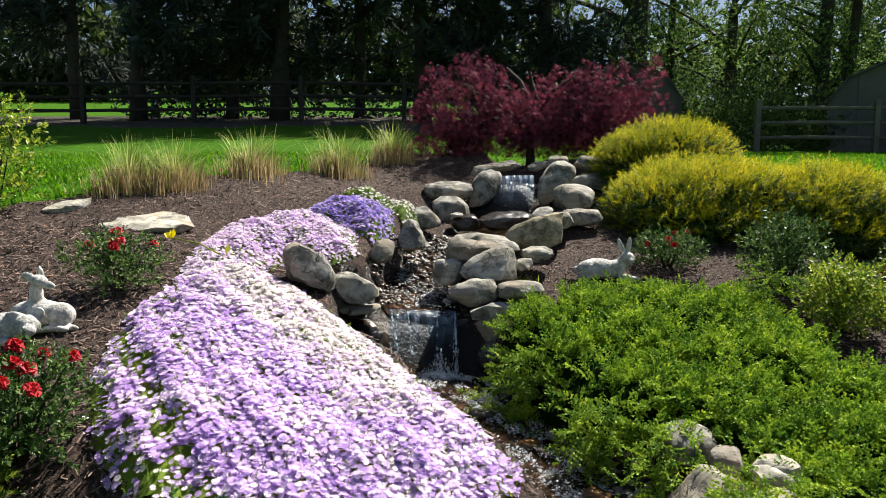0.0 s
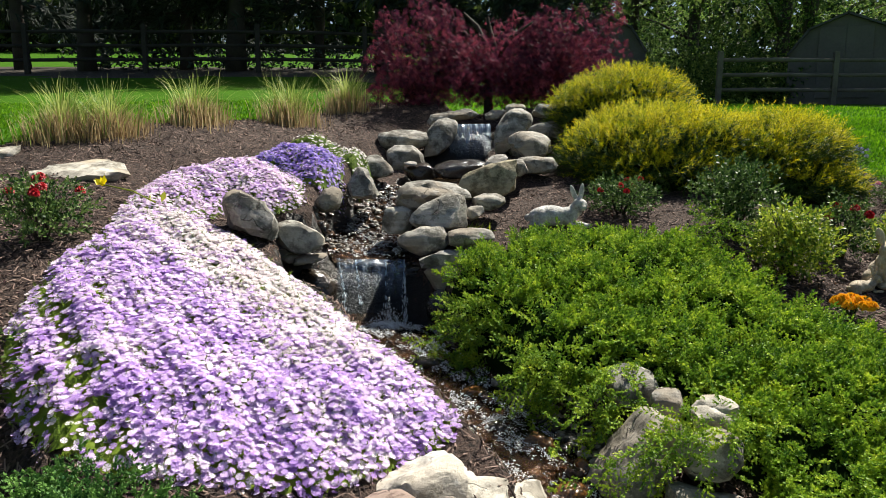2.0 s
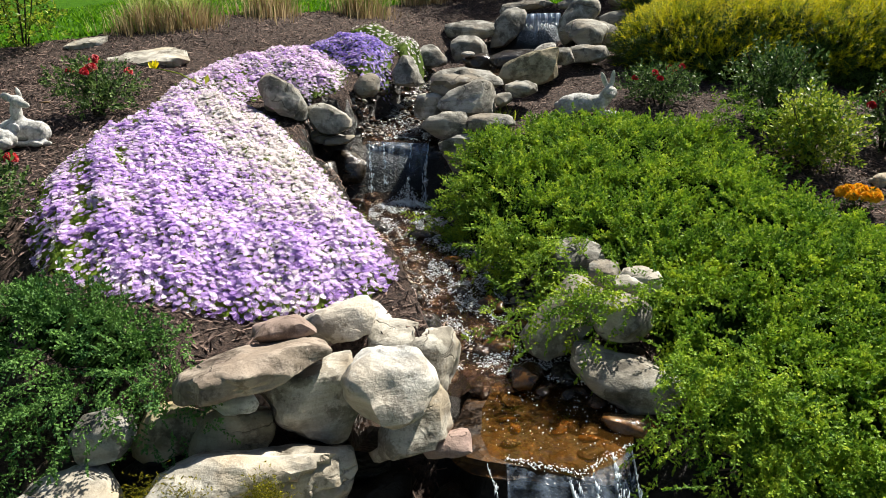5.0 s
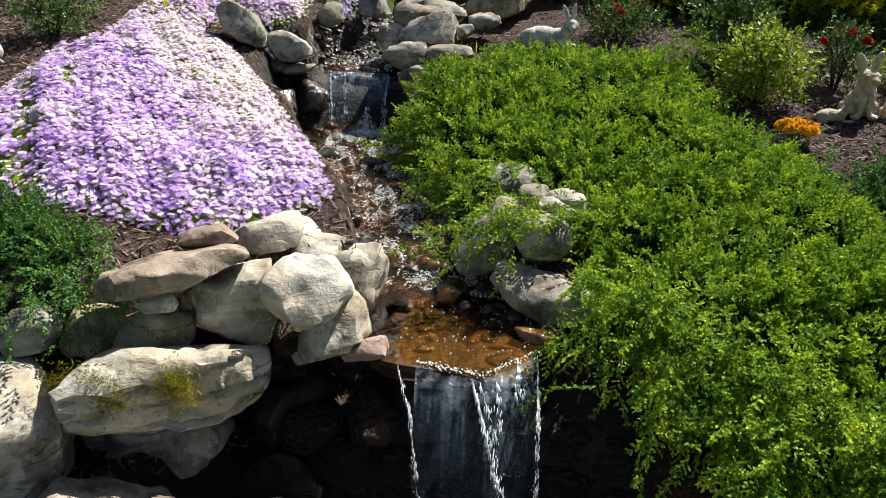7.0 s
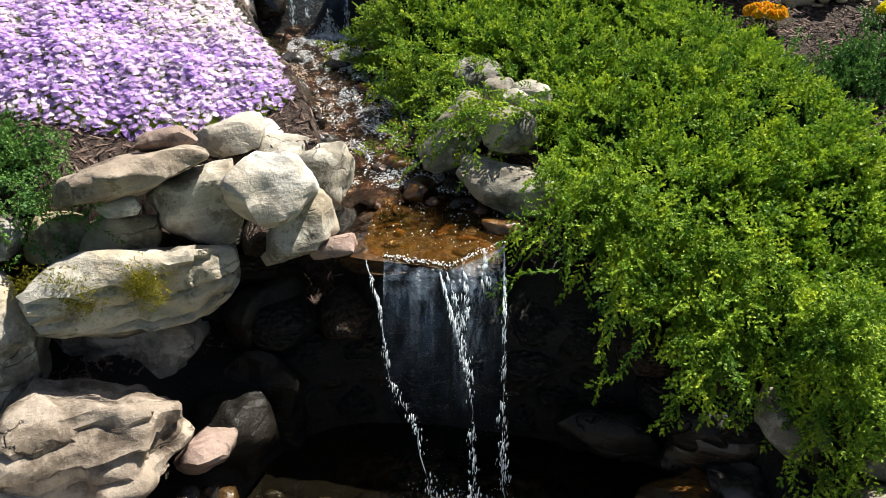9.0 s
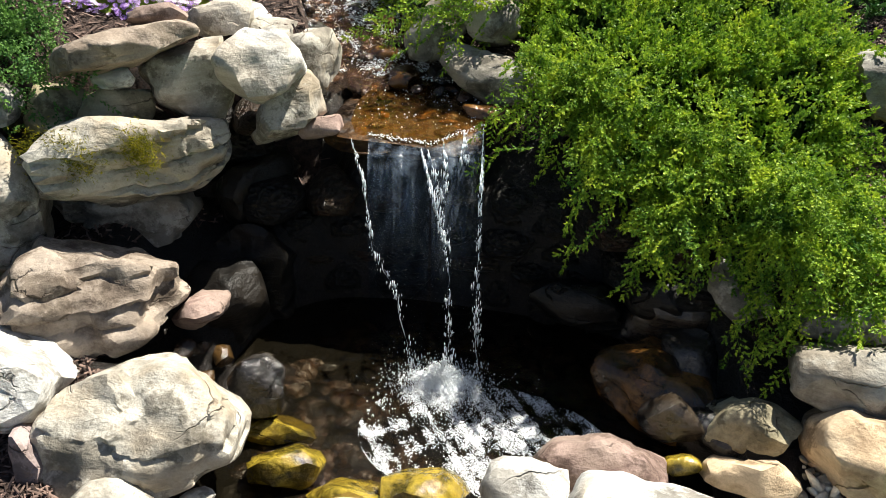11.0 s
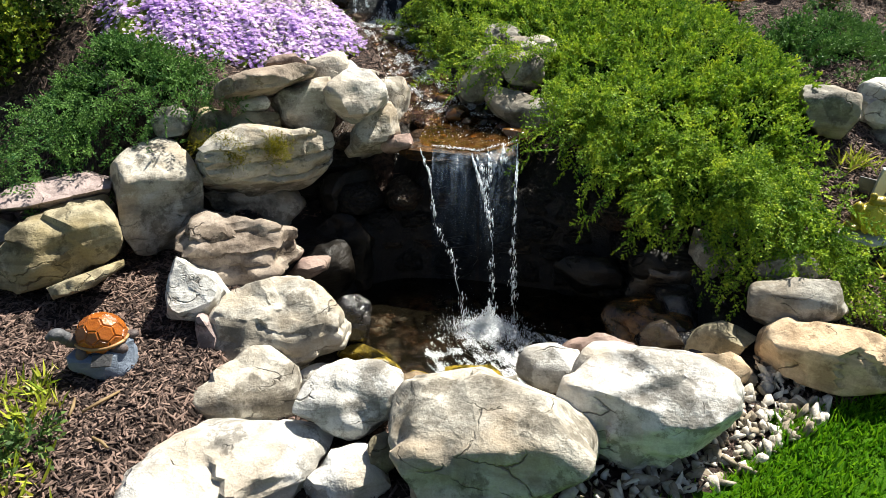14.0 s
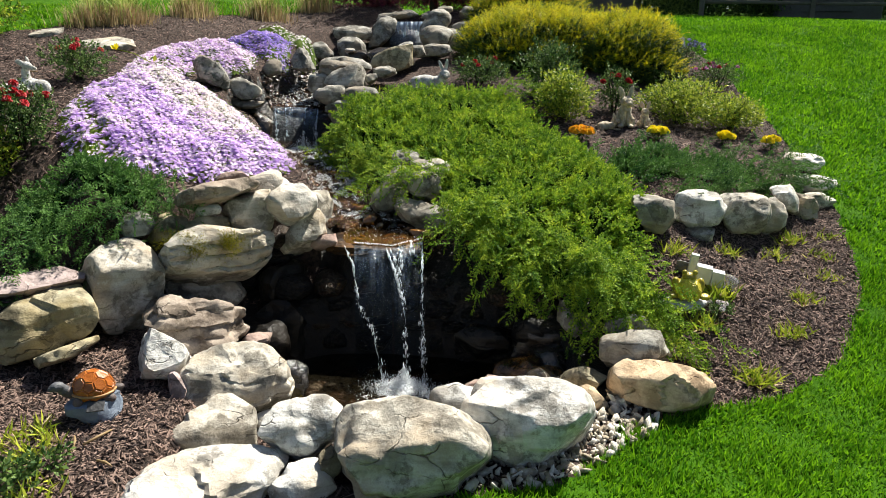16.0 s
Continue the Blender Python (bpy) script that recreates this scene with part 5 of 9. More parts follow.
stone("boulder", "big grey-brown rock under the juniper", M_GREY, 0.95, 2.25, 0.645, ((-162, -10, 0.148), (-180, 34, 0.073), (179, 37, 0.072), (81, 74, 0.146), (25, 44, 0.167), (-5, -36, 0.073), (-4, -34, 0.076), (-49, -66, 0.111), (-120, -62, 0.140), (-79, 18, 0.118), (-63, 61, 0.132), (-63, 37, 0.128), (101, -0, 0.108), (0, -90, 0.209)), 0.15, 0.11, 0.14, edge=26, rough=0.055, strata=0.015, level=4)
stone("boulder", "brown-grey rock showing through juniper", M_BANK, 0.985, 2.53, 0.785, ((-161, -27, 0.092), (-177, 31, 0.089), (72, 76, 0.071), (13, 24, 0.089), (-4, -38, 0.087), (-92, -75, 0.065), (-81, 10, 0.067), (-63, 69, 0.038), (-52, 34, 0.054), (99, -0, 0.077), (0, -90, 0.117)), 0.11, 0.08, 0.08, edge=26, rough=0.055, strata=0, level=4)
stone("boulder", "pale speckled stone among juniper", M_CREAM, 1.17, 2.25, 0.786, ((-169, -14, 0.045), (129, 73, 0.039), (31, 58, 0.030), (-7, -35, 0.051), (-96, -73, 0.033), (-84, 15, 0.039), (-96, 62, 0.030), (-65, 36, 0.036), (96, -0, 0.044), (0, -90, 0.059)), 0.06, 0.04, 0.04, edge=26, rough=0.1, strata=0, level=3)
stone("edging_stone", "grey boulder edging the side bed", M_GREY, 2.46, 2.12, 0.612, ((177, -31, 0.094), (134, 73, 0.101), (34, 76, 0.087), (-10, 13, 0.099), (-19, -31, 0.099), (-140, -74, 0.107), (-101, 8, 0.090), (-113, 70, 0.087), (-82, 36, 0.096), (79, -0, 0.098), (0, -90, 0.171)), 0.14, 0.10, 0.11, edge=26, rough=0.055, strata=0, level=4)
stone("edging_stone", "white-grey boulder edging the side bed", M_PALE, 2.75, 2.35, 0.605, ((170, -13, 0.120), (155, 51, 0.123), (90, 80, 0.098), (-5, 46, 0.121), (-18, -12, 0.127), (-40, -63, 0.116), (-172, -60, 0.116), (-104, 8, 0.101), (-110, 70, 0.090), (-119, 37, 0.107), (76, -0, 0.111), (0, -90, 0.183)), 0.15, 0.11, 0.12, edge=26, rough=0.055, strata=0, level=4)
stone("edging_stone", "cream boulder edging the side bed", M_CREAM, 3.03, 2.45, 0.570, ((166, -10, 0.134), (140, 67, 0.124), (44, 79, 0.107), (-17, 14, 0.147), (-25, -28, 0.140), (-88, -77, 0.116), (175, -42, 0.123), (-107, 8, 0.114), (-130, 68, 0.106), (-90, 37, 0.120), (73, -0, 0.125), (0, -90, 0.193)), 0.17, 0.12, 0.13, edge=26, rough=0.055, strata=0, level=4)
stone("edging_stone", "cream boulder edging the side bed", M_CREAM, 3.22, 2.50, 0.553, ((163, -8, 0.069), (142, 63, 0.108), (-9, 47, 0.081), (-20, 5, 0.074), (-35, -52, 0.090), (174, -48, 0.093), (-110, 8, 0.064), (-128, 69, 0.089), (-78, 34, 0.073), (70, -0, 0.064), (0, -90, 0.193)), 0.09, 0.06, 0.13, edge=26, rough=0.055, strata=0, level=4)
stone("edging_stone", "pale boulder edging the side bed", M_PALE, 3.35, 2.65, 0.630, ((167, -36, 0.049), (117, 78, 0.084), (-16, 29, 0.050), (-21, 0, 0.059), (-178, -65, 0.060), (-110, 12, 0.065), (-125, 61, 0.059), (-81, 34, 0.059), (70, -0, 0.070), (0, -90, 0.153)), 0.10, 0.07, 0.10, edge=26, rough=0.055, strata=0, level=4)
for x, y, w, d, h, r, m_, lab in ((3.77, 3.62, 0.17, 0.46, 0.10, 8, M_PALE, "long pale slab edging the bed beside the lawn"), (3.71, 3.24, 0.20, 0.34, 0.10, 14, M_PALE, "pale angular slab edging the bed beside the lawn"), (3.66, 2.95, 0.19, 0.15, 0.10, -12, M_CREAM, "small cream stone edging the bed beside the lawn"), (3.48, 2.80, 0.13, 0.24, 0.16, 20, M_CREAM, "cream upright stone edging the side bed")):
    boulder("edging_stone", lab, m_, x, y, float(ground_z(x, y)) + 0.03, w, d, h, rz=r, boxy=5.0, cuts=7)
stone("edging_stone", "flat grey boulder edging the side bed", M_GREY, 2.74, 2.25, 0.470, ((178, -41, 0.061), (140, 64, 0.050), (81, 78, 0.040), (-16, -3, 0.076), (-48, -67, 0.053), (-104, 10, 0.062), (-119, 69, 0.034), (-124, 36, 0.052), (76, -0, 0.072), (0, -90, 0.084)), 0.10, 0.07, 0.06, edge=26, rough=0.055, strata=0, level=4)
stone("stream_rock", "rounded grey slab under the hanging phlox", M_BANK, -0.77, 3.60, 1.279, ((-157, -23, 0.118), (-161, 17, 0.146), (-179, 77, 0.123), (28, 66, 0.085), (21, 36, 0.089), (17, 9, 0.122), (8, -47, 0.168), (-145, -66, 0.089), (-72, 24, 0.118), (-61, 62, 0.119), (-76, 38, 0.121), (108, -0, 0.108), (0, -90, 0.194)), 0.15, 0.11, 0.13, edge=26, rough=0.055, strata=0.012, level=4)
stone("stream_rock", "grey rock stacked beside the middle waterfall", M_GREY, -0.56, 3.75, 1.142, ((-163, -9, 0.096), (-174, 56, 0.107), (61, 81, 0.077), (26, 60, 0.068), (14, 9, 0.124), (0, -55, 0.101), (-80, -81, 0.084), (-157, -42, 0.086), (-76, 12, 0.090), (-85, 62, 0.095), (-68, 38, 0.100), (104, -0, 0.093), (0, -90, 0.128)), 0.12, 0.09, 0.09, edge=26, rough=0.055, strata=0, level=4)
stone("stream_rock", "cool grey rock stacked beside the middle waterfall", M_BANK, -0.50, 3.75, 1.022, ((-157, -40, 0.074), (179, 58, 0.039), (145, 78, 0.020), (25, 55, 0.071), (-3, -58, 0.037), (-43, -78, 0.024), (-76, 6, 0.068), (-79, 70, 0.037), (-87, 38, 0.060), (104, -0, 0.079), (0, -90, 0.050)), 0.10, 0.08, 0.03, edge=26, rough=0.055, strata=0, level=4)
stone("stream_rock", "grey rock stacked beside the middle waterfall", M_GREY, 0.12, 3.95, 1.108, ((-172, -13, 0.143), (153, 76, 0.066), (112, 83, 0.067), (4, 14, 0.131), (-1, -22, 0.126), (-50, -79, 0.073), (-161, -56, 0.100), (-86, 2, 0.090), (-84, 70, 0.082), (-65, 36, 0.097), (94, -0, 0.105), (0, -90, 0.112)), 0.15, 0.10, 0.07, edge=26, rough=0.055, strata=0.012, level=4)
stone("stream_rock", "cool grey rock stacked beside the middle waterfall", M_BANK, 0.37, 3.90, 1.135, ((-177, -6, 0.109), (154, 75, 0.054), (89, 83, 0.044), (1, 19, 0.114), (-12, -54, 0.070), (-103, -81, 0.059), (-90, 2, 0.076), (-108, 69, 0.053), (-58, 33, 0.068), (90, -0, 0.089), (0, -90, 0.080)), 0.12, 0.09, 0.05, edge=26, rough=0.055, strata=0.012, level=4)
stone("stream_rock", "cool grey rock stacked beside the middle waterfall", M_BANK, 0.27, 3.85, 1.025, ((-173, -15, 0.155), (159, 69, 0.049), (115, 80, 0.042), (6, 35, 0.127), (-16, -59, 0.065), (-56, -78, 0.044), (-88, 2, 0.093), (-74, 69, 0.062), (-83, 38, 0.091), (92, -0, 0.110), (0, -90, 0.079)), 0.15, 0.11, 0.05, edge=26, rough=0.055, strata=0, level=4)
stone("stream_rock", "cool grey rock stacked beside the middle waterfall", M_BANK, 0.27, 3.80, 0.929, ((-169, -35, 0.097), (154, 70, 0.071), (99, 80, 0.074), (2, 6, 0.088), (-7, -33, 0.074), (-95, -78, 0.090), (-88, 2, 0.076), (-87, 70, 0.073), (-72, 37, 0.085), (92, -0, 0.088), (0, -90, 0.125)), 0.11, 0.09, 0.08, edge=26, rough=0.055, strata=0, level=4)
stone("stream_rock", "cream rock stacked beside the middle waterfall", M_CREAM, -0.07, 4.20, 1.200, ((-172, -5, 0.086), (-175, 23, 0.080), (167, 74, 0.069), (59, 83, 0.070), (5, -4, 0.084), (2, -24, 0.086), (-57, -82, 0.081), (-84, 4, 0.065), (-72, 70, 0.064), (-110, 35, 0.070), (96, -0, 0.073), (0, -90, 0.117)), 0.09, 0.07, 0.08, edge=26, rough=0.055, strata=0, level=4)
stone("stream_rock", "grey rock stacked beside the middle waterfall", M_GREY, 0.20, 4.15, 1.243, ((-171, -33, 0.166), (179, 44, 0.105), (174, 63, 0.085), (27, 80, 0.124), (3, 23, 0.146), (0, -6, 0.140), (-48, -81, 0.100), (-139, -78, 0.102), (-87, 32, 0.129), (-80, 62, 0.125), (-111, 36, 0.122), (93, -0, 0.114), (0, -90, 0.164)), 0.16, 0.11, 0.11, edge=24, rough=0.055, strata=0, level=4)
stone("stream_rock", "cool grey rock stacked beside the middle waterfall", M_BANK, 0.08, 4.35, 1.321, ((-172, -19, 0.195), (-176, 26, 0.168), (179, 62, 0.112), (126, 86, 0.083), (10, 66, 0.133), (3, 23, 0.236), (-13, -72, 0.079), (-19, -76, 0.072), (-152, -76, 0.111), (-86, 6, 0.129), (-68, 69, 0.076), (-86, 38, 0.119), (94, -0, 0.151), (0, -90, 0.133)), 0.23, 0.15, 0.09, edge=26, rough=0.055, strata=0.05, level=4)
stone("stream_rock", "grey rock stacked beside the middle waterfall", M_GREY, 0.47, 4.35, 1.299, ((-173, -53, 0.062), (171, 64, 0.054), (126, 85, 0.042), (7, 63, 0.063), (-10, -58, 0.057), (-138, -82, 0.050), (-91, 15, 0.077), (-90, 62, 0.049), (-92, 38, 0.068), (89, -0, 0.090), (0, -90, 0.073)), 0.12, 0.09, 0.05, edge=26, rough=0.055, strata=0, level=4)
stone("stream_rock", "cool grey rock stacked beside the middle waterfall", M_BANK, 0.39, 4.20, 1.248, ((-179, -1, 0.042), (172, 57, 0.037), (37, 81, 0.039), (1, 13, 0.054), (-10, -57, 0.034), (-170, -57, 0.053), (-90, 10, 0.046), (-111, 69, 0.028), (-59, 34, 0.038), (90, -0, 0.052), (0, -90, 0.068)), 0.05, 0.05, 0.05, edge=26, rough=0.055, strata=0, level=3)
stone("stream_rock", "olive-tan rock stacked beside the middle waterfall", M_OLIVE, 0.47, 4.80, 1.396, ((-175, -37, 0.199), (177, 53, 0.119), (174, 69, 0.091), (124, 88, 0.142), (-3, 2, 0.172), (-12, -68, 0.113), (-17, -74, 0.113), (-91, 14, 0.134), (-104, 61, 0.137), (-117, 35, 0.136), (89, -0, 0.137), (0, -90, 0.221)), 0.20, 0.14, 0.15, edge=18, rough=0.055, strata=0.008, level=4)
stone("stream_rock", "cool grey rock stacked beside the middle waterfall", M_BANK, 0.81, 5.20, 1.494, ((179, -40, 0.114), (176, 28, 0.120), (150, 87, 0.060), (-5, 29, 0.131), (-9, -56, 0.088), (-67, -87, 0.053), (-95, 8, 0.094), (-106, 70, 0.061), (-96, 38, 0.090), (85, -0, 0.108), (0, -90, 0.089)), 0.15, 0.11, 0.06, edge=26, rough=0.055, strata=0, level=4)
stone("stream_rock", "grey rock stacked beside the middle waterfall", M_GREY, 0.79, 5.50, 1.646, ((-6, 3, 0.151), (-6, -44, 0.131), (-29, -87, 0.101), (178, -54, 0.108), (178, 2, 0.156), (178, 57, 0.118), (-161, 88, 0.087), (-6, 62, 0.100), (-94, 9, 0.099), (-78, 69, 0.065), (-122, 35, 0.087), (86, -0, 0.112), (0, -90, 0.146)), 0.16, 0.11, 0.10, edge=26, rough=0.055, strata=0, level=4)
stone("stream_rock", "white rock stacked beside the middle waterfall", M_PALE, 0.52, 5.10, 1.525, ((-180, -28, 0.079), (178, 41, 0.043), (171, 83, 0.044), (-2, 28, 0.078), (-4, -48, 0.041), (-19, -84, 0.041), (-91, 15, 0.053), (-108, 61, 0.020), (-97, 38, 0.038), (89, -0, 0.069), (0, -90, 0.075)), 0.08, 0.07, 0.05, edge=10, rough=0.055, strata=0, level=4)
stone("stream_rock", "cool grey rock stacked beside the middle waterfall", M_BANK, 0.64, 5.00, 1.486, ((-151, -85, 0.055), (179, -15, 0.097), (175, 62, 0.060), (31, 88, 0.061), (-3, 23, 0.079), (-8, -60, 0.073), (-93, 6, 0.070), (-100, 70, 0.045), (-96, 38, 0.066), (87, -0, 0.081), (0, -90, 0.092)), 0.10, 0.08, 0.06, edge=26, rough=0.055, strata=0, level=4)
stone("stream_rock", "tall smooth grey rock beside the top waterfall", M_GREY, 0.68, 6.20, 1.753, ((179, -32, 0.197), (179, 9, 0.129), (180, 38, 0.126), (-171, 78, 0.169), (-8, 59, 0.204), (-4, -4, 0.159), (-3, -46, 0.091), (-3, -40, 0.088), (-42, -89, 0.182), (-93, 28, 0.151), (-85, 62, 0.166), (-111, 37, 0.153), (87, 0, 0.117), (0, -90, 0.286)), 0.17, 0.12, 0.19, edge=18, rough=0.035, strata=0, level=4)
stone("stream_rock", "cool grey rock beside the top waterfall", M_BANK, 0.82, 6.20, 1.629, ((178, -29, 0.154), (177, 20, 0.144), (179, 75, 0.114), (-6, 71, 0.116), (-6, 13, 0.173), (-7, -69, 0.106), (-23, -86, 0.101), (-94, 18, 0.120), (-82, 61, 0.109), (-118, 35, 0.115), (86, -0, 0.124), (0, -90, 0.173)), 0.18, 0.12, 0.12, edge=26, rough=0.055, strata=0, level=4)
stone("stream_rock", "cool grey rock beside the top waterfall", M_BANK, 1.02, 6.80, 1.958, ((174, -35, 0.110), (178, 38, 0.095), (-103, 87, 0.063), (-10, 51, 0.087), (-6, -14, 0.127), (162, -81, 0.060), (-95, 15, 0.088), (-80, 61, 0.064), (-73, 36, 0.078), (85, 0, 0.100), (0, -90, 0.111)), 0.14, 0.10, 0.07, edge=26, rough=0.055, strata=0, level=4)
stone("stream_rock", "cool grey rock beside the top waterfall", M_BANK, 0.72, 6.70, 1.976, ((178, -6, 0.079), (-180, 43, 0.068), (-12, 71, 0.053), (-4, 16, 0.092), (11, -80, 0.037), (18, -83, 0.038), (-93, 10, 0.065), (-109, 69, 0.029), (-119, 35, 0.050), (87, 0, 0.076), (0, -90, 0.087)), 0.09, 0.08, 0.06, edge=26, rough=0.055, strata=0, level=4)
stone("stream_rock", "cool grey rock beside the top waterfall", M_BANK, 0.54, 6.80, 1.925, ((179, -18, 0.091), (-178, 51, 0.055), (-144, 86, 0.045), (-2, 2, 0.110), (2, -63, 0.043), (159, -85, 0.053), (-91, 10, 0.068), (-110, 69, 0.023), (-79, 37, 0.052), (89, 0, 0.082), (0, -90, 0.079)), 0.10, 0.08, 0.05, edge=26, rough=0.055, strata=0, level=4)
stone("stream_rock", "cool grey rock beside the top waterfall", M_BANK, 0.15, 6.80, 1.889, ((-178, -46, 0.191), (-175, 30, 0.186), (-166, 78, 0.063), (-5, 67, 0.125), (1, -20, 0.222), (15, -83, 0.031), (11, -79, 0.033), (-88, 5, 0.135), (-103, 69, 0.059), (-104, 37, 0.110), (92, 0, 0.160), (0, -90, 0.120)), 0.25, 0.16, 0.08, edge=26, rough=0.055, strata=0, level=4)
stone("stream_rock", "leaning grey rock beside the top waterfall", M_BANK, 0.04, 6.45, 1.711, ((-175, -12, 0.162), (-176, 10, 0.112), (-175, 44, 0.110), (-148, 86, 0.177), (0, 38, 0.202), (2, -16, 0.119), (2, -44, 0.102), (-50, -88, 0.189), (-87, 28, 0.143), (-73, 61, 0.160), (-55, 34, 0.134), (93, 0, 0.108), (0, -90, 0.284)), 0.15, 0.11, 0.19, edge=18, rough=0.03, strata=0, level=4)
stone("stream_rock", "cool grey rock beside the top waterfall", M_BANK, -0.28, 6.30, 1.681, ((-172, -29, 0.203), (-172, 31, 0.192), (-167, 82, 0.076), (2, 70, 0.128), (4, -18, 0.197), (3, -76, 0.091), (-149, -89, 0.073), (-84, 5, 0.127), (-68, 69, 0.056), (-86, 38, 0.106), (96, 0, 0.151), (0, -90, 0.127)), 0.23, 0.15, 0.08, edge=26, rough=0.055, strata=0, level=4)
stone("stream_rock", "cool grey rock beside the top waterfall", M_BANK, -0.24, 6.00, 1.518, ((-172, -12, 0.126), (-173, 44, 0.134), (175, 88, 0.097), (6, 51, 0.125), (4, -13, 0.178), (-6, -79, 0.106), (-171, -34, 0.129), (-84, 10, 0.106), (-95, 70, 0.092), (-100, 37, 0.110), (96, -0, 0.115), (0, -90, 0.167)), 0.16, 0.11, 0.11, edge=26, rough=0.055, strata=0, level=4)
stone("stream_rock", "cool grey rock beside the top waterfall", M_BANK, -0.37, 5.30, 1.462, ((-170, -22, 0.096), (-172, 29, 0.090), (132, 89, 0.086), (9, 49, 0.079), (7, 1, 0.118), (-4, -77, 0.071), (-164, -67, 0.077), (-82, 20, 0.088), (-93, 62, 0.086), (-61, 36, 0.088), (98, -0, 0.086), (0, -90, 0.123)), 0.11, 0.09, 0.08, edge=26, rough=0.055, strata=0, level=4)
stone("stream_rock", "cool grey rock beside the top waterfall", M_BANK, -0.37, 4.70, 1.370, ((-168, -18, 0.088), (-171, 23, 0.081), (117, 88, 0.113), (10, 27, 0.068), (3, -52, 0.108), (-75, -85, 0.083), (-81, 30, 0.106), (-79, 62, 0.116), (-112, 34, 0.099), (99, -0, 0.079), (0, -90, 0.148)), 0.10, 0.08, 0.10, edge=26, rough=0.055, strata=0, level=4)
stone("stream_rock", "cool grey rock beside the top waterfall", M_BANK, -0.48, 4.20, 1.314, ((-165, -20, 0.079), (-171, 37, 0.054), (176, 76, 0.059), (14, 34, 0.074), (10, -15, 0.063), (-22, -80, 0.066), (-78, 22, 0.069), (-64, 61, 0.065), (-52, 35, 0.065), (102, -0, 0.068), (0, -90, 0.110)), 0.08, 0.07, 0.07, edge=26, rough=0.055, strata=0, level=4)
stone("stream_rock", "wet dark rock beside the top waterfall", M_WET, 0.25, 5.50, 1.457, ((-176, -12, 0.183), (177, 73, 0.071), (154, 87, 0.060), (4, 67, 0.110), (-1, -11, 0.193), (-28, -84, 0.073), (-172, -62, 0.114), (-89, 4, 0.114), (-104, 69, 0.055), (-88, 38, 0.098), (91, -0, 0.134), (0, -90, 0.109)), 0.20, 0.13, 0.07, edge=26, rough=0.055, strata=0, level=4)
stone("stream_rock", "wet dark rock beside the top waterfall", M_WET, -0.08, 5.70, 1.424, ((-174, -12, 0.110), (175, 80, 0.059), (6, 52, 0.096), (3, -3, 0.114), (-17, -82, 0.066), (-172, -41, 0.092), (-85, 4, 0.078), (-104, 69, 0.056), (-89, 38, 0.078), (95, -0, 0.090), (0, -90, 0.108)), 0.12, 0.09, 0.07, edge=26, rough=0.055, strata=0, level=4)
stone("garden_ornament", "small ribbed grey stone ornament beneath the maple", M_BANK, -0.40, 8.10, 2.093, ((-173, 10, 0.091), (-154, 79, 0.093), (-0, 57, 0.074), (5, -9, 0.091), (15, -75, 0.088), (-180, -66, 0.079), (-84, 10, 0.064), (-99, 69, 0.045), (-73, 37, 0.061), (96, 0, 0.072), (0, -90, 0.141)), 0.10, 0.07, 0.09, edge=26, rough=0.055, strata=0, level=4, category="ornament")
SLAB = ((12, 0, 0.26), (70, 0, 0.15), (118, 0, 0.13), (165, 0, 0.22), (215, 0, 0.20), (262, 0, 0.11), (318, 0, 0.17), (-92, 74, 0.018), (90, -74, 0.05))
stone("flagstone", "flat cream stepping stone lying on the mulch", M_CREAM, -1.86, 3.94, 1.475, tuple((a_, e_, d_ * (1.22 if e_ == 0 else 1)) for a_, e_, d_ in SLAB), 0.26, 0.16, 0.05, edge=24, rough=0.012, category="stepping stone")
stone("flagstone", "flat cream stepping stone at the lawn edge", M_CREAM, -2.57, 4.24, 1.562, tuple((a_ + 40 * (e_ == 0), e_, d_ * (0.62 if e_ == 0 else 1)) for a_, e_, d_ in SLAB), 0.16, 0.10, 0.05, edge=24, rough=0.012, category="stepping stone")
stone("boulder", "dark grey rock under juniper twigs", M_BANK, 1.08, 2.42, 0.763, ((-3, 16, 0.055), (-23, -37, 0.052), (-107, -70, 0.064), (178, -10, 0.048), (155, 46, 0.057), (82, 73, 0.056), (-97, 12, 0.041), (-85, 70, 0.039), (-99, 38, 0.045), (83, -0, 0.043), (0, -90, 0.098)), 0.06, 0.04, 0.07, edge=26, rough=0.055, strata=0, level=4)
stone("boulder", "pale speckled rock at the juniper edge", M_CREAM, 1.20, 2.30, 0.786, ((-34, -48, 0.052), (-86, -70, 0.061), (-179, -27, 0.061), (162, 28, 0.063), (114, 70, 0.052), (29, 64, 0.053), (-9, 7, 0.071), (-100, 9, 0.052), (-115, 69, 0.047), (-121, 36, 0.054), (80, -0, 0.057), (0, -90, 0.091)), 0.08, 0.06, 0.06, edge=26, rough=0.055, strata=0, level=4)
stone("boulder", "pale angular rock under the juniper", M_GREY, 1.15, 2.15, 0.709, ((-80, -66, 0.070), (-172, -33, 0.084), (172, 3, 0.099), (128, 62, 0.071), (16, 51, 0.081), (-10, 5, 0.091), (-31, -39, 0.073), (-99, 7, 0.071), (-119, 69, 0.078), (-89, 38, 0.084), (81, -0, 0.076), (0, -90, 0.122)), 0.11, 0.08, 0.08, edge=26, rough=0.055, strata=0, level=4)
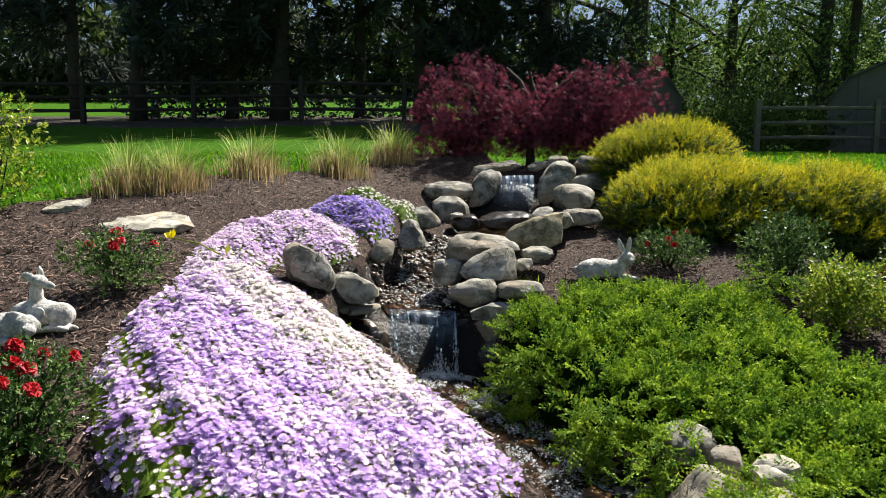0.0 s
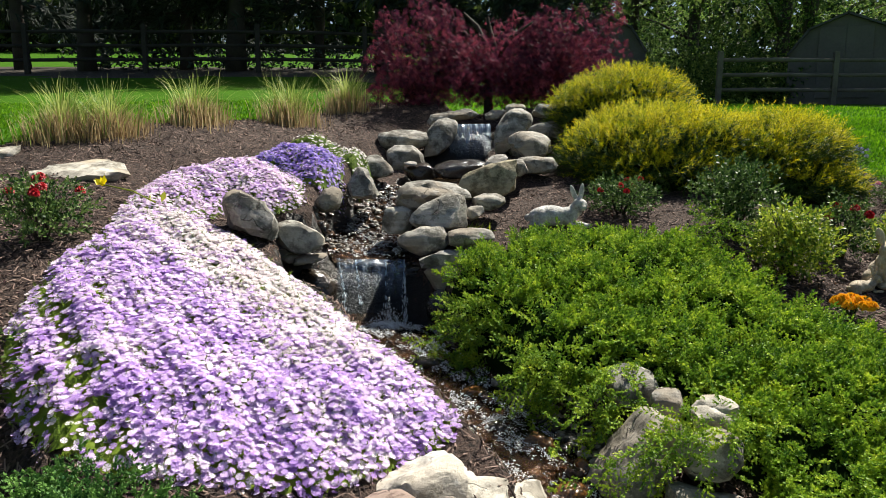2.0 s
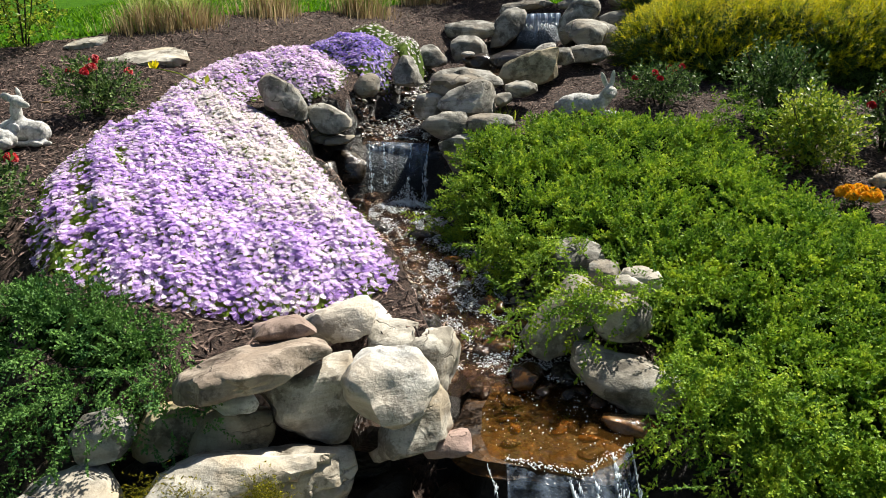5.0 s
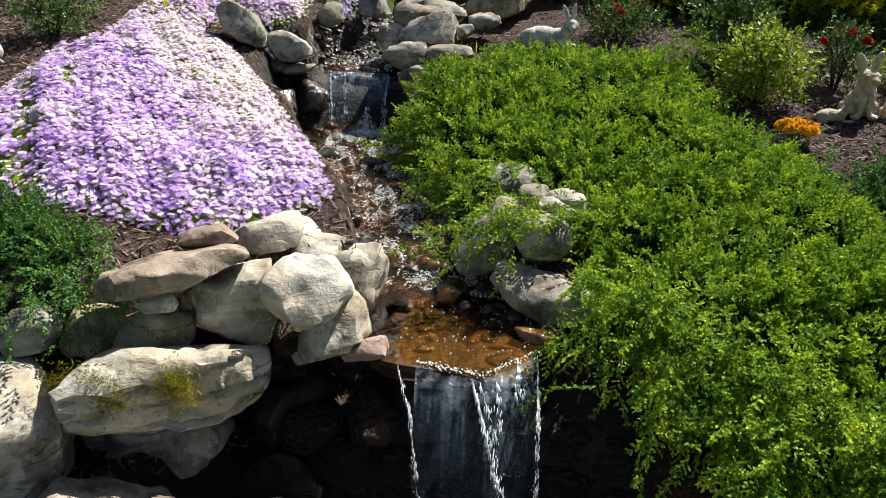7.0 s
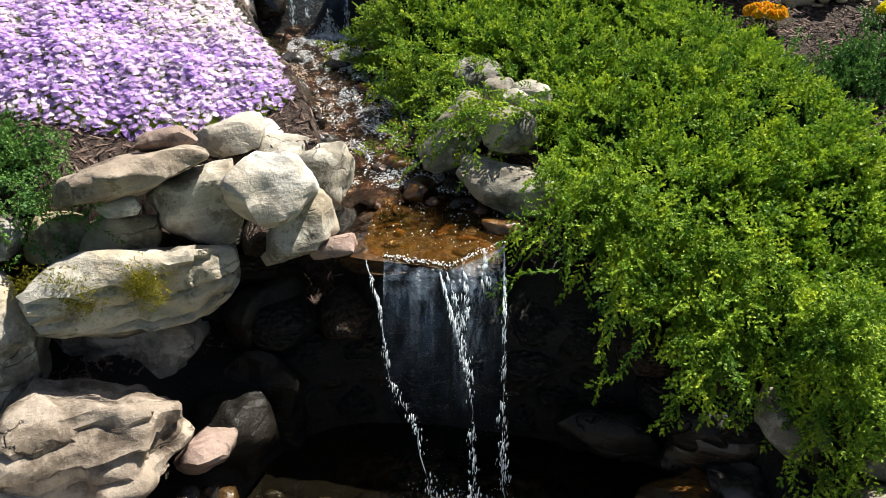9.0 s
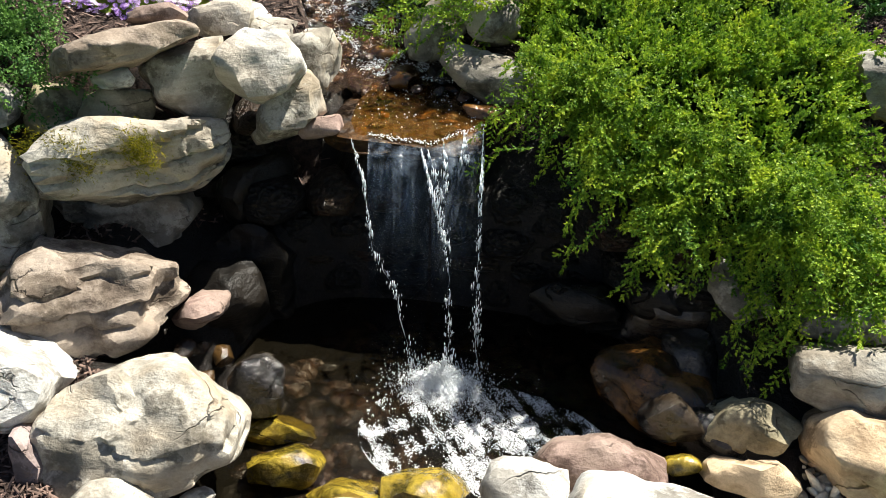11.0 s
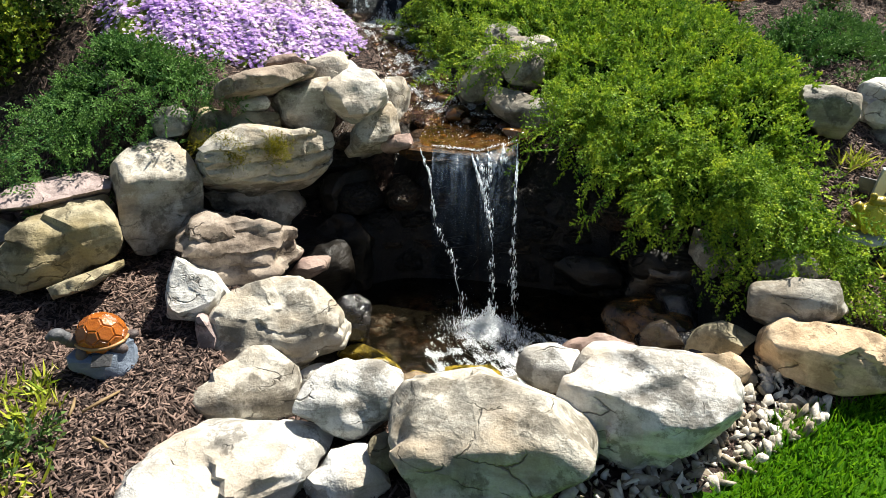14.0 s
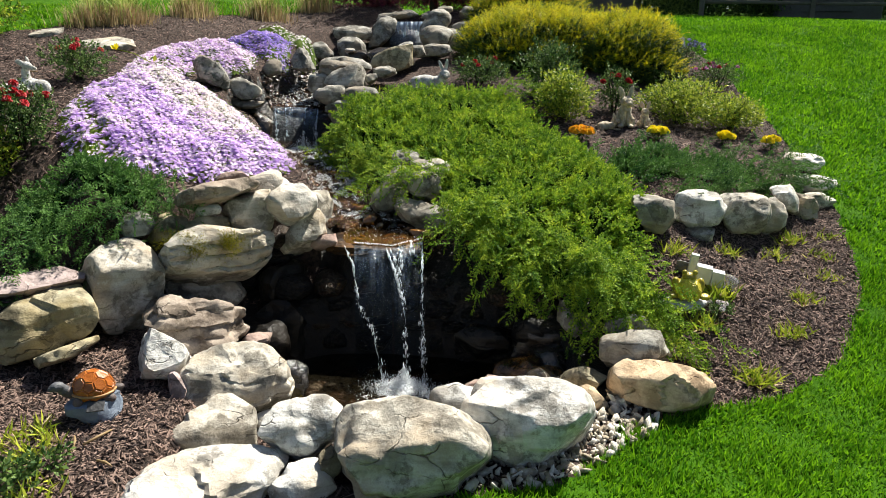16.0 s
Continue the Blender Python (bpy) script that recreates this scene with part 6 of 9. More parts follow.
stone("stream_rock", "wet dark rock beside the stream", M_WET, -0.06, 3.15, 0.656, ((-169, 45, 0.057), (106, 77, 0.055), (35, 43, 0.054), (23, 0, 0.052), (18, -19, 0.051), (-39, -74, 0.053), (-118, -67, 0.058), (-154, -5, 0.062), (-66, 11, 0.053), (-60, 70, 0.044), (-79, 37, 0.054), (114, -0, 0.058), (0, -90, 0.086)), 0.06, 0.06, 0.06, edge=26, rough=0.055, strata=0, level=4)
stone("stream_rock", "flat grey ledge stone beside the middle waterfall", M_BANK, -0.79, 3.85, 1.020, ((-148, -15, 0.100), (-161, 63, 0.061), (64, 81, 0.054), (29, 10, 0.098), (19, -54, 0.065), (-93, -82, 0.055), (-61, 8, 0.077), (-46, 69, 0.047), (-30, 34, 0.065), (119, -0, 0.089), (0, -90, 0.095)), 0.12, 0.09, 0.06, edge=26, rough=0.055, strata=0, level=4)
stone("stream_rock", "thin dark ledge stone beside the middle waterfall", M_BANK, -0.57, 3.80, 1.019, ((-147, -39, 0.086), (-179, 77, 0.033), (115, 84, 0.026), (46, 73, 0.037), (21, -35, 0.084), (-36, -82, 0.027), (-80, -83, 0.026), (-63, 7, 0.079), (-57, 70, 0.045), (-50, 37, 0.071), (117, -0, 0.093), (0, -90, 0.043)), 0.12, 0.09, 0.03, edge=26, rough=0.055, strata=0, level=4)
stone("stream_rock", "grey ledge stone under the phlox", M_BANK, -0.67, 3.60, 0.938, ((-16, -78, 0.058), (-138, -55, 0.068), (-151, 3, 0.069), (-159, 51, 0.061), (105, 83, 0.058), (32, 28, 0.070), (26, -13, 0.075), (-61, 11, 0.063), (-75, 69, 0.049), (-55, 38, 0.063), (119, -0, 0.069), (0, -90, 0.099)), 0.08, 0.07, 0.07, edge=26, rough=0.055, strata=0, level=4)
stone("wall_stone", "dark olive block in the shade of the juniper", M_OLIVE, -0.02, 1.38, 0.568, ((-136, 5, 0.075), (-146, 27, 0.059), (110, 67, 0.063), (84, 59, 0.069), (35, -17, 0.078), (-64, -64, 0.073), (-46, 4, 0.072), (-36, 70, 0.091), (-67, 36, 0.088), (134, -0, 0.080), (0, -90, 0.125)), 0.10, 0.08, 0.08, edge=26, rough=0.055, strata=0, level=4)
stone("stream_rock", "small grey rock behind the stream bank", M_BANK, -0.47, 6.20, 1.562, ((-171, -26, 0.046), (-173, 76, 0.061), (8, 44, 0.038), (8, 7, 0.050), (-162, -82, 0.052), (-82, 15, 0.055), (-88, 62, 0.041), (-100, 37, 0.049), (98, -0, 0.061), (0, -90, 0.093)), 0.07, 0.06, 0.06, edge=26, rough=0.055, strata=0, level=4)
stone("stream_rock", "small white stone on the dark ledge", M_PALE, -0.14, 5.60, 1.488, ((-173, -25, 0.050), (-179, 71, 0.019), (22, 85, 0.017), (5, 10, 0.052), (-14, -84, 0.016), (-84, 15, 0.046), (-67, 61, 0.023), (-58, 35, 0.035), (96, -0, 0.056), (0, -90, 0.029)), 0.06, 0.06, 0.02, edge=26, rough=0.055, strata=0, level=3)
stone("stream_rock", "angular grey rock beside the top waterfall", M_BANK, 0.99, 6.60, 1.776, ((175, -60, 0.099), (-179, 76, 0.065), (178, 64, 0.075), (-8, 55, 0.109), (-7, -9, 0.194), (-2, -85, 0.079), (173, -74, 0.067), (-95, 20, 0.125), (-83, 61, 0.087), (-100, 38, 0.115), (85, 0, 0.144), (0, -90, 0.140)), 0.22, 0.14, 0.09, edge=26, rough=0.055, strata=0, level=4)
stone("stream_rock", "small grey block under the phlox", M_BANK, -0.64, 3.75, 1.028, ((-153, -47, 0.045), (-168, 24, 0.035), (65, 79, 0.041), (15, -0, 0.042), (-10, -68, 0.033), (-74, 6, 0.045), (-53, 69, 0.042), (-70, 38, 0.050), (106, -0, 0.050), (0, -90, 0.066)), 0.05, 0.05, 0.04, edge=26, rough=0.055, strata=0, level=3)
stone("boulder", "damp tan stone at the edge of the pond", M_TAN, 1.07, 0.66, -0.049, ((-154, -2, 0.076), (-178, 20, 0.071), (122, 44, 0.051), (90, 42, 0.053), (74, 39, 0.069), (-39, -37, 0.045), (-43, -38, 0.047), (-69, 15, 0.089), (-75, 62, 0.119), (-94, 35, 0.104), (111, -0, 0.078), (0, -90, 0.111)), 0.11, 0.08, 0.07, edge=26, rough=0.055, strata=0, level=4)
stone("boulder", "flat pinkish-tan stone at the pond edge", M_TAN, 2.00, 0.95, 0.011, ((-123, -47, 0.053), (146, 21, 0.079), (102, 47, 0.037), (30, 44, 0.076), (-32, -12, 0.090), (-97, -48, 0.033), (-108, 12, 0.098), (-112, 62, 0.118), (-116, 38, 0.118), (72, -0, 0.097), (0, -90, 0.081)), 0.13, 0.10, 0.05, edge=26, rough=0.055, strata=0, level=4)
stone("cobble", "small mossy cobble at the pond edge", M_GOLD, 1.84, 0.95, 0.012, ((-147, -38, 0.039), (133, 34, 0.024), (112, 44, 0.019), (13, 28, 0.048), (-50, -34, 0.024), (-82, -46, 0.021), (-102, 12, 0.044), (-115, 61, 0.053), (-79, 36, 0.050), (78, -0, 0.043), (0, -90, 0.038)), 0.06, 0.04, 0.03, edge=26, rough=0.055, strata=0, level=3, category="cobble", group="wet algae cobbles")
stone("boulder", "low grey stone under the egg-shaped stone", M_GREY, 1.39, 0.64, -0.014, ((-147, -18, 0.085), (155, 28, 0.079), (116, 41, 0.064), (19, 11, 0.025), (-93, -41, 0.012), (-35, -26, 0.096), (-91, -39, 0.047), (-83, 12, 0.096), (-94, 62, 0.147), (-116, 33, 0.121), (97, -0, 0.084), (0, -90, 0.107)), 0.12, 0.08, 0.07, edge=26, rough=0.055, strata=0, level=4)
stone("boulder", "small white stone beside the tan boulder", M_PALE, 2.12, 1.12, -0.005, ((-172, -31, 0.027), (141, 24, 0.020), (89, 52, 0.020), (-10, 14, 0.028), (-63, -41, 0.021), (-110, 12, 0.026), (-105, 62, 0.028), (-111, 38, 0.029), (70, -0, 0.026), (0, -90, 0.040)), 0.04, 0.03, 0.03, edge=26, rough=0.055, strata=0, level=3)

for x, y, z, w, d, h, r in ((0.545, 1.94, 0.555, 0.16, 0.24, 0.24, -14), (0.44, 1.90, 0.615, 0.20, 0.18, 0.20, 35)):
    boulder("bank_stone", "cream block set in the stream bank beside the phlox", M_CREAM, x, y, z, w, d, h, rz=r, boxy=4.0, cuts=6)

OCTA = (np.array([(1, 0, 0), (-1, 0, 0), (0, 1, 0), (0, -1, 0), (0, 0, 1), (0, 0, -1)], float), [(0, 2, 4), (2, 1, 4), (1, 3, 4), (3, 0, 4), (2, 0, 5), (1, 2, 5), (3, 1, 5), (0, 3, 5)])

# stones of the wall behind the lowest fall, its shade put into their colour
wall = empty("pond_wall", (1.2, 1.72, -0.2), "wet dry-stone wall behind the lowest waterfall, coloured near-black for shade", "stone wall")
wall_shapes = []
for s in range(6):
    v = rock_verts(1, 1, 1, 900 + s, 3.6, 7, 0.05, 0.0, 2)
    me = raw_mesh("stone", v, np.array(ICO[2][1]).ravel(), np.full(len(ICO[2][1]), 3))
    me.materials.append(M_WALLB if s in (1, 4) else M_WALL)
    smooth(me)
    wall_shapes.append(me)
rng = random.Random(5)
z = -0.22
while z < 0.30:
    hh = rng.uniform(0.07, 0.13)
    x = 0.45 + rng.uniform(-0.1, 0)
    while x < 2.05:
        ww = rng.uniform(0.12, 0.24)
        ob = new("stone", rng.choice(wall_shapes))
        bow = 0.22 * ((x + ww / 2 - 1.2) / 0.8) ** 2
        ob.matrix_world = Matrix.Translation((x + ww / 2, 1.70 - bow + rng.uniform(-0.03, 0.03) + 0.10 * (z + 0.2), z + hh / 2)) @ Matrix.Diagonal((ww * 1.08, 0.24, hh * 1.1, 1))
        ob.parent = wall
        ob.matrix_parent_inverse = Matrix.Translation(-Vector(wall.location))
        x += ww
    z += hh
# backing stones added behind the retaining wall beside the pond, near-black for shaded gaps
for z in np.arange(0.02, 0.46, 0.10):
    x = -0.32
    while x < 0.46:
        ww = rng.uniform(0.12, 0.22)
        ob = new("stone", rng.choice(wall_shapes))
        ob.matrix_world = Matrix.Translation((x + ww / 2, float(wall_y(x + ww / 2)) + 0.0 + rng.uniform(-0.02, 0.02), z + 0.05)) @ Matrix.Diagonal((ww * 1.1, 0.22, 0.115, 1))
        ob.parent = wall
        ob.matrix_parent_inverse = Matrix.Translation(-Vector(wall.location))
        x += ww
lip = boulder("lip_stone", "flat rusty stone that carries the lowest waterfall", M_LIP, 0.925, 1.85, 0.425, 0.50, 0.46, 0.055, boxy=7, cuts=1, rough=0.02)
boulder("lip_stone", "small reddish stone beside the pool", M_RUST, 1.19, 1.87, 0.485, 0.16, 0.10, 0.05, boxy=4)
boulder("lip_stone", "flat dark stone that carries the middle waterfall", M_WET, -0.19, 4.04, 0.925, 0.56, 0.24, 0.10, boxy=5, cuts=5, rough=0.03)
boulder("lip_stone", "flat dark stone that carries the top waterfall", M_WET, 0.30, 6.66, 1.70, 0.50, 0.24, 0.14, boxy=5, cuts=5, rough=0.03)


def sheet(a, b, base, throw, top_out, name, label, sag=0.0, cols=36, rows=20, seed=1, water=None):
    """A curtain of water from the lip a-b down to the height base, thrown forward on its way."""
    rng_ = np.random.RandomState(seed)
    ph = rng_.uniform(0, 6, 6)
    a, b = Vector(a), Vector(b)
    out = Vector((0.22, -1.0, 0))
    vs, fs = [], []
    for i in range(rows + 1):
        t = i / rows
        for j in range(cols + 1):
            s = j / cols
            p = a.lerp(b, s)
            drop = (p.z - base) * t
            f = top_out + throw * math.sqrt(t) + sag * math.sin(math.pi * s)
            f += 0.006 * math.sin(11 * s + ph[0] + t) + 0.004 * math.sin(23 * s + ph[1] + 2 * t) + 0.002 * math.sin(61 * s + ph[2])
            narrow = 1 - 0.10 * t
            mid = (a + b) / 2
            pos = mid + (p - mid) * narrow + out * f
            vs.append((pos.x, pos.y, p.z - drop))
    for i in range(rows):
        for j in range(cols):
            k = i * (cols + 1) + j
            fs.append((k, k + 1, k + cols + 2, k + cols + 1))
    me = bpy.data.meshes.new(name)
    me.from_pydata(vs, [], fs)
    smooth(me)
    ob = link(name, me, water or M_SHEET)
    ob.visible_shadow = False
    return ob


def strand(points, n, size, seed):
    """Places and sizes of drops along one falling strand, in clumps."""
    r = np.random.RandomState(seed)
    pts = np.array(points, float)
    seg = np.r_[0, np.cumsum(np.linalg.norm(np.diff(pts, axis=0), axis=1))]
    n = n * 3
    t = np.clip(r.choice(r.rand(max(n // 9, 4)), n) + r.randn(n) * 0.016, 0, 1)
    k = np.stack([np.interp(t * seg[-1], seg, pts[:, i]) for i in range(3)], 1)
    k += r.randn(n, 3) * [0.0055, 0.0055, 0.0] * (0.25 + 1.5 * t)[:, None]
    return k, r.uniform(0.25, 0.9, n) ** 1.5 * size


def thread(points, radius, root, seed):
    """A thin twisting thread of water."""
    r = np.random.RandomState(seed)
    pts = np.array(points, float)
    seg = np.r_[0, np.cumsum(np.linalg.norm(np.diff(pts, axis=0), axis=1))]
    m = 40
    t = np.linspace(0, seg[-1], m)
    k = np.stack([np.interp(t, seg, pts[:, i]) for i in range(3)], 1)
    k[:, 0] += np.convolve(r.randn(m) * 0.010, np.ones(4) / 4, "same") * np.linspace(0.2, 1, m)
    return part("water_thread", tube([tuple(q) for q in k], list(radius * 0.30 * r.uniform(0.05, 1.5, m) ** 1.5), 6), M_THREAD, root)


def fall(name, label, lip_a, lip_mid, lip_b, base, throw, strands, foam, seed, water=None):
    root = empty(name, ((lip_a[0] + lip_b[0]) / 2, lip_a[1] - throw, base), label, "waterfall")
    for i, (p, q_) in enumerate(((lip_a, lip_mid), (lip_mid, lip_b))):
        s = sheet(p, q_, base, throw, 0.005, "water_sheet", "", 0.01, seed=seed + i, water=water)
        s.parent, s.matrix_parent_inverse = root, Matrix.Translation(-Vector(root.location))
    ks, ss = [], []
    for i, st in enumerate(strands):
        k, s_ = strand(st[0], st[1], st[2], seed * 10 + i)
        if st[3]:
            thread(st[0], st[3], root, seed * 10 + i)
        ks.append(k)
        ss.append(s_)
    k, s_ = np.vstack(ks), np.concatenate(ss)
    sizes = np.stack([s_ * 0.7, s_ * 0.7, s_ * np.random.uniform(1.5, 6.0, len(s_))], 1)
    d = scatter("spray", OCTA, k, np.tile([0, 0, 1.0], (len(k), 1)), sizes, M_DROP, root, "white falling water drops")
    d["kind"] = "stuff"
    fx, fy, frx, fry, nf, fs_ = foam
    r = np.random.RandomState(seed)
    a, rr = r.rand(nf) * 2 * np.pi, np.abs(r.randn(nf)) * 0.5
    lift = 0.8 * frx * np.exp(-rr * 3.0) * r.rand(nf) ** 3
    pl = np.stack([fx + frx * rr * np.cos(a), fy + fry * rr * np.sin(a), base + lift], 1)
    o = scatter("foam", OCTA, pl, r.randn(nf, 3) * 0.3 + [0, 0, 1], (r.uniform(0.2, 1.0, nf) ** 2 * fs_)[:, None] * [0.8, 0.8, 1.6], M_FOAM, root, "white splashing drops")
    o["kind"] = "stuff"
    # churned white water: a low uneven mound, thinning out at its rim
    rings, sides = 26, 72
    vs, fs = [(fx, fy, base + 0.14 * frx)], []
    for i in range(1, rings + 1):
        q = i / rings
        for j in range(sides):
            t = 2 * math.pi * j / sides
            x, y = fx + frx * 1.15 * q * math.cos(t), fy + fry * 1.25 * q * math.sin(t)
            bump = 0.030 * float(wavy(np.array(x), np.array(y), 60.0, seed)) + 0.022 * float(wavy(np.array(x), np.array(y), 140.0, seed + 2))
            vs.append((x, y, base + 0.003 + frx * (0.14 * (1 - q) ** 1.4 + 1.6 * bump * (1 - q))))
    fs += [(0, 1 + j, 1 + (j + 1) % sides) for j in range(sides)]
    fs += [(1 + i * sides + j, 1 + (i + 1) * sides + j, 1 + (i + 1) * sides + (j + 1) % sides, 1 + i * sides + (j + 1) % sides) for i in range(rings - 1) for j in range(sides)]
    me = bpy.data.meshes.new("white_water")
    me.from_pydata(vs, [], fs)
    smooth(me)
    link("white_water", me, M_CHURN, root, "churned blue-white water")
    return root


fall("waterfall", "lowest waterfall, a thin sheet with white strands falling into the pond", (0.87, 1.60, 0.475), (1.07, 1.585, 0.475), (1.20, 1.77, 0.475), -0.115, 0.30,
     [([(0.82, 1.58, 0.475), (0.90, 1.44, 0.42), (0.95, 1.35, 0.24), (1.03, 1.31, 0.13), (1.06, 1.28, 0.03), (1.10, 1.25, -0.10)], 80, 0.0042, 0.0030),
      ([(1.04, 1.57, 0.475), (1.108, 1.43, 0.41), (1.164, 1.375, 0.27), (1.183, 1.33, 0.16), (1.206, 1.26, -0.10)], 110, 0.0046, 0.0036),
      ([(1.06, 1.57, 0.475), (1.12, 1.45, 0.43), (1.157, 1.38, 0.30)], 40, 0.0040, 0.0026),
      ([(1.10, 1.62, 0.475), (1.15, 1.44, 0.41)], 30, 0.0045, 0.0026), ([(1.15, 1.69, 0.475), (1.184, 1.52, 0.47)], 30, 0.0050, 0.0022),
      ([(1.20, 1.75, 0.475), (1.245, 1.47, 0.40), (1.264, 1.35, 0.19), (1.287, 1.27, -0.10)], 110, 0.0042, 0.0028)],
     (1.20, 1.20, 0.17, 0.11, 9000, 0.0034), 3)
fall("waterfall", "middle waterfall, a short bluish sheet between stacked rocks", (-0.385, 3.925, 1.0), (-0.19, 3.92, 1.0), (0.0, 3.93, 1.0), 0.675, 0.16,
     [([(-0.37, 3.92, 0.99), (-0.32, 3.80, 0.85), (-0.30, 3.74, 0.68)], 60, 0.0040, 0.0028), ([(-0.27, 3.90, 0.99), (-0.20, 3.73, 0.68)], 40, 0.0040, 0.0),
      ([(-0.10, 3.90, 0.99), (-0.08, 3.74, 0.68)], 50, 0.0042, 0.0), ([(0.0, 3.92, 0.99), (0.02, 3.78, 0.85), (0.03, 3.74, 0.68)], 100, 0.0044, 0.0036)],
     (-0.05, 3.66, 0.22, 0.07, 3500, 0.0040), 4, M_SHEETMID)
fall("waterfall", "top waterfall, a small blue-grey sheet between tall rocks", (0.10, 6.52, 1.82), (0.30, 6.50, 1.825), (0.49, 6.52, 1.83), 1.36, 0.12,
     [([(0.12, 6.52, 1.80), (0.15, 6.42, 1.36)], 40, 0.0040, 0.0), ([(0.30, 6.51, 1.80), (0.31, 6.41, 1.36)], 30, 0.0040, 0.0), ([(0.47, 6.52, 1.80), (0.45, 6.42, 1.36)], 50, 0.0042, 0.003)],
     (0.28, 6.38, 0.20, 0.06, 900, 0.004), 5, M_SHEETTOP)

# white flecks added where the stream runs over its stones, in place of sun glints
def flecks(y0, y1, half, n, size, label):
    ys = np.random.uniform(y0, y1, n * 3)
    off = np.random.uniform(-half, half, n * 3)
    busy = wavy(stream_x(ys) + off, ys, 16.0, 5.0) + 0.8 * wavy(stream_x(ys) + off, ys * 0.5, 44.0, 2.0) + np.random.randn(n * 3) * 0.35
    pick = np.argsort(-busy)[:n]
    ys, off = ys[pick], off[pick]
    s = np.random.uniform(0.3, 1.0, n)[:, None] * size * np.stack([np.random.uniform(0.8, 3.0, n), np.random.uniform(0.6, 1.2, n), np.random.uniform(0.3, 0.6, n)], 1)
    d = np.random.randn(n, 3) * 0.35 + [0, 0, 1]
    tagged(scatter("white_flecks", OCTA, np.c_[stream_x(ys) + off, ys, stream_z(ys) + 0.016 + np.random.rand(n) * 0.008], d, s, M_FOAM, spin=np.random.randn(n) * 0.7), label, "foam", kind="stuff")


flecks(2.04, 3.66, 0.25, 9000, 0.0037, "white flecks standing in for sun glints on the lower stream")
flecks(3.95, 5.3, 0.20, 1800, 0.0046, "white flecks standing in for sun glints on the upper stream")
# white specks added on the amber pool as its glints
g = np.random.rand(260, 2) * [0.42, 0.36] + [0.76, 1.66]
g = g[(g[:, 1] > 1.60 + 0.10 * np.abs(g[:, 0] - 1.0)) & (g[:, 0] < 1.19)]
tagged(scatter("white_flecks", OCTA, np.c_[g, np.full(len(g), 0.488)], np.tile([0, 0, 1.0], (len(g), 1)), np.random.rand(len(g)) ** 3 * 0.0038 + 0.0006, M_FOAM), "small white specks standing in for glints on the amber pool", "foam", kind="stuff")
rim = np.linspace(0, 1, 260)
rx, ry = np.interp(rim, [0, 0.6, 1], [0.87, 1.07, 1.20]), np.interp(rim, [0, 0.6, 1], [1.60, 1.585, 1.77])
tagged(scatter("white_flecks", OCTA, np.c_[rx + np.random.randn(260) * 0.006, ry + np.random.randn(260) * 0.008, 0.486 + np.random.rand(260) * 0.004], np.tile([0, 0, 1.0], (260, 1)), np.random.rand(260) * 0.0030 + 0.0008, M_FOAM), "white beads along the waterfall lip", "foam", kind="stuff")

# pebbles of the stream bed
n = 1900
ys = np.random.uniform(1.98, 5.4, n)
ys = ys[(ys < 3.72) | (ys > 3.98)]
off = np.random.uniform(-0.30, 0.28, len(ys))
px = stream_x(ys) + off
pz = np.maximum(ground_z(px, ys) + 0.004, stream_z(ys) + np.where(np.random.rand(len(ys)) < 0.12, 0.004, np.random.uniform(-0.045, -0.022, len(ys))))
tagged(scatter("stream_pebbles", ICO[2], np.c_[px, ys, pz], np.random.randn(len(ys), 3) * 0.2 + [0, 0, 1],
               np.random.uniform(0.014, 0.042, len(ys)) [:, None] * np.random.uniform(0.6, 1.2, (len(ys), 3)) * [1.2, 1.0, 0.6], M_PEB), "wet brown pebbles in the stream bed", "pebbles", kind="stuff")
n = 700
a, rr = np.random.rand(n) * 2 * np.pi, np.sqrt(np.random.rand(n))
px, py = 1.25 + 0.70 * rr * np.cos(a), 1.08 + 0.50 * rr * np.sin(a)
tagged(scatter("pond_pebbles", ICO[2], np.c_[px, py, ground_z(px, py) + 0.01], np.random.randn(n, 3) * 0.2 + [0, 0, 1],
               np.random.uniform(0.015, 0.045, n)[:, None] * np.random.uniform(0.7, 1.2, (n, 3)) * [1.2, 1.0, 0.6], M_PEB), "wet brown pebbles on the pond floor", "pebbles", kind="stuff")
# pale gravel by the lawn
poly = [(1.45, 0.28), (1.80, 0.30), (2.05, 0.50), (2.32, 0.80), (2.30, 1.05), (2.15, 1.05), (2.05, 0.85), (1.75, 0.70)]
g = rand_in(poly, 620)
grit = bmesh.new()
rng_g = random.Random(12)
for i in range(13):
    q_ = Vector((rng_g.uniform(-1, 1), rng_g.uniform(-1, 1), rng_g.uniform(-0.7, 0.7)))
    grit.verts.new(q_.normalized() * rng_g.uniform(0.85, 1.1))
bmesh.ops.delete(grit, geom=bmesh.ops.convex_hull(grit, input=grit.verts[:])["geom_unused"], context="VERTS")
grit.verts.index_update()
GRIT = (np.array([v.co[:] for v in grit.verts]), [tuple(v.index for v in f.verts) for f in grit.faces])
grit.free()
tagged(scatter("white_gravel", GRIT, np.c_[g, ground_z(g[:, 0], g[:, 1]) + 0.012],
               np.random.randn(len(g), 3), (0.007 + 0.026 * np.random.rand(len(g)) ** 2)[:, None] * np.random.uniform(0.5, 1.3, (len(g), 3)) * [1.2, 1.0, 0.6], M_GRAV), "loose pale gravel between boulders and lawn", "gravel", kind="stuff")
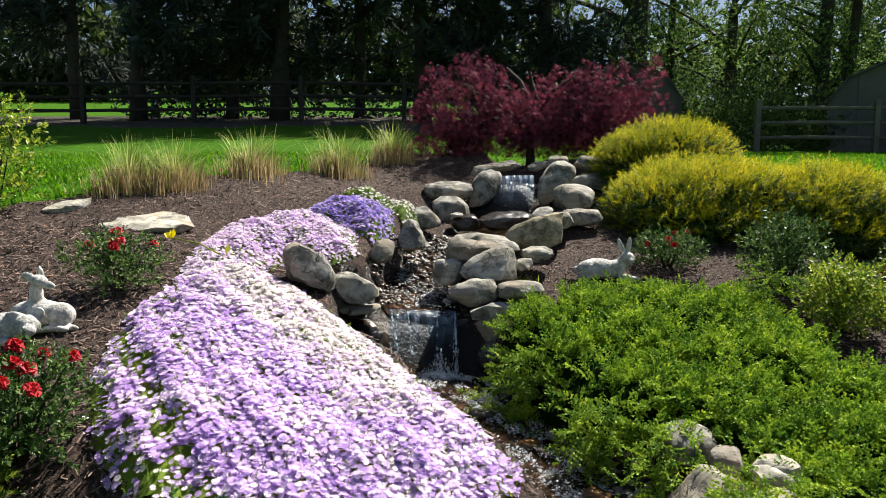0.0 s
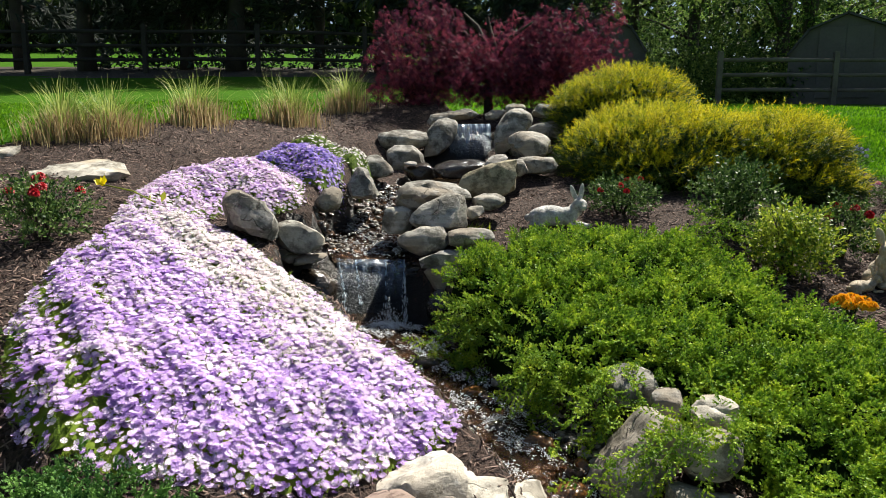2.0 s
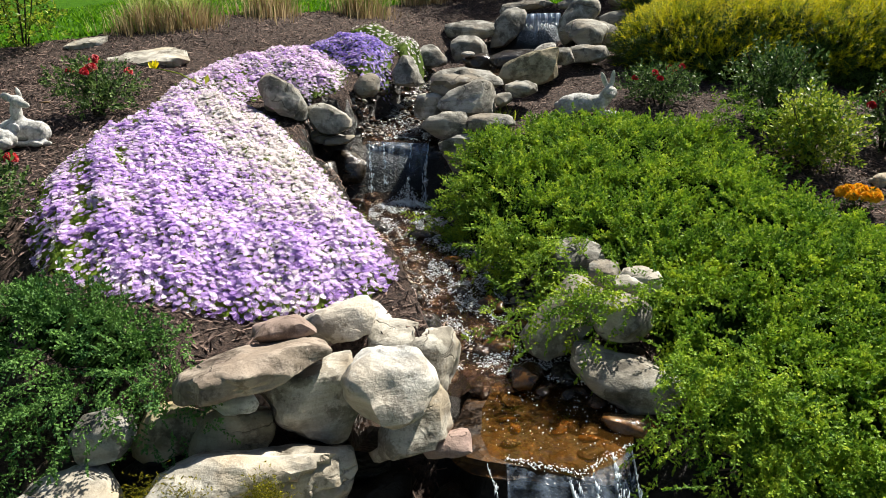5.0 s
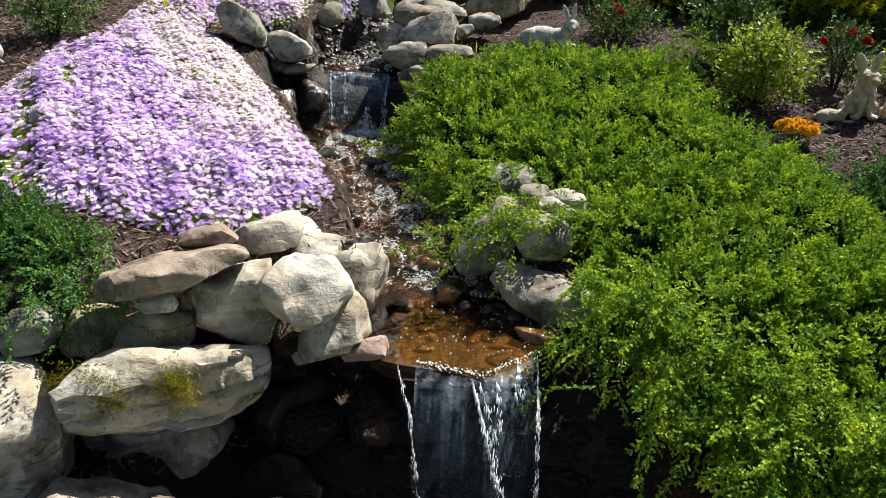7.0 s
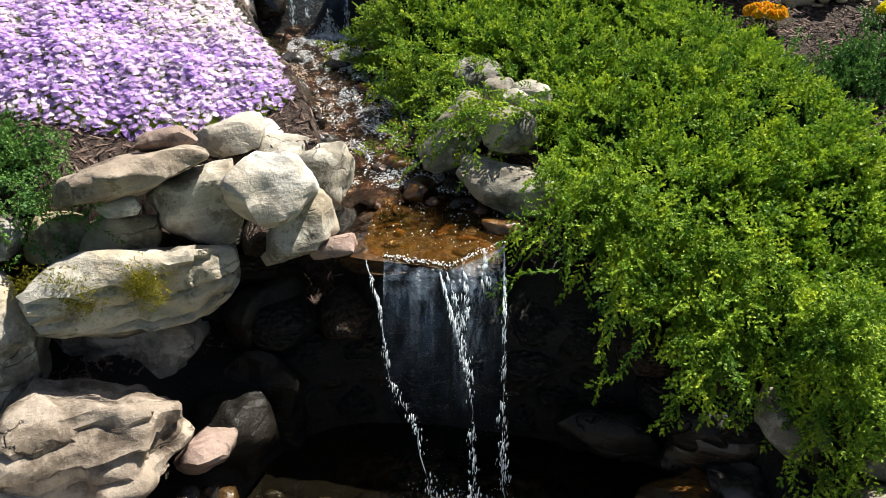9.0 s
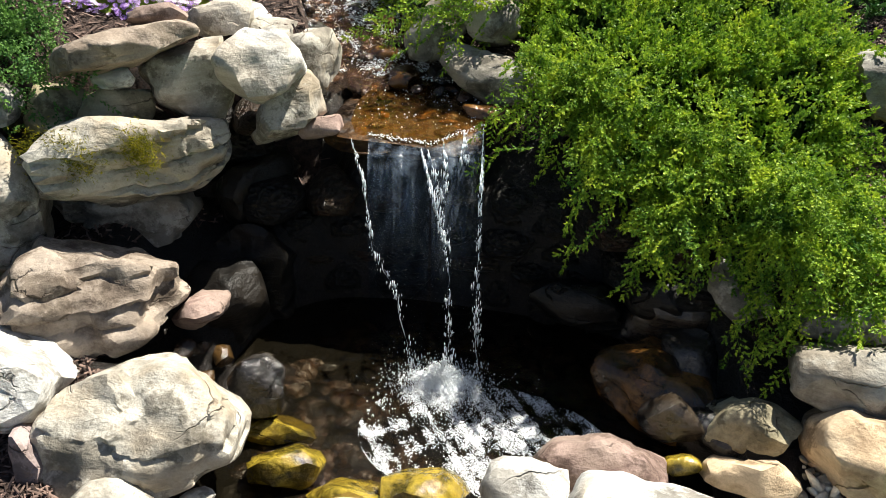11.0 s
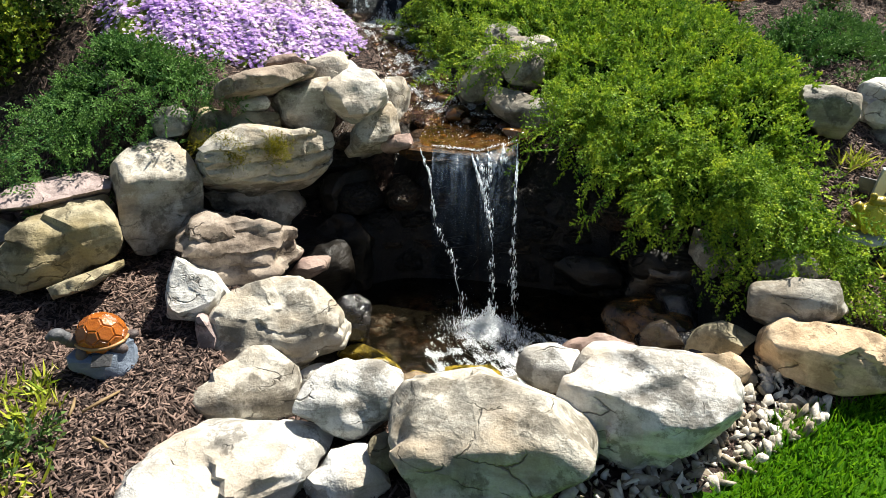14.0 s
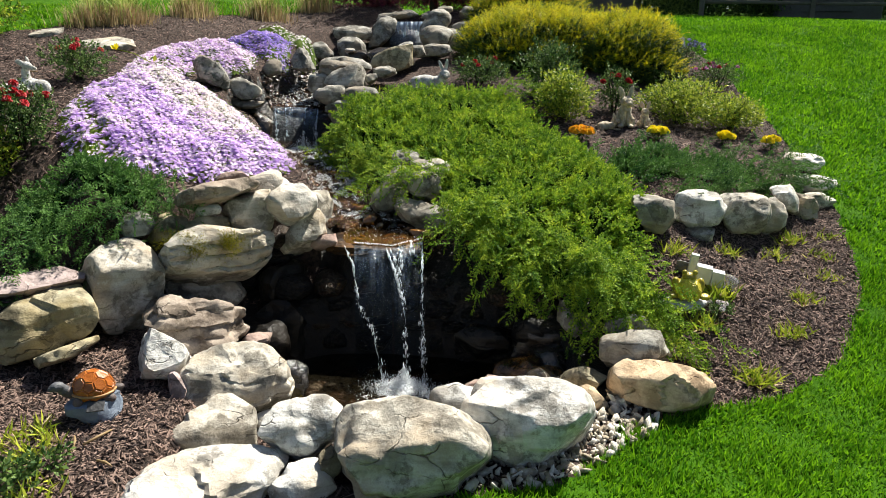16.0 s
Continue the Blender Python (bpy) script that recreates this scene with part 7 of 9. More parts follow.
for i, (x, y, s) in enumerate(((1.30, 2.02, 0.05), (0.74, 2.22, 0.09), (0.86, 2.06, 0.10), (0.98, 2.10, 0.08), (0.66, 2.52, 0.08), (0.42, 2.86, 0.07), (0.50, 2.62, 0.05), (0.80, 2.38, 0.06), (0.88, 2.42, 0.05), (0.20, 3.10, 0.09))):
    boulder("cobble", "wet brown cobble in the stream", M_RUST if i % 3 else M_WET, x, y, float(stream_z(y)) + 0.01, s * 1.5, s, s * 0.7, rz=i * 40, boxy=2.6, cuts=6, level=3, group="stream cobbles", category="cobble")
# wet bank stones added in a dark colour that stands in for the undercut's shade
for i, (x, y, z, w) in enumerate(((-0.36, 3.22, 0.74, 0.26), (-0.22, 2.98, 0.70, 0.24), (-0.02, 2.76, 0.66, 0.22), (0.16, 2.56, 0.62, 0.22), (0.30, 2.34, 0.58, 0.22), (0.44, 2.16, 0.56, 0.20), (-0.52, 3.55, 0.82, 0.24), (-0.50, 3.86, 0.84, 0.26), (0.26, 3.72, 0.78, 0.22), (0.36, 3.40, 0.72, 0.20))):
    boulder("bank_stone", "wet stone in the stream bank, coloured dark for its shade", M_WET, x, y, z, w, 0.20, 0.20, rz=i * 23, boxy=3.4, cuts=7, level=3)
rng = random.Random(31)
for i in range(60):
    a = rng.uniform(2.7, 5.9)
    f = rng.uniform(0.60, 1.05)
    x, y, s = 1.22 + 0.72 * f * math.cos(a), 1.10 + 0.50 * f * math.sin(a), rng.uniform(0.035, 0.075)
    boulder("cobble", "wet rounded cobble on the pond shelf", (M_PEB, M_WET, M_RUSTD, M_WET, M_PEB)[i % 5], x, y, max(float(ground_z(x, y)), -0.17) + s * 0.25, s * 1.4, s, s * 0.8, rz=i * 50, boxy=2.4, cuts=4, level=2, group="pond shelf cobbles", category="cobble")


def moss(x, y, z, rx, rz, n_, seed, label):
    """A cushion of moss on a wall stone."""
    rs = np.random.RandomState(seed)
    p = rs.randn(n_, 3) * [rx * 0.5, 0.012, rz * 0.5] + [x, y, z]
    tagged(scatter("moss", SHOOT, p, rs.randn(n_, 3) * 0.6 + [0, -0.7, 0.5], rs.uniform(0.008, 0.018, n_), M_MOSS), label, "moss")


moss(0.185, 1.115, 0.560, 0.10, 0.06, 1500, 1, "dark green moss cushion on the layered wall stone")
moss(0.385, 1.185, 0.565, 0.06, 0.06, 700, 2, "yellow-green moss tuft on the layered wall stone")
# loose rounded pebbles on the bank beside the stream
n = 420
ys = np.random.uniform(2.25, 2.95, n)
px = stream_x(ys) + 0.20 + np.abs(np.random.randn(n)) * 0.07
tagged(scatter("bank_pebbles", ICO[2], np.c_[px, ys, np.maximum(ground_z(px, ys), stream_z(ys)) + 0.012 + np.random.rand(n) * 0.012], np.random.randn(n, 3) * 0.3 + [0, 0, 1],
               np.random.uniform(0.010, 0.022, n)[:, None] * np.random.uniform(0.7, 1.2, (n, 3)) * [1.2, 1.0, 0.7], M_BPEB), "rounded black and grey pebbles on the stream bank", "pebbles", kind="stuff")
n = 420
ys = np.random.uniform(4.05, 5.2, n)
px = stream_x(ys) + np.random.uniform(-0.32, 0.22, n)
tagged(scatter("bank_pebbles", ICO[2], np.c_[px, ys, np.maximum(ground_z(px, ys), stream_z(ys)) + 0.012], np.random.randn(n, 3) * 0.3 + [0, 0, 1],
               np.random.uniform(0.009, 0.024, n)[:, None] * np.random.uniform(0.6, 1.3, (n, 3)) * [1.2, 1.0, 0.5], M_BPEB), "rounded brown and grey pebbles in the upper stream", "pebbles", kind="stuff")
n = 60000
a, rr = np.random.rand(n) * 2 * np.pi, np.sqrt(np.random.rand(n))
px, py = 1.36 + 0.36 * rr * np.cos(a), 1.02 + 0.22 * rr * np.sin(a)
keep = wavy(px, py, 26.0, 4.0) + 0.7 * wavy(px, py, 58.0, 1.0) + 0.35 * np.random.randn(n) > 0.15 + 0.7 * (rr - 0.5)
px, py = px[keep], py[keep]
tagged(scatter("bubbles", (OCTA[0], [f for f in OCTA[1] if min(OCTA[0][i][2] for i in f) > -0.5]), np.c_[px, py, np.full(len(px), -0.117)], np.tile([0, 0, 1.0], (len(px), 1)), np.random.uniform(0.0006, 0.0020, len(px))[:, None] * [1, 1, 0.5], M_FOAM), "drift of white bubbles on the pond", "foam", kind="stuff")
# stones round the inside of the pond, coloured dark to carry its shade
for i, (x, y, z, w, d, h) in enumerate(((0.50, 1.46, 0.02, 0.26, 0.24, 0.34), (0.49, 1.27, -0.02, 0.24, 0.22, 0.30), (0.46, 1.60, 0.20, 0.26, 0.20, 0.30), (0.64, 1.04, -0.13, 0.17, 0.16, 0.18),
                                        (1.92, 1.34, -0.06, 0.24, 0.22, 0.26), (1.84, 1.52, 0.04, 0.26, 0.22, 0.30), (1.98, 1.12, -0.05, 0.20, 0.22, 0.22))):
    boulder("boulder", "stone inside the pond, coloured dark for its shade", M_WET if i > 2 else M_WALL, x, y, z, w, d, h, rz=i * 37, boxy=3.2, cuts=8, rough=0.06)
rng = random.Random(77)
for i in range(16):
    x, y, s = rng.uniform(0.80, 1.15), rng.uniform(1.68, 2.02), rng.uniform(0.03, 0.07)
    boulder("cobble", "flat amber stone under the shallow pool", (M_RUST, M_LIP, M_PEB)[i % 3], x, y, 0.462, s * 1.5, s, 0.022, rz=i * 47, boxy=2.6, cuts=5, level=2, group="pool cobbles", category="cobble")

# ---- carpets of phlox ----
def carpet(name, label, poly, thick, petal, per_m2, seed, flower=0.0108, bare=0.12, second=None, share=0.2, ragged=-9.0):
    rs = np.random.RandomState(seed)
    xs, ys = [p[0] for p in poly], [p[1] for p in poly]
    area = abs(sum(a[0] * b[1] - b[0] * a[1] for a, b in zip(poly, poly[1:] + poly[:1]))) / 2
    root = empty(name, (sum(xs) / len(xs), sum(ys) / len(ys), float(ground_z(sum(xs) / len(xs), sum(ys) / len(ys)))), label, "flowers")

    def top(x, y):
        d = edge_dist(poly, x, y)
        return ground_z(x, y) + thick * np.clip(d / 0.24, 0, 1) ** 0.65 + 0.028 * wavy(x, y, 11.0, seed) * np.clip(d / 0.1, 0, 1) + 0.008 * wavy(x, y, 31.0, seed)

    step = 0.022
    ax, ay = np.arange(min(xs), max(xs) + step, step), np.arange(min(ys), max(ys) + step, step)
    X, Y = np.meshgrid(ax, ay)
    ok = inside(poly, X.ravel(), Y.ravel()).reshape(X.shape)
    Z = top(X.ravel(), Y.ravel()).reshape(X.shape) - 0.012
    ids = np.arange(X.size).reshape(X.shape)
    qd = np.stack([ids[:-1, :-1], ids[:-1, 1:], ids[1:, 1:], ids[1:, :-1]], -1)[ok[:-1, :-1] & ok[:-1, 1:] & ok[1:, 1:] & ok[1:, :-1]]
    used = np.unique(qd)
    back_ = np.zeros(X.size, int)
    back_[used] = np.arange(len(used))
    me = raw_mesh("mat", np.stack([X, Y, Z], -1).reshape(-1, 3)[used], back_[qd].ravel(), np.full(len(qd), 4))
    smooth(me)
    link("mat", me, M_PHLEAF, root, "dense green phlox foliage")["kind"] = "stuff"
    n_ = int(area * per_m2)
    p = rand_in(poly, n_)
    jit = edge_dist(poly, p[:, 0], p[:, 1])
    z_ = top(p[:, 0], p[:, 1])
    e = 0.02
    gx_ = (top(p[:, 0] + e, p[:, 1]) - top(p[:, 0] - e, p[:, 1])) / (2 * e)
    gy_ = (top(p[:, 0], p[:, 1] + e) - top(p[:, 0], p[:, 1] - e)) / (2 * e)
    nr = np.stack([-gx_ * 0.7, -gy_ * 0.7, np.ones(n_)], 1)
    keepf = (wavy(p[:, 0], p[:, 1], 17.0, seed + 3) > -1.0 + bare) | (rs.rand(n_) < 0.5)
    keepf &= ~((jit < 0.09 * rs.rand(n_)) & (rs.rand(n_) < 0.7))
    gap_ = (wavy(p[:, 0], p[:, 1], 15.0, seed + 7) + 0.8 * wavy(p[:, 0], p[:, 1], 27.0, seed + 2) > 0.12 + 2.6 * np.maximum(jit - 0.08, 0)) & (p[:, 0] + 0.55 * p[:, 1] < ragged)
    keepf &= ~(gap_ & (rs.rand(n_) < 0.88))
    dirs = nr * [0.7, 0.7, 1] + rs.randn(n_, 3) * 0.24
    pl = np.c_[p, z_ + 0.009 * wavy(p[:, 0], p[:, 1], 70.0, seed + 6) + rs.uniform(-0.008, 0.014, n_)]
    sz_ = flower * rs.uniform(0.75, 1.2, n_)
    other = keepf & (rs.rand(n_) + 0.25 * wavy(p[:, 0], p[:, 1], 9.0, seed) < (share(p[:, 0], p[:, 1]) if callable(share) else share)) if second else np.zeros(n_, bool)
    first = keepf & ~other
    scatter("blossoms", FLOWER, pl[first], dirs[first], sz_[first], petal, root, "hundreds of small five-petalled blossoms")["kind"] = "stuff"
    if second:
        scatter("pale_blossoms", FLOWER, pl[other], dirs[other], sz_[other], second, root, "paler blossoms among the others")["kind"] = "stuff"
    m_ = int(area * 1700)
    p = rand_in(poly, m_)
    scatter("green_growth", SHOOT, np.c_[p, top(p[:, 0], p[:, 1]) - 0.022], rs.randn(m_, 3) * 0.5 + [0, 0, 1], rs.uniform(0.02, 0.046, m_), M_PHLEAF, root)["kind"] = "stuff"
    return root


def whiteness(x, y):
    """Share of nearly white blossoms: a pale drift along the upper, stream-side edge."""
    t = np.clip(((x + 1.0) * 0.75 + (y - 3.35) * -0.65) / 0.985, 0, 1.25)
    d = np.hypot(x + 1.0 - 0.75 * t, y - 3.35 + 0.65 * t)
    return np.clip(1.15 - d / 0.36, 0.04, 0.95) * (1 - 0.5 * np.clip(t - 0.7, 0, 0.5))


carpet("phlox_carpet", "wide carpet of lilac creeping phlox fading to white, in full bloom", [(-1.37, 3.46), (-1.29, 3.02), (-1.28, 2.72), (-1.21, 2.48), (-1.15, 2.26), (-1.05, 2.06), (-0.90, 1.87), (-0.66, 1.70), (-0.44, 1.65), (-0.20, 1.70), (0.02, 1.78), (0.15, 1.87), (0.27, 1.97),
       (0.37, 2.10), (0.38, 2.19), (0.24, 2.40), (0.08, 2.59), (-0.08, 2.76), (-0.28, 2.99), (-0.51, 3.24), (-0.74, 3.45), (-1.02, 3.58)], 0.10, M_LILAC, 17000, 1, second=M_WHITEP, share=whiteness, ragged=0.50)
carpet("phlox_carpet", "carpet of pale pink-lilac creeping phlox", [(-1.34, 3.30), (-1.44, 3.75), (-1.45, 4.20), (-1.22, 4.62), (-0.95, 4.66), (-0.68, 4.40), (-0.58, 4.05), (-0.72, 3.88), (-0.95, 3.85), (-1.02, 3.52)], 0.12, M_PINKP, 12500, 3, second=M_LILAC, share=0.3)
carpet("phlox_carpet", "cushion of violet-blue creeping phlox", [(-1.15, 4.68), (-1.06, 5.10), (-0.80, 5.22), (-0.55, 5.00), (-0.46, 4.62), (-0.58, 4.40), (-0.72, 4.42), (-0.93, 4.66)], 0.11, M_BLUEP, 12500, 4, second=M_LILAC, share=0.2)
carpet("candytuft", "tuft of white and pinkish blossoms over grey-green leaves", [(-1.05, 5.20), (-0.85, 5.50), (-0.50, 5.50), (-0.34, 5.15), (-0.42, 4.85), (-0.58, 5.02), (-0.80, 5.24)], 0.20, M_WHITEP, 2600, 5, bare=0.8)


# ---- junipers ----
def juniper(name, label, poly, thick, needle, per_m2, seed, size=0.05, arms=(), droop=None, lumps=7.0):
    rs = np.random.RandomState(seed)
    xs, ys = [p[0] for p in poly], [p[1] for p in poly]
    area = abs(sum(a[0] * b[1] - b[0] * a[1] for a, b in zip(poly, poly[1:] + poly[:1]))) / 2
    root = empty(name, (sum(xs) / len(xs), sum(ys) / len(ys), float(ground_z(sum(xs) / len(xs), sum(ys) / len(ys)))), label, "shrub")

    def top(x, y):
        d = edge_dist(poly, x, y)
        return ground_z(x, y) + thick * np.clip(d / 0.22, 0, 1) ** 0.5 * (1 + 0.30 * wavy(x, y, lumps, seed)) + 0.02 * wavy(x, y, 21.0, seed)

    # dark sheet below the shoots, in place of shade among the branches
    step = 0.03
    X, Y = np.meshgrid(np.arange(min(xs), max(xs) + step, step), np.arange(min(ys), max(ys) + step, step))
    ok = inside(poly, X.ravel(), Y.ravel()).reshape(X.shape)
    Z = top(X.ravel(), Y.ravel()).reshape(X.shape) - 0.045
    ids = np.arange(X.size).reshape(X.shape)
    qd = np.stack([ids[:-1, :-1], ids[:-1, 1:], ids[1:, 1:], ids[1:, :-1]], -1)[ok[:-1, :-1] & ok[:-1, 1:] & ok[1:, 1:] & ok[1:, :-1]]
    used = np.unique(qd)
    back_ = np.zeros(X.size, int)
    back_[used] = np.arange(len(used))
    me = raw_mesh("inner_shade", np.stack([X, Y, Z], -1).reshape(-1, 3)[used], back_[qd].ravel(), np.full(len(qd), 4))
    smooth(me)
    link("inner_shade", me, M_JDARK, root, "dark sheet standing in for the shade between shoots")["kind"] = "stuff"
    n_ = int(area * per_m2)
    # tufts: plumes that fan out from common points
    heads = rand_in(poly, n_ // 7)
    rise = rs.uniform(-0.032, 0.026, len(heads))
    own = rs.randint(0, len(heads), n_)
    away = rs.randn(n_, 2)
    p = heads[own] + away * 0.016
    z_ = top(p[:, 0], p[:, 1]) + rise[own]
    e = 0.03
    gx_ = (top(p[:, 0] + e, p[:, 1]) - top(p[:, 0] - e, p[:, 1])) / (2 * e)
    gy_ = (top(p[:, 0], p[:, 1] + e) - top(p[:, 0], p[:, 1] - e)) / (2 * e)
    flow = 0.9 * wavy(p[:, 0], p[:, 1], 5.0, seed + 4)
    dirs = np.stack([-gx_ * 0.8 + 0.35 * np.sin(flow) + 0.1, -gy_ * 0.8 - 0.35 * np.cos(flow), np.full(n_, 0.62)], 1) + np.c_[away * 0.42, rs.randn(n_) * 0.15]
    pl = np.c_[p, z_ - 0.050]
    szs = size * rs.uniform(0.65, 1.15, n_)
    # arms that reach past the edge and hang
    ap, ad = [], []
    for (x0, y0, z0), (x1, y1, z1), count in arms:
        for _ in range(count):
            a = np.array([x0, y0, z0]) + rs.randn(3) * [0.08, 0.05, 0.04]
            b = np.array([x1, y1, z1]) + rs.randn(3) * [0.10, 0.06, 0.07]
            mid = (a + b) / 2 + [0, -0.05, 0.10]
            k = max(int(np.linalg.norm(b - a) / 0.034), 4)
            t = np.linspace(0, 1, k)[:, None]
            line = (1 - t) ** 2 * a + 2 * t * (1 - t) * mid + t * t * b
            tan = np.gradient(line, axis=0)
            tan /= np.linalg.norm(tan, axis=1, keepdims=True)
            side = rs.randn(k, 3)
            ap.append(line + rs.randn(k, 3) * 0.006)
            ad.append(tan * 0.9 + side * 0.45)
    if ap:
        ap, ad = np.vstack(ap), np.vstack(ad)
        pl, dirs = np.vstack([pl, ap]), np.vstack([dirs, ad])
        szs = np.r_[szs, size * rs.uniform(0.55, 0.95, len(ap))]
    scatter("needles", PLUME, pl, dirs, szs, needle, root, "short needled shoots")["kind"] = "stuff"
    return root


juniper("juniper", "broad spreading green juniper spilling over the rocks", [(0.22, 3.60), (0.27, 3.34), (0.46, 3.02), (0.60, 2.80), (0.76, 2.66), (0.88, 2.64), (1.04, 2.58), (1.12, 2.46), (1.24, 2.22), (1.34, 2.04), (1.42, 1.88), (1.62, 1.78), (1.86, 1.66), (2.08, 1.54), (2.20, 1.56), (2.32, 1.80),
        (2.46, 2.22), (2.30, 2.56), (2.14, 2.84), (1.98, 3.10), (1.84, 3.30), (1.75, 3.52), (1.72, 3.76), (1.48, 3.92), (1.15, 4.02), (0.74, 3.96), (0.42, 3.86)], 0.14, M_JUN, 1900, 11, 0.130,
        arms=[((1.42, 2.00, 0.66), (1.42, 1.72, 0.50), 22), ((1.60, 1.90, 0.62), (1.62, 1.56, 0.42), 26), ((1.82, 1.78, 0.58), (1.84, 1.44, 0.36), 28), ((2.05, 1.64, 0.52), (2.10, 1.30, 0.26), 26),
              ((2.20, 1.60, 0.46), (2.34, 1.28, 0.20), 18), ((2.26, 1.62, 0.42), (2.50, 1.20, 0.12), 14), ((0.95, 2.62, 0.80), (0.86, 2.36, 0.68), 16), ((0.45, 3.20, 0.86), (0.30, 3.10, 0.72), 12), ((1.15, 2.20, 0.72), (1.02, 2.05, 0.64), 8), ((1.32, 2.16, 0.76), (1.10, 2.04, 0.68), 5),
              ((0.70, 2.80, 0.82), (0.66, 2.60, 0.66), 12), ((1.55, 3.80, 1.16), (1.86, 3.86, 1.16), 8)])
juniper("juniper", "blue-green juniper trailing over the low wall", [(-0.98, 1.56), (-0.84, 1.44), (-0.62, 1.38), (-0.40, 1.34), (-0.20, 1.36), (-0.04, 1.42), (-0.04, 1.52), (-0.16, 1.60), (-0.48, 1.66), (-0.80, 1.70), (-0.94, 1.68)], 0.10, M_JUNB, 2000, 12, 0.105,
        arms=[((-0.40, 1.34, 0.70), (-0.44, 1.04, 0.46), 9), ((-0.15, 1.36, 0.72), (-0.14, 1.14, 0.56), 7), ((0.0, 1.42, 0.74), (0.10, 1.28, 0.63), 6), ((-0.62, 1.36, 0.64), (-0.66, 1.08, 0.46), 8), ((-0.28, 1.36, 0.70), (-0.30, 1.10, 0.50), 7), ((-0.82, 1.42, 0.56), (-0.92, 1.20, 0.44), 7), ((-0.48, 1.26, 0.62), (-0.40, 0.86, 0.46), 6), ((-1.10, 1.12, 0.38), (-0.64, 1.00, 0.44), 7), ((-0.05, 1.42, 0.73), (0.06, 1.22, 0.62), 5)])
juniper("juniper", "low dark green feathery juniper above the edging stones", [(2.12, 3.04), (2.40, 2.70), (2.62, 2.54), (3.0, 2.74), (3.36, 2.92), (3.46, 3.24), (3.0, 3.28), (2.60, 3.16)], 0.05, M_JUNB, 1350, 13, 0.120, lumps=11.0,
        arms=[((2.5, 2.7, 0.66), (2.38, 2.50, 0.60), 8), ((2.75, 2.68, 0.66), (2.72, 2.46, 0.62), 9), ((3.0, 2.8, 0.70), (3.05, 2.58, 0.63), 9), ((3.3, 3.0, 0.74), (3.52, 2.86, 0.68), 9), ((2.3, 3.0, 0.74), (2.08, 2.98, 0.74), 7), ((2.6, 3.1, 0.76), (2.56, 3.36, 0.80), 7), ((3.1, 3.2, 0.78), (3.16, 3.42, 0.82), 7), ((3.4, 3.2, 0.78), (3.66, 3.26, 0.76), 7)])


# ---- gold thread cypress hedge ----
def mound_bush(name, label, blobs, shoots, seed, leafy=SHOOT, size=0.06, outer=None, inner=None, frac=0.55, category="shrub", droop=0.25):
    """A rounded bush made of overlapping domes: an uneven inner core and thousands of outer sprays."""
    rs = np.random.RandomState(seed)
    cx_, cy_ = np.mean([b[0] for b in blobs]), np.mean([b[1] for b in blobs])
    root = empty(name, (cx_, cy_, float(ground_z(cx_, cy_))), label, category)
    # dark core whose colour stands in for shade inside the bush
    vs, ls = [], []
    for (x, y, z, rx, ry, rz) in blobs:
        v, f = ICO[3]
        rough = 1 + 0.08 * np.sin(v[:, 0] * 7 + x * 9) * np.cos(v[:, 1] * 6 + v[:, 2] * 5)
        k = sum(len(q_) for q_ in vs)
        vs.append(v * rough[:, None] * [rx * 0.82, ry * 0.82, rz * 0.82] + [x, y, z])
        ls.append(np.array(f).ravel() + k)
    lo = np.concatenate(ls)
    me = raw_mesh("inner_shade", np.vstack(vs), lo, np.full(len(lo) // 3, 3))
    link("inner_shade", me, M_JDARK, root, "dark core standing in for the shade inside the bush")["kind"] = "stuff"
    w = np.array([b[3] * b[4] + b[4] * b[5] + b[3] * b[5] for b in blobs])
    pick = rs.choice(len(blobs), shoots, p=w / w.sum())
    B = np.array(blobs)[pick]
    u = rs.randn(shoots, 3)
    u /= np.linalg.norm(u, axis=1, keepdims=True)
    r = rs.uniform(0.80, 1.04, shoots)[:, None] * (1 + 0.07 * np.sin(u[:, :1] * 9 + B[:, :1] * 5) * np.cos(u[:, 1:2] * 8 + u[:, 2:] * 6))
    p = B[:, :3] + u * B[:, 3:] * r
    out_ = np.ones(shoots, bool)
    for b in blobs:
        q_ = (p - b[:3]) / np.array(b[3:])
        out_ &= (q_ ** 2).sum(1) > 0.60
    out_ &= p[:, 2] > ground_z(p[:, 0], p[:, 1]) + 0.01
    p, u = p[out_], u[out_]
    d = u + rs.randn(len(p), 3) * 0.55 + [0, 0, 0.60 - droop]
    s_ = size * rs.uniform(0.6, 1.4, len(p))
    # downward sprays take the darker green, which carries the underside's shade
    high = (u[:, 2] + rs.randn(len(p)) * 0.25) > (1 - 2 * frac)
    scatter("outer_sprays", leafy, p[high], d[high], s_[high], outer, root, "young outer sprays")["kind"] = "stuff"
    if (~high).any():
        scatter("inner_sprays", leafy, p[~high], d[~high], s_[~high], inner or outer, root, "older green sprays, darkened for the shade low on the bush")["kind"] = "stuff"
    return root


THREAD = shoot_shape(6, 3, 0.30, 0.055, 0.22)
mound_bush("gold_cypress", "rounded golden-yellow thread-leaf cypress bush", [(1.75, 5.62, 1.58, 0.62, 0.58, 0.34), (1.45, 5.45, 1.52, 0.42, 0.44, 0.30), (2.05, 5.52, 1.56, 0.45, 0.46, 0.32), (1.70, 5.25, 1.40, 0.60, 0.36, 0.22)], 16000, 21, THREAD, 0.085, M_GOLDT, M_GREENT, 0.36)
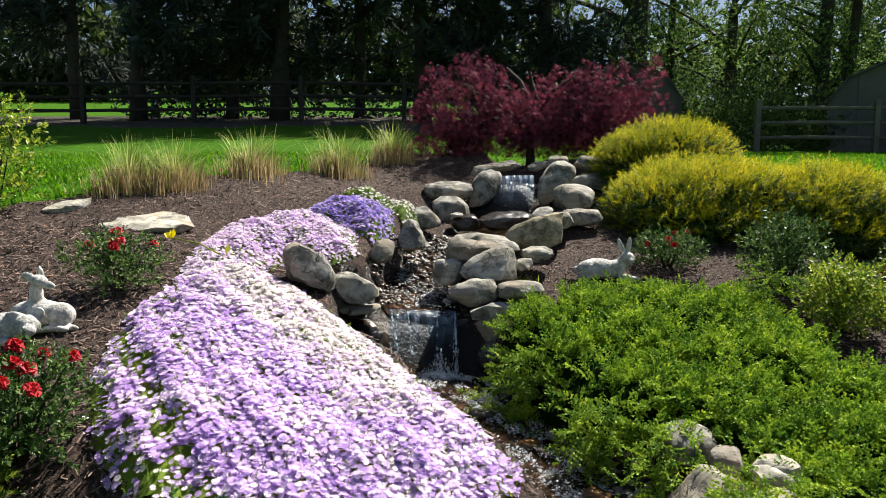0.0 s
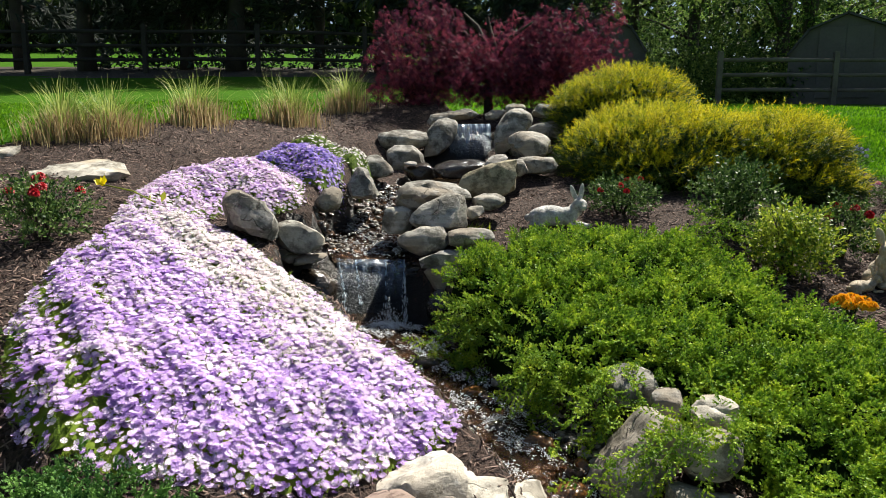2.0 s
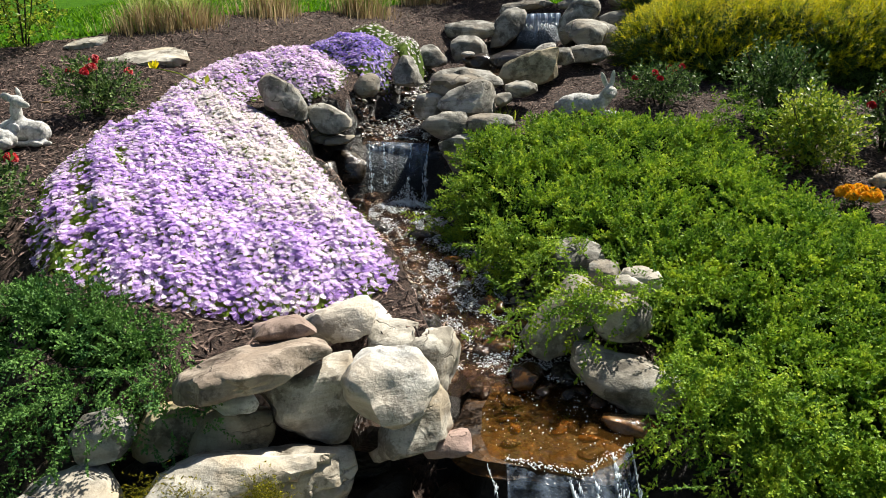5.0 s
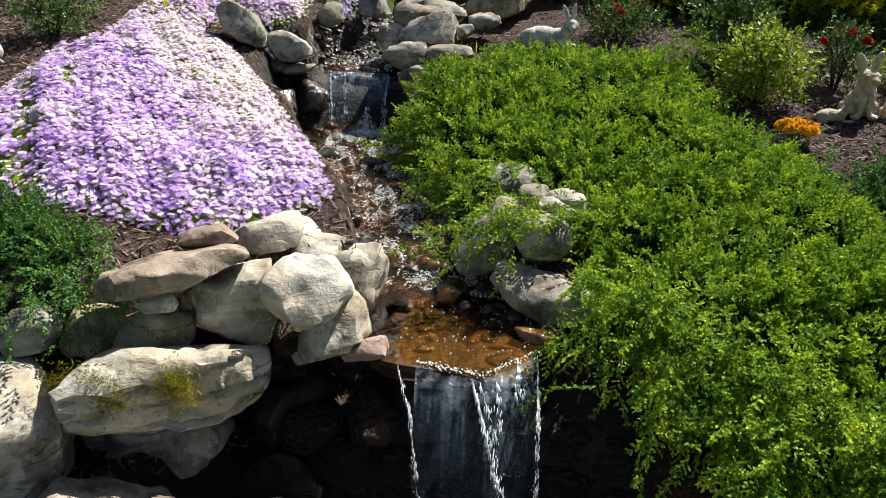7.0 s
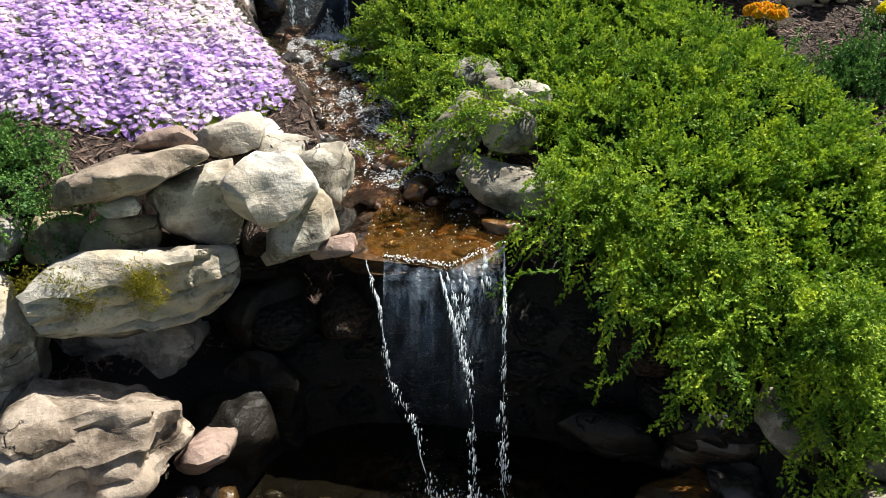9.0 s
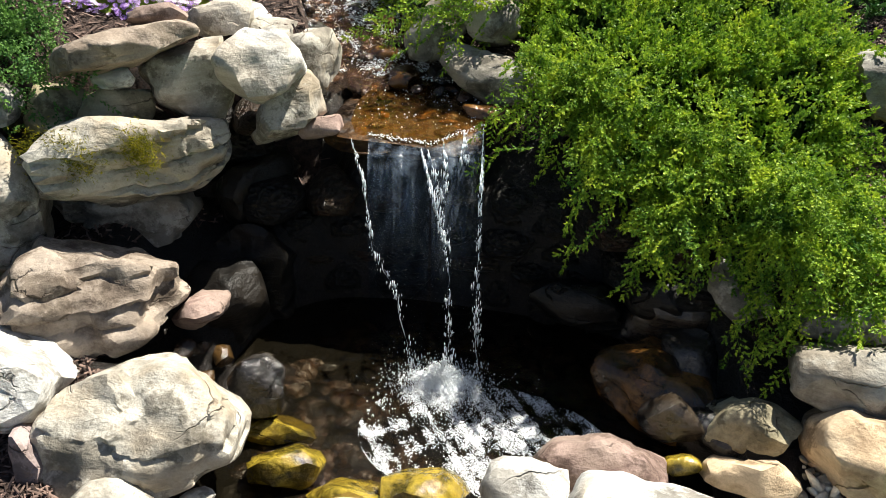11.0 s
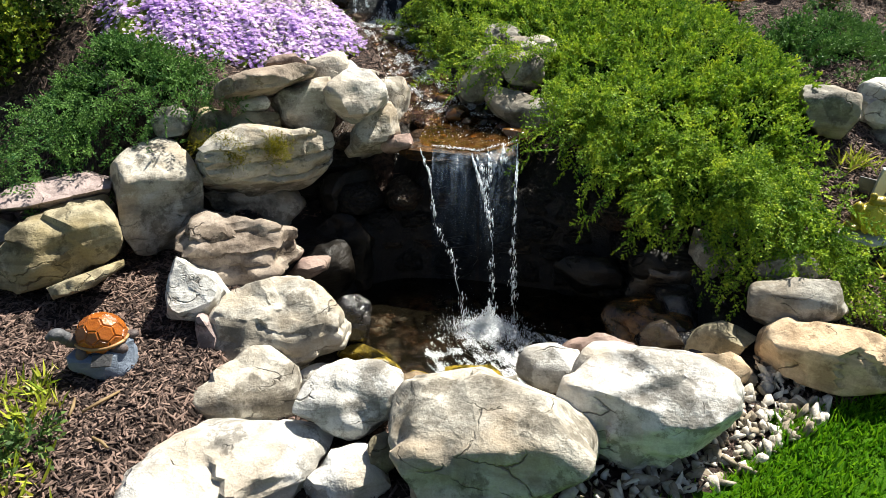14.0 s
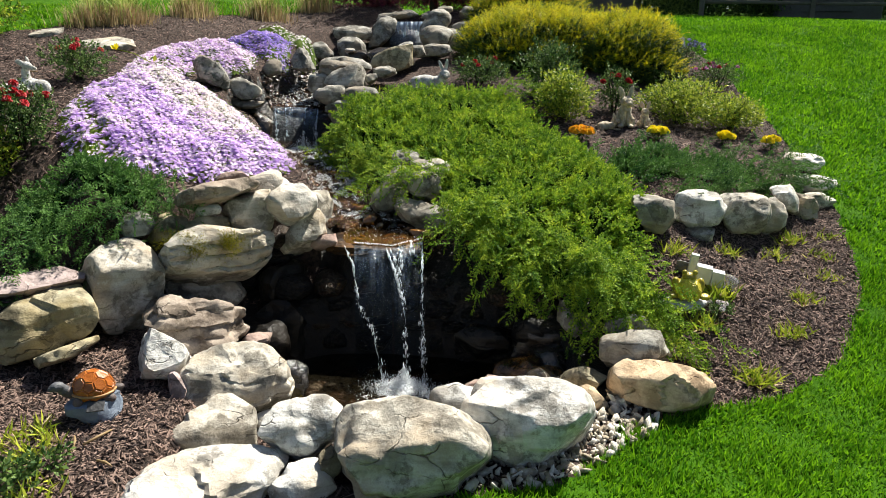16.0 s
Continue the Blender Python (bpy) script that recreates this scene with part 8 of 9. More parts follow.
mound_bush("gold_cypress", "rounded golden-yellow thread-leaf cypress bush", [(2.66, 5.66, 1.54, 0.52, 0.55, 0.34), (2.82, 5.72, 1.50, 0.34, 0.48, 0.32), (2.45, 5.5, 1.48, 0.36, 0.44, 0.30), (2.62, 5.34, 1.34, 0.56, 0.32, 0.22)], 14000, 22, THREAD, 0.085, M_GOLDT, M_GREENT, 0.36)
mound_bush("gold_cypress", "taller golden thread-leaf cypress bush behind", [(1.75, 6.75, 1.94, 0.60, 0.50, 0.38), (1.40, 6.65, 1.88, 0.35, 0.35, 0.30)], 9000, 23, THREAD, 0.085, M_GOLDT, M_GREENT, 0.38)

# ---- Japanese maple ----
mp = empty("japanese_maple", (0.48, 7.55, float(ground_z(0.48, 7.55))), "weeping red-leaved Japanese maple with lacy foliage", "tree")
mz = float(ground_z(0.48, 7.55))
part("trunk", tube([(0.48, 7.55, mz - 0.05), (0.47, 7.56, mz + 0.3), (0.52, 7.6, mz + 0.7), (0.45, 7.6, mz + 1.0)], [0.055, 0.045, 0.04, 0.02]), M_BARK, mp, "slim dark trunk")
for a, b in (((0.5, 7.57, mz + 0.35), (-0.3, 7.5, mz + 0.85)), ((0.5, 7.58, mz + 0.45), (1.3, 7.7, mz + 0.9)), ((0.5, 7.6, mz + 0.6), (0.2, 7.9, mz + 1.1)), ((0.5, 7.6, mz + 0.5), (0.9, 7.3, mz + 0.9))):
    m_ = [(a[i] + b[i]) / 2 + (0.08 if i == 2 else 0) for i in range(3)]
    part("limb", tube([a, m_, b], [0.03, 0.022, 0.008], 6), M_BARK, mp)
rs = np.random.RandomState(8)
MAPLE = ((-0.22, 7.5, mz + 0.76, 0.52, 0.5, 0.50), (0.15, 7.6, mz + 0.60, 0.45, 0.5, 0.36), (0.75, 7.6, mz + 0.72, 0.60, 0.55, 0.45), (1.30, 7.7, mz + 0.78, 0.62, 0.55, 0.50), (0.95, 7.5, mz + 0.52, 0.5, 0.4, 0.36), (-0.30, 7.45, mz + 0.40, 0.46, 0.4, 0.28))
pts, dr_ = [], []
for (x, y, z, rx, ry, rz) in MAPLE:
    # tiers of drooping pads of leaves
    for j in range(int(150 * rx * ry)):
        u = rs.randn(3)
        u /= np.linalg.norm(u)
        c = u * [rx, ry, rz] * rs.uniform(0.55, 1.06) + [x, y, z]
        k, wide = 64, rs.uniform(0.11, 0.20)
        a, r = rs.rand(k) * 2 * np.pi, np.sqrt(rs.rand(k)) * wide
        q = np.stack([r * np.cos(a), r * np.sin(a), -1.6 * r * r / wide + rs.randn(k) * 0.012], 1)
        pts.append(q + c)
        dr_.append(np.stack([np.cos(a), np.sin(a), -0.25 - 2.2 * r / wide], 1) + u * 0.4 + rs.randn(k, 3) * 0.25)
pts, dr_ = np.vstack(pts), np.vstack(dr_)
ok = pts[:, 2] > mz + 0.10
scatter("crown", PALM, pts[ok], dr_[ok], rs.uniform(0.035, 0.070, ok.sum()), M_MAPLE, mp, "deep red finely cut leaves")["kind"] = "stuff"


# ---- ornamental grasses ----
def grass_clump(x, y, tall, seed, label, spread=0.30, n_green=220, n_straw=1300):
    rs = np.random.RandomState(seed)
    z = float(ground_z(x, y))
    root = empty("ornamental_grass", (x, y, z), label, "grass", "ornamental grasses")
    for name, n_, mt, hh, ww in (("green_blades", n_green, M_REED, tall, 0.011), ("straw_blades", n_straw, M_STRAW, tall * 0.56, 0.008)):
        vs, ls, ss = [], [], []
        for i in range(n_):
            a, r0 = rs.rand() * 2 * math.pi, abs(rs.randn()) * spread * (0.46 if name == "straw_blades" else 0.30)
            bx, by = x + r0 * math.cos(a), y + r0 * math.sin(a)
            lean = rs.uniform(0.10, 1.05) * (0.60 if name == "straw_blades" else 0.85)
            h_ = hh * (rs.uniform(0.22, 1.1) if name == "straw_blades" else rs.uniform(0.55, 1.15))
            aa = a + rs.randn() * 0.6
            ca, sa = math.cos(aa), math.sin(aa)
            k = len(vs)
            z = float(ground_z(bx, by)) - 0.01
            for s in range(5):
                t = s / 4
                o = h_ * lean * t * t * 0.9
                zz = z + h_ * (t - 0.38 * lean * t * t * t)
                w_ = ww * (1 - t * 0.92) * rs.uniform(0.8, 1.2)
                vs += [(bx + ca * o - sa * w_ / 2, by + sa * o + ca * w_ / 2, zz), (bx + ca * o + sa * w_ / 2, by + sa * o - ca * w_ / 2, zz)]
            for s in range(4):
                ls += [k + 2 * s, k + 2 * s + 1, k + 2 * s + 3, k + 2 * s + 2]
                ss.append(4)
        me = raw_mesh(name, np.array(vs), np.array(ls), np.array(ss))
        link(name, me, mt, root, "arching green blades" if name == "green_blades" else "dry straw-coloured blades")["kind"] = "stuff"
    return root


for i, (x, y, t) in enumerate(((-2.42, 4.72, 0.40), (-2.12, 4.78, 0.38), (-1.80, 5.45, 0.42), (-1.27, 6.20, 0.46), (-0.97, 7.25, 0.46))):
    grass_clump(x, y, t, 40 + i, "clump of ornamental grass, green tips over dry straw")


# ---- fences ----
def rail_fence(name, posts, label, wood, rails=(0.35, 0.70, 1.05), tall=1.25):
    x0, y0 = posts[0]
    root = empty(name, (x0, y0, float(ground_z(x0, y0))), label, "fence")
    for x, y in posts:
        z = float(ground_z(x, y))
        part("post", block(x, y, z + tall / 2 - 0.05, 0.12, 0.12, tall + 0.1, 0.015), wood, root)
    for (ax, ay), (bx, by) in zip(posts, posts[1:]):
        za, zb = float(ground_z(ax, ay)), float(ground_z(bx, by))
        for r in rails:
            part("rail", tube([(ax, ay, za + r), ((ax + bx) / 2, (ay + by) / 2, (za + zb) / 2 + r + 0.01), (bx, by, zb + r)], [0.045, 0.055, 0.045], 6), wood, root)
    return root


rail_fence("rail_fence", [(6.08, 17.6), (8.78, 17.6), (11.5, 17.6), (14.2, 17.6), (16.9, 17.6)], "weathered grey split-rail fence before the shed", M_FENCE)
rail_fence("rail_fence", [(-14.0, 17.0), (-11.2, 17.6), (-8.4, 18.2), (-5.6, 18.8), (-2.8, 19.2), (0.0, 19.6), (2.8, 19.8)], "split-rail fence under the evergreens, coloured dark for their shade", M_FENCED)


# ---- sheds ----
def gambrel_shed(cx_, cy_, w, d, wall_h, top_h, label, turn=0.0):
    z = float(ground_z(cx_, cy_))
    root = empty("garden_shed", (cx_, cy_, z), label, "shed")
    prof = [(-w / 2, -0.2), (-w / 2, wall_h), (-w * 0.33, wall_h + (top_h - wall_h) * 0.62), (0, top_h), (w * 0.33, wall_h + (top_h - wall_h) * 0.62), (w / 2, wall_h), (w / 2, -0.2)]
    bm = bmesh.new()
    f = [bm.verts.new((cx_ + px_, cy_ - d / 2, z + pz_)) for px_, pz_ in prof]
    b = [bm.verts.new((cx_ + px_, cy_ + d / 2, z + pz_)) for px_, pz_ in prof]
    bm.faces.new(f)
    bm.faces.new(b[::-1])
    for i in range(len(prof)):
        j = (i + 1) % len(prof)
        bm.faces.new((f[j], f[i], b[i], b[j]))
    part("wall", bm, M_SHED, root, "grey-brown board walls")
    for i in range(1, 5):
        (ax, az), (bx, bz) = prof[i], prof[i + 1]
        k = math.hypot(bx - ax, bz - az)
        m_ = Matrix.Translation((cx_ + (ax + bx) / 2, cy_, z + (az + bz) / 2 + 0.03)) @ Matrix.Rotation(-math.atan2(bz - az, bx - ax), 4, "Y")
        bm = bmesh.new()
        bmesh.ops.create_cube(bm, size=1.0, matrix=m_ @ Matrix.Diagonal((k + 0.08, d + 0.24, 0.05, 1)))
        part("roof", bm, M_ROOF, root, "dark felt roof slope")
    for i in range(9):
        px_ = -w / 2 + w * (i + 0.5) / 9
        lim = np.interp(abs(px_), [0, w * 0.33, w / 2], [top_h, wall_h + (top_h - wall_h) * 0.62, wall_h]) - 0.12
        part("batten", block(cx_ + px_, cy_ - d / 2 - 0.012, z + lim / 2, 0.035, 0.025, lim), M_SHED, root)
    for s in (-1, 1):
        part("door", block(cx_ + s * w * 0.12, cy_ - d / 2 - 0.02, z + 0.95, w * 0.235, 0.04, 1.8, 0.008), M_SHED, root, "plain board door")
    root.rotation_euler[2] = radians(turn)
    return root


gambrel_shed(10.35, 20.5, 2.6, 3.2, 1.20, 2.15, "grey-brown gambrel-roofed garden shed behind the fence", -25)
gambrel_shed(4.0, 22.3, 2.5, 2.6, 1.3, 2.35, "grey shed with pale lower wall, half hidden by the maple", -10)


# ---- woods ----
def wood_tree(x, y, tall, lean, trunk_r, seed, label, crown, leaf_m, clumps, leaf_size, low, name="tree", widths=(1.6, 2.6)):
    rs = np.random.RandomState(seed)
    z = float(ground_z(x, y))
    root = empty(name, (x, y, z), label, "tree")
    pts_ = [(x + lean * t * t + 0.12 * math.sin(3 * t + seed), y + 0.1 * math.sin(5 * t + seed), z - 0.2 + tall * t) for t in np.linspace(0, 1, 9)]
    part("trunk", tube(pts_, [trunk_r * (1.25 if i == 0 else 1 - 0.095 * i) for i in range(9)], 10), M_BARK, root, "rough dark bark")
    cp, cd = [], []
    for i in range(crown):
        t = low + (1 - low) * (i + rs.rand()) / crown
        a = rs.rand() * 2 * math.pi
        wide = rs.uniform(*widths) * (1.15 - t if name == "evergreen_tree" else 0.7 + 0.5 * math.sin(math.pi * min(t, 1)))
        base = np.array([np.interp(t, np.linspace(0, 1, 9), [p_[k] for p_ in pts_]) for k in range(3)])
        tip = base + [wide * math.cos(a), wide * math.sin(a), wide * (-0.12 if name == "evergreen_tree" else 0.45)]
        part("limb", tube([base, (base + tip) / 2 + [0, 0, 0.1], tip], [trunk_r * 0.28, trunk_r * 0.18, trunk_r * 0.05], 5), M_BARK, root)
        k = clumps // crown
        s = rs.rand(k) ** 0.7
        spread_ = 0.30 + 0.35 * s[:, None]
        cp.append(base + (tip - base) * s[:, None] + rs.randn(k, 3) * spread_ * [1, 1, 0.55])
        cd.append((tip - base) * 0.4 + rs.randn(k, 3) * 0.8 + [0, 0, -0.3])
    cp, cd = np.vstack(cp), np.vstack(cd)
    scatter("crown", PINE if name == "evergreen_tree" else TWIG, cp, cd, leaf_size * rs.uniform(0.6, 1.3, len(cp)), leaf_m, root, "dark needled crown" if name == "evergreen_tree" else "light spring leaves")["kind"] = "stuff"
    return root


for i, (x, y, tall, r) in enumerate(((-13.2, 20.5, 12.5, 0.20), (-10.6, 19.6, 13.0, 0.22), (-8.3, 20.8, 12.0, 0.18), (-6.6, 19.8, 13.5, 0.26), (-4.6, 21.0, 12.5, 0.20), (-2.6, 20.6, 13.5, 0.24), (-0.6, 21.6, 13.0, 0.22), (1.2, 21.2, 12.5, 0.24))):
    wood_tree(x, y, tall, 0.1, r, 60 + i, "tall dark evergreen behind the fence", 17, M_PINE, 2200, 0.48, 0.15, "evergreen_tree")
for i, (x, y, tall, r, lean) in enumerate(((4.0, 22.5, 13.0, 0.42, 0.3), (7.4, 24.5, 12.0, 0.22, -0.3), (9.8, 23.5, 13.0, 0.26, 0.5), (10.7, 23.8, 13.0, 0.20, 1.4), (14.0, 24.5, 12.0, 0.22, 0.4), (17.5, 23.0, 11.0, 0.22, -0.6), (6.0, 27.0, 11.0, 0.2, 0.0), (12.5, 28.0, 12.0, 0.2, 0.0))):
    wood_tree(x, y, tall, lean, r, 80 + i, "tall deciduous tree in fresh spring leaf", 15, M_LEAF, 4200, 0.165, 0.16, "deciduous_tree", (1.8, 3.2))


def thicket(name, x0, x1, y0, y1, hgt, n_, size, material, label, seed):
    rs = np.random.RandomState(seed)
    p = rs.rand(n_, 2) * [x1 - x0, y1 - y0] + [x0, y0]
    z = ground_z(p[:, 0], p[:, 1]) + hgt * rs.rand(n_) ** 1.1 * (0.62 + 0.38 * wavy(p[:, 0], p[:, 1], 1.3, seed))
    tagged(scatter(name, SPRIG, np.c_[p, z], rs.randn(n_, 3) + [0, 0, 0.5], size * rs.uniform(0.6, 1.4, n_), material), label, "bushes", kind="stuff")


thicket("understorey", 5.0, 13.0, 19.4, 22.5, 2.6, 11000, 0.15, M_LEAF, "leafy green understorey behind the fence", 1)
thicket("far_woods", -40.0, 4.0, 46.0, 54.0, 9.0, 2400, 1.7, M_FAR, "far hazy spring woods", 2)
thicket("far_woods", 2.0, 44.0, 40.0, 50.0, 10.0, 3000, 1.4, M_FAR, "far leafy spring woods", 3)
thicket("brush", -12.0, 3.0, 20.0, 22.0, 0.9, 900, 0.28, M_PINE, "dark brush under the evergreens", 4)

# ---- statues and garden ornaments ----
def ball(bm, x, y, z, rx, ry, rz, turn=(0, 0, 0), level=3):
    m = Matrix.Translation((x, y, z)) @ Euler([radians(a) for a in turn]).to_matrix().to_4x4() @ Matrix.Diagonal((rx, ry, rz, 1))
    bmesh.ops.create_icosphere(bm, subdivisions=level, radius=1.0, matrix=m)


def statue(name, label, material, balls, loc, rz, size=1.0, fine=0.006):
    """One plain cast figure: rounded masses fused into a single skin."""
    bm = bmesh.new()
    for b in balls:
        ball(bm, *b)
    me = bpy.data.meshes.new(name)
    bm.to_mesh(me)
    bm.free()
    me.materials.append(material)
    ob = new(name, me)
    ob.matrix_world = Matrix.Translation(loc) @ Matrix.Rotation(radians(rz), 4, "Z") @ Matrix.Scale(size, 4)
    r = ob.modifiers.new("skin", "REMESH")
    r.mode, r.voxel_size, r.use_smooth_shade = "VOXEL", fine, True
    s = ob.modifiers.new("soft", "SMOOTH")
    s.factor, s.iterations = 0.5, 3
    return tagged(ob, label, "statue")


LYING_RABBIT = [(-0.06, 0, 0.075, 0.13, 0.075, 0.070), (-0.13, -0.03, 0.065, 0.075, 0.055, 0.065), (0.05, 0, 0.075, 0.065, 0.058, 0.062), (0.10, 0, 0.115, 0.045, 0.042, 0.052),
                (0.125, -0.02, 0.150, 0.050, 0.042, 0.044), (0.140, -0.050, 0.135, 0.026, 0.028, 0.024), (0.085, 0.005, 0.225, 0.018, 0.010, 0.062, (0, -22, 0)),
                (0.135, 0.01, 0.232, 0.018, 0.010, 0.064, (0, 6, 0)), (0.14, -0.05, 0.020, 0.070, 0.020, 0.018), (0.12, 0.03, 0.020, 0.065, 0.020, 0.018), (-0.15, -0.07, 0.020, 0.055, 0.022, 0.020),
                (-0.205, 0.0, 0.060, 0.026, 0.026, 0.026)]
SITTING_RABBIT = [(0, 0.02, 0.085, 0.078, 0.078, 0.085), (0, -0.01, 0.150, 0.060, 0.056, 0.065), (0.004, -0.025, 0.225, 0.056, 0.056, 0.050), (0.012, -0.074, 0.212, 0.032, 0.026, 0.024), (0.014, -0.098, 0.220, 0.009, 0.008, 0.007), (-0.046, 0.0, 0.308, 0.028, 0.013, 0.058, (0, -24, 0)),
                  (0.040, 0.0, 0.314, 0.026, 0.013, 0.060, (0, 14, 0)), (-0.046, -0.065, 0.018, 0.026, 0.046, 0.018), (0.046, -0.065, 0.018, 0.026, 0.046, 0.018), (-0.070, 0.02, 0.050, 0.038, 0.056, 0.052), (0.070, 0.02, 0.050, 0.038, 0.056, 0.052),
                  (-0.024, -0.062, 0.085, 0.019, 0.018, 0.07), (0.024, -0.062, 0.085, 0.019, 0.018, 0.07), (-0.030, -0.070, 0.240, 0.011, 0.008, 0.010), (0.042, -0.068, 0.240, 0.011, 0.008, 0.010)]
LYING_DEER = [(-0.02, 0.0, 0.085, 0.15, 0.072, 0.070), (0.10, -0.01, 0.078, 0.075, 0.062, 0.066), (-0.03, 0, 0.12, 0.055, 0.048, 0.055), (-0.025, -0.01, 0.185, 0.034, 0.032, 0.070), (0.000, -0.02, 0.250, 0.044, 0.034, 0.036, (0, 14, 0)),
              (0.048, -0.03, 0.236, 0.042, 0.020, 0.021, (0, 12, 0)), (0.082, -0.035, 0.230, 0.012, 0.013, 0.012), (-0.050, -0.035, 0.275, 0.036, 0.010, 0.024, (0, 24, 20)), (-0.018, 0.022, 0.292, 0.014, 0.012, 0.040, (0, -20, 0)),
              (0.008, -0.050, 0.258, 0.009, 0.007, 0.008), (0.12, -0.08, 0.022, 0.080, 0.018, 0.018, (0, 0, -12)), (0.17, -0.05, 0.022, 0.050, 0.020, 0.018), (0.06, -0.095, 0.020, 0.070, 0.016, 0.016, (0, 0, 14)), (0.145, -0.03, 0.075, 0.030, 0.030, 0.050)]
FAWN = [(-0.04, 0, 0.07, 0.11, 0.065, 0.065), (0.08, -0.02, 0.085, 0.055, 0.048, 0.048), (0.115, -0.06, 0.070, 0.030, 0.028, 0.026), (0.03, -0.02, 0.125, 0.045, 0.012, 0.020, (0, 12, 20)), (0.115, 0.01, 0.135, 0.030, 0.010, 0.028, (0, -40, 0)), (-0.02, -0.07, 0.02, 0.09, 0.02, 0.02)]
statue("rabbit_statue", "weathered grey cast-stone rabbit lying on the mulch", M_STAT, LYING_RABBIT, (0.90, 4.30, float(ground_z(0.90, 4.30)) - 0.005), -4, 0.92)
statue("rabbit_statue", "tan cast-stone rabbit sitting upright among flowers", M_STATW, SITTING_RABBIT, (2.46, 3.66, float(ground_z(2.46, 3.66)) - 0.005), 8, 0.84)
statue("rabbit_statue", "small tan cast-stone baby rabbit crouching", M_STATW, LYING_RABBIT, (2.34, 3.60, float(ground_z(2.34, 3.60)) - 0.005), 15, 0.46, 0.004)
statue("rabbit_statue", "small tan cast-stone baby rabbit sitting", M_STATW, SITTING_RABBIT, (2.62, 3.72, float(ground_z(2.62, 3.72)) - 0.005), -20, 0.55, 0.005)
statue("rabbit_statue", "tiny grey-tan baby rabbit crouching", M_STATW, LYING_RABBIT, (2.70, 3.64, float(ground_z(2.70, 3.64)) - 0.005), 160, 0.36, 0.004)
statue("deer_statue", "grey cast-stone doe lying with raised head", M_STAT, LYING_DEER, (-1.58, 2.62, float(ground_z(-1.58, 2.62)) - 0.005), 2, 0.80)
statue("deer_statue", "grey cast-stone fawn curled beside the doe", M_STAT, FAWN, (-1.62, 2.50, float(ground_z(-1.62, 2.50)) - 0.005), 0, 0.90)


def shell_part(name, cx_, cy_, cz_, rx, ry, rz, material, parent, label):
    """A domed shell of bevelled plates with leaded grooves."""
    ball_ = bmesh.new()
    bmesh.ops.create_icosphere(ball_, subdivisions=2, radius=1.0)
    bm = bmesh.new()
    centre = {f.index: bm.verts.new(f.calc_center_median().normalized()) for f in ball_.faces}
    for v in ball_.verts:
        if v.co.z < -0.10:
            continue
        side = v.co.orthogonal().normalized()
        up_ = v.co.cross(side)
        ring = sorted(v.link_faces, key=lambda f: math.atan2(f.calc_center_median().dot(up_), f.calc_center_median().dot(side)))
        bm.faces.new([centre[f.index] for f in ring])
    ball_.free()
    bmesh.ops.delete(bm, geom=[v for v in bm.verts if not v.link_faces], context="VERTS")
    bmesh.ops.inset_individual(bm, faces=bm.faces[:], thickness=0.05, depth=0.06)
    for v in bm.verts:
        v.co = Vector((cx_ + v.co.x * rx, cy_ + v.co.y * ry, cz_ + v.co.z * rz))
    return part(name, bm, material, parent, label)


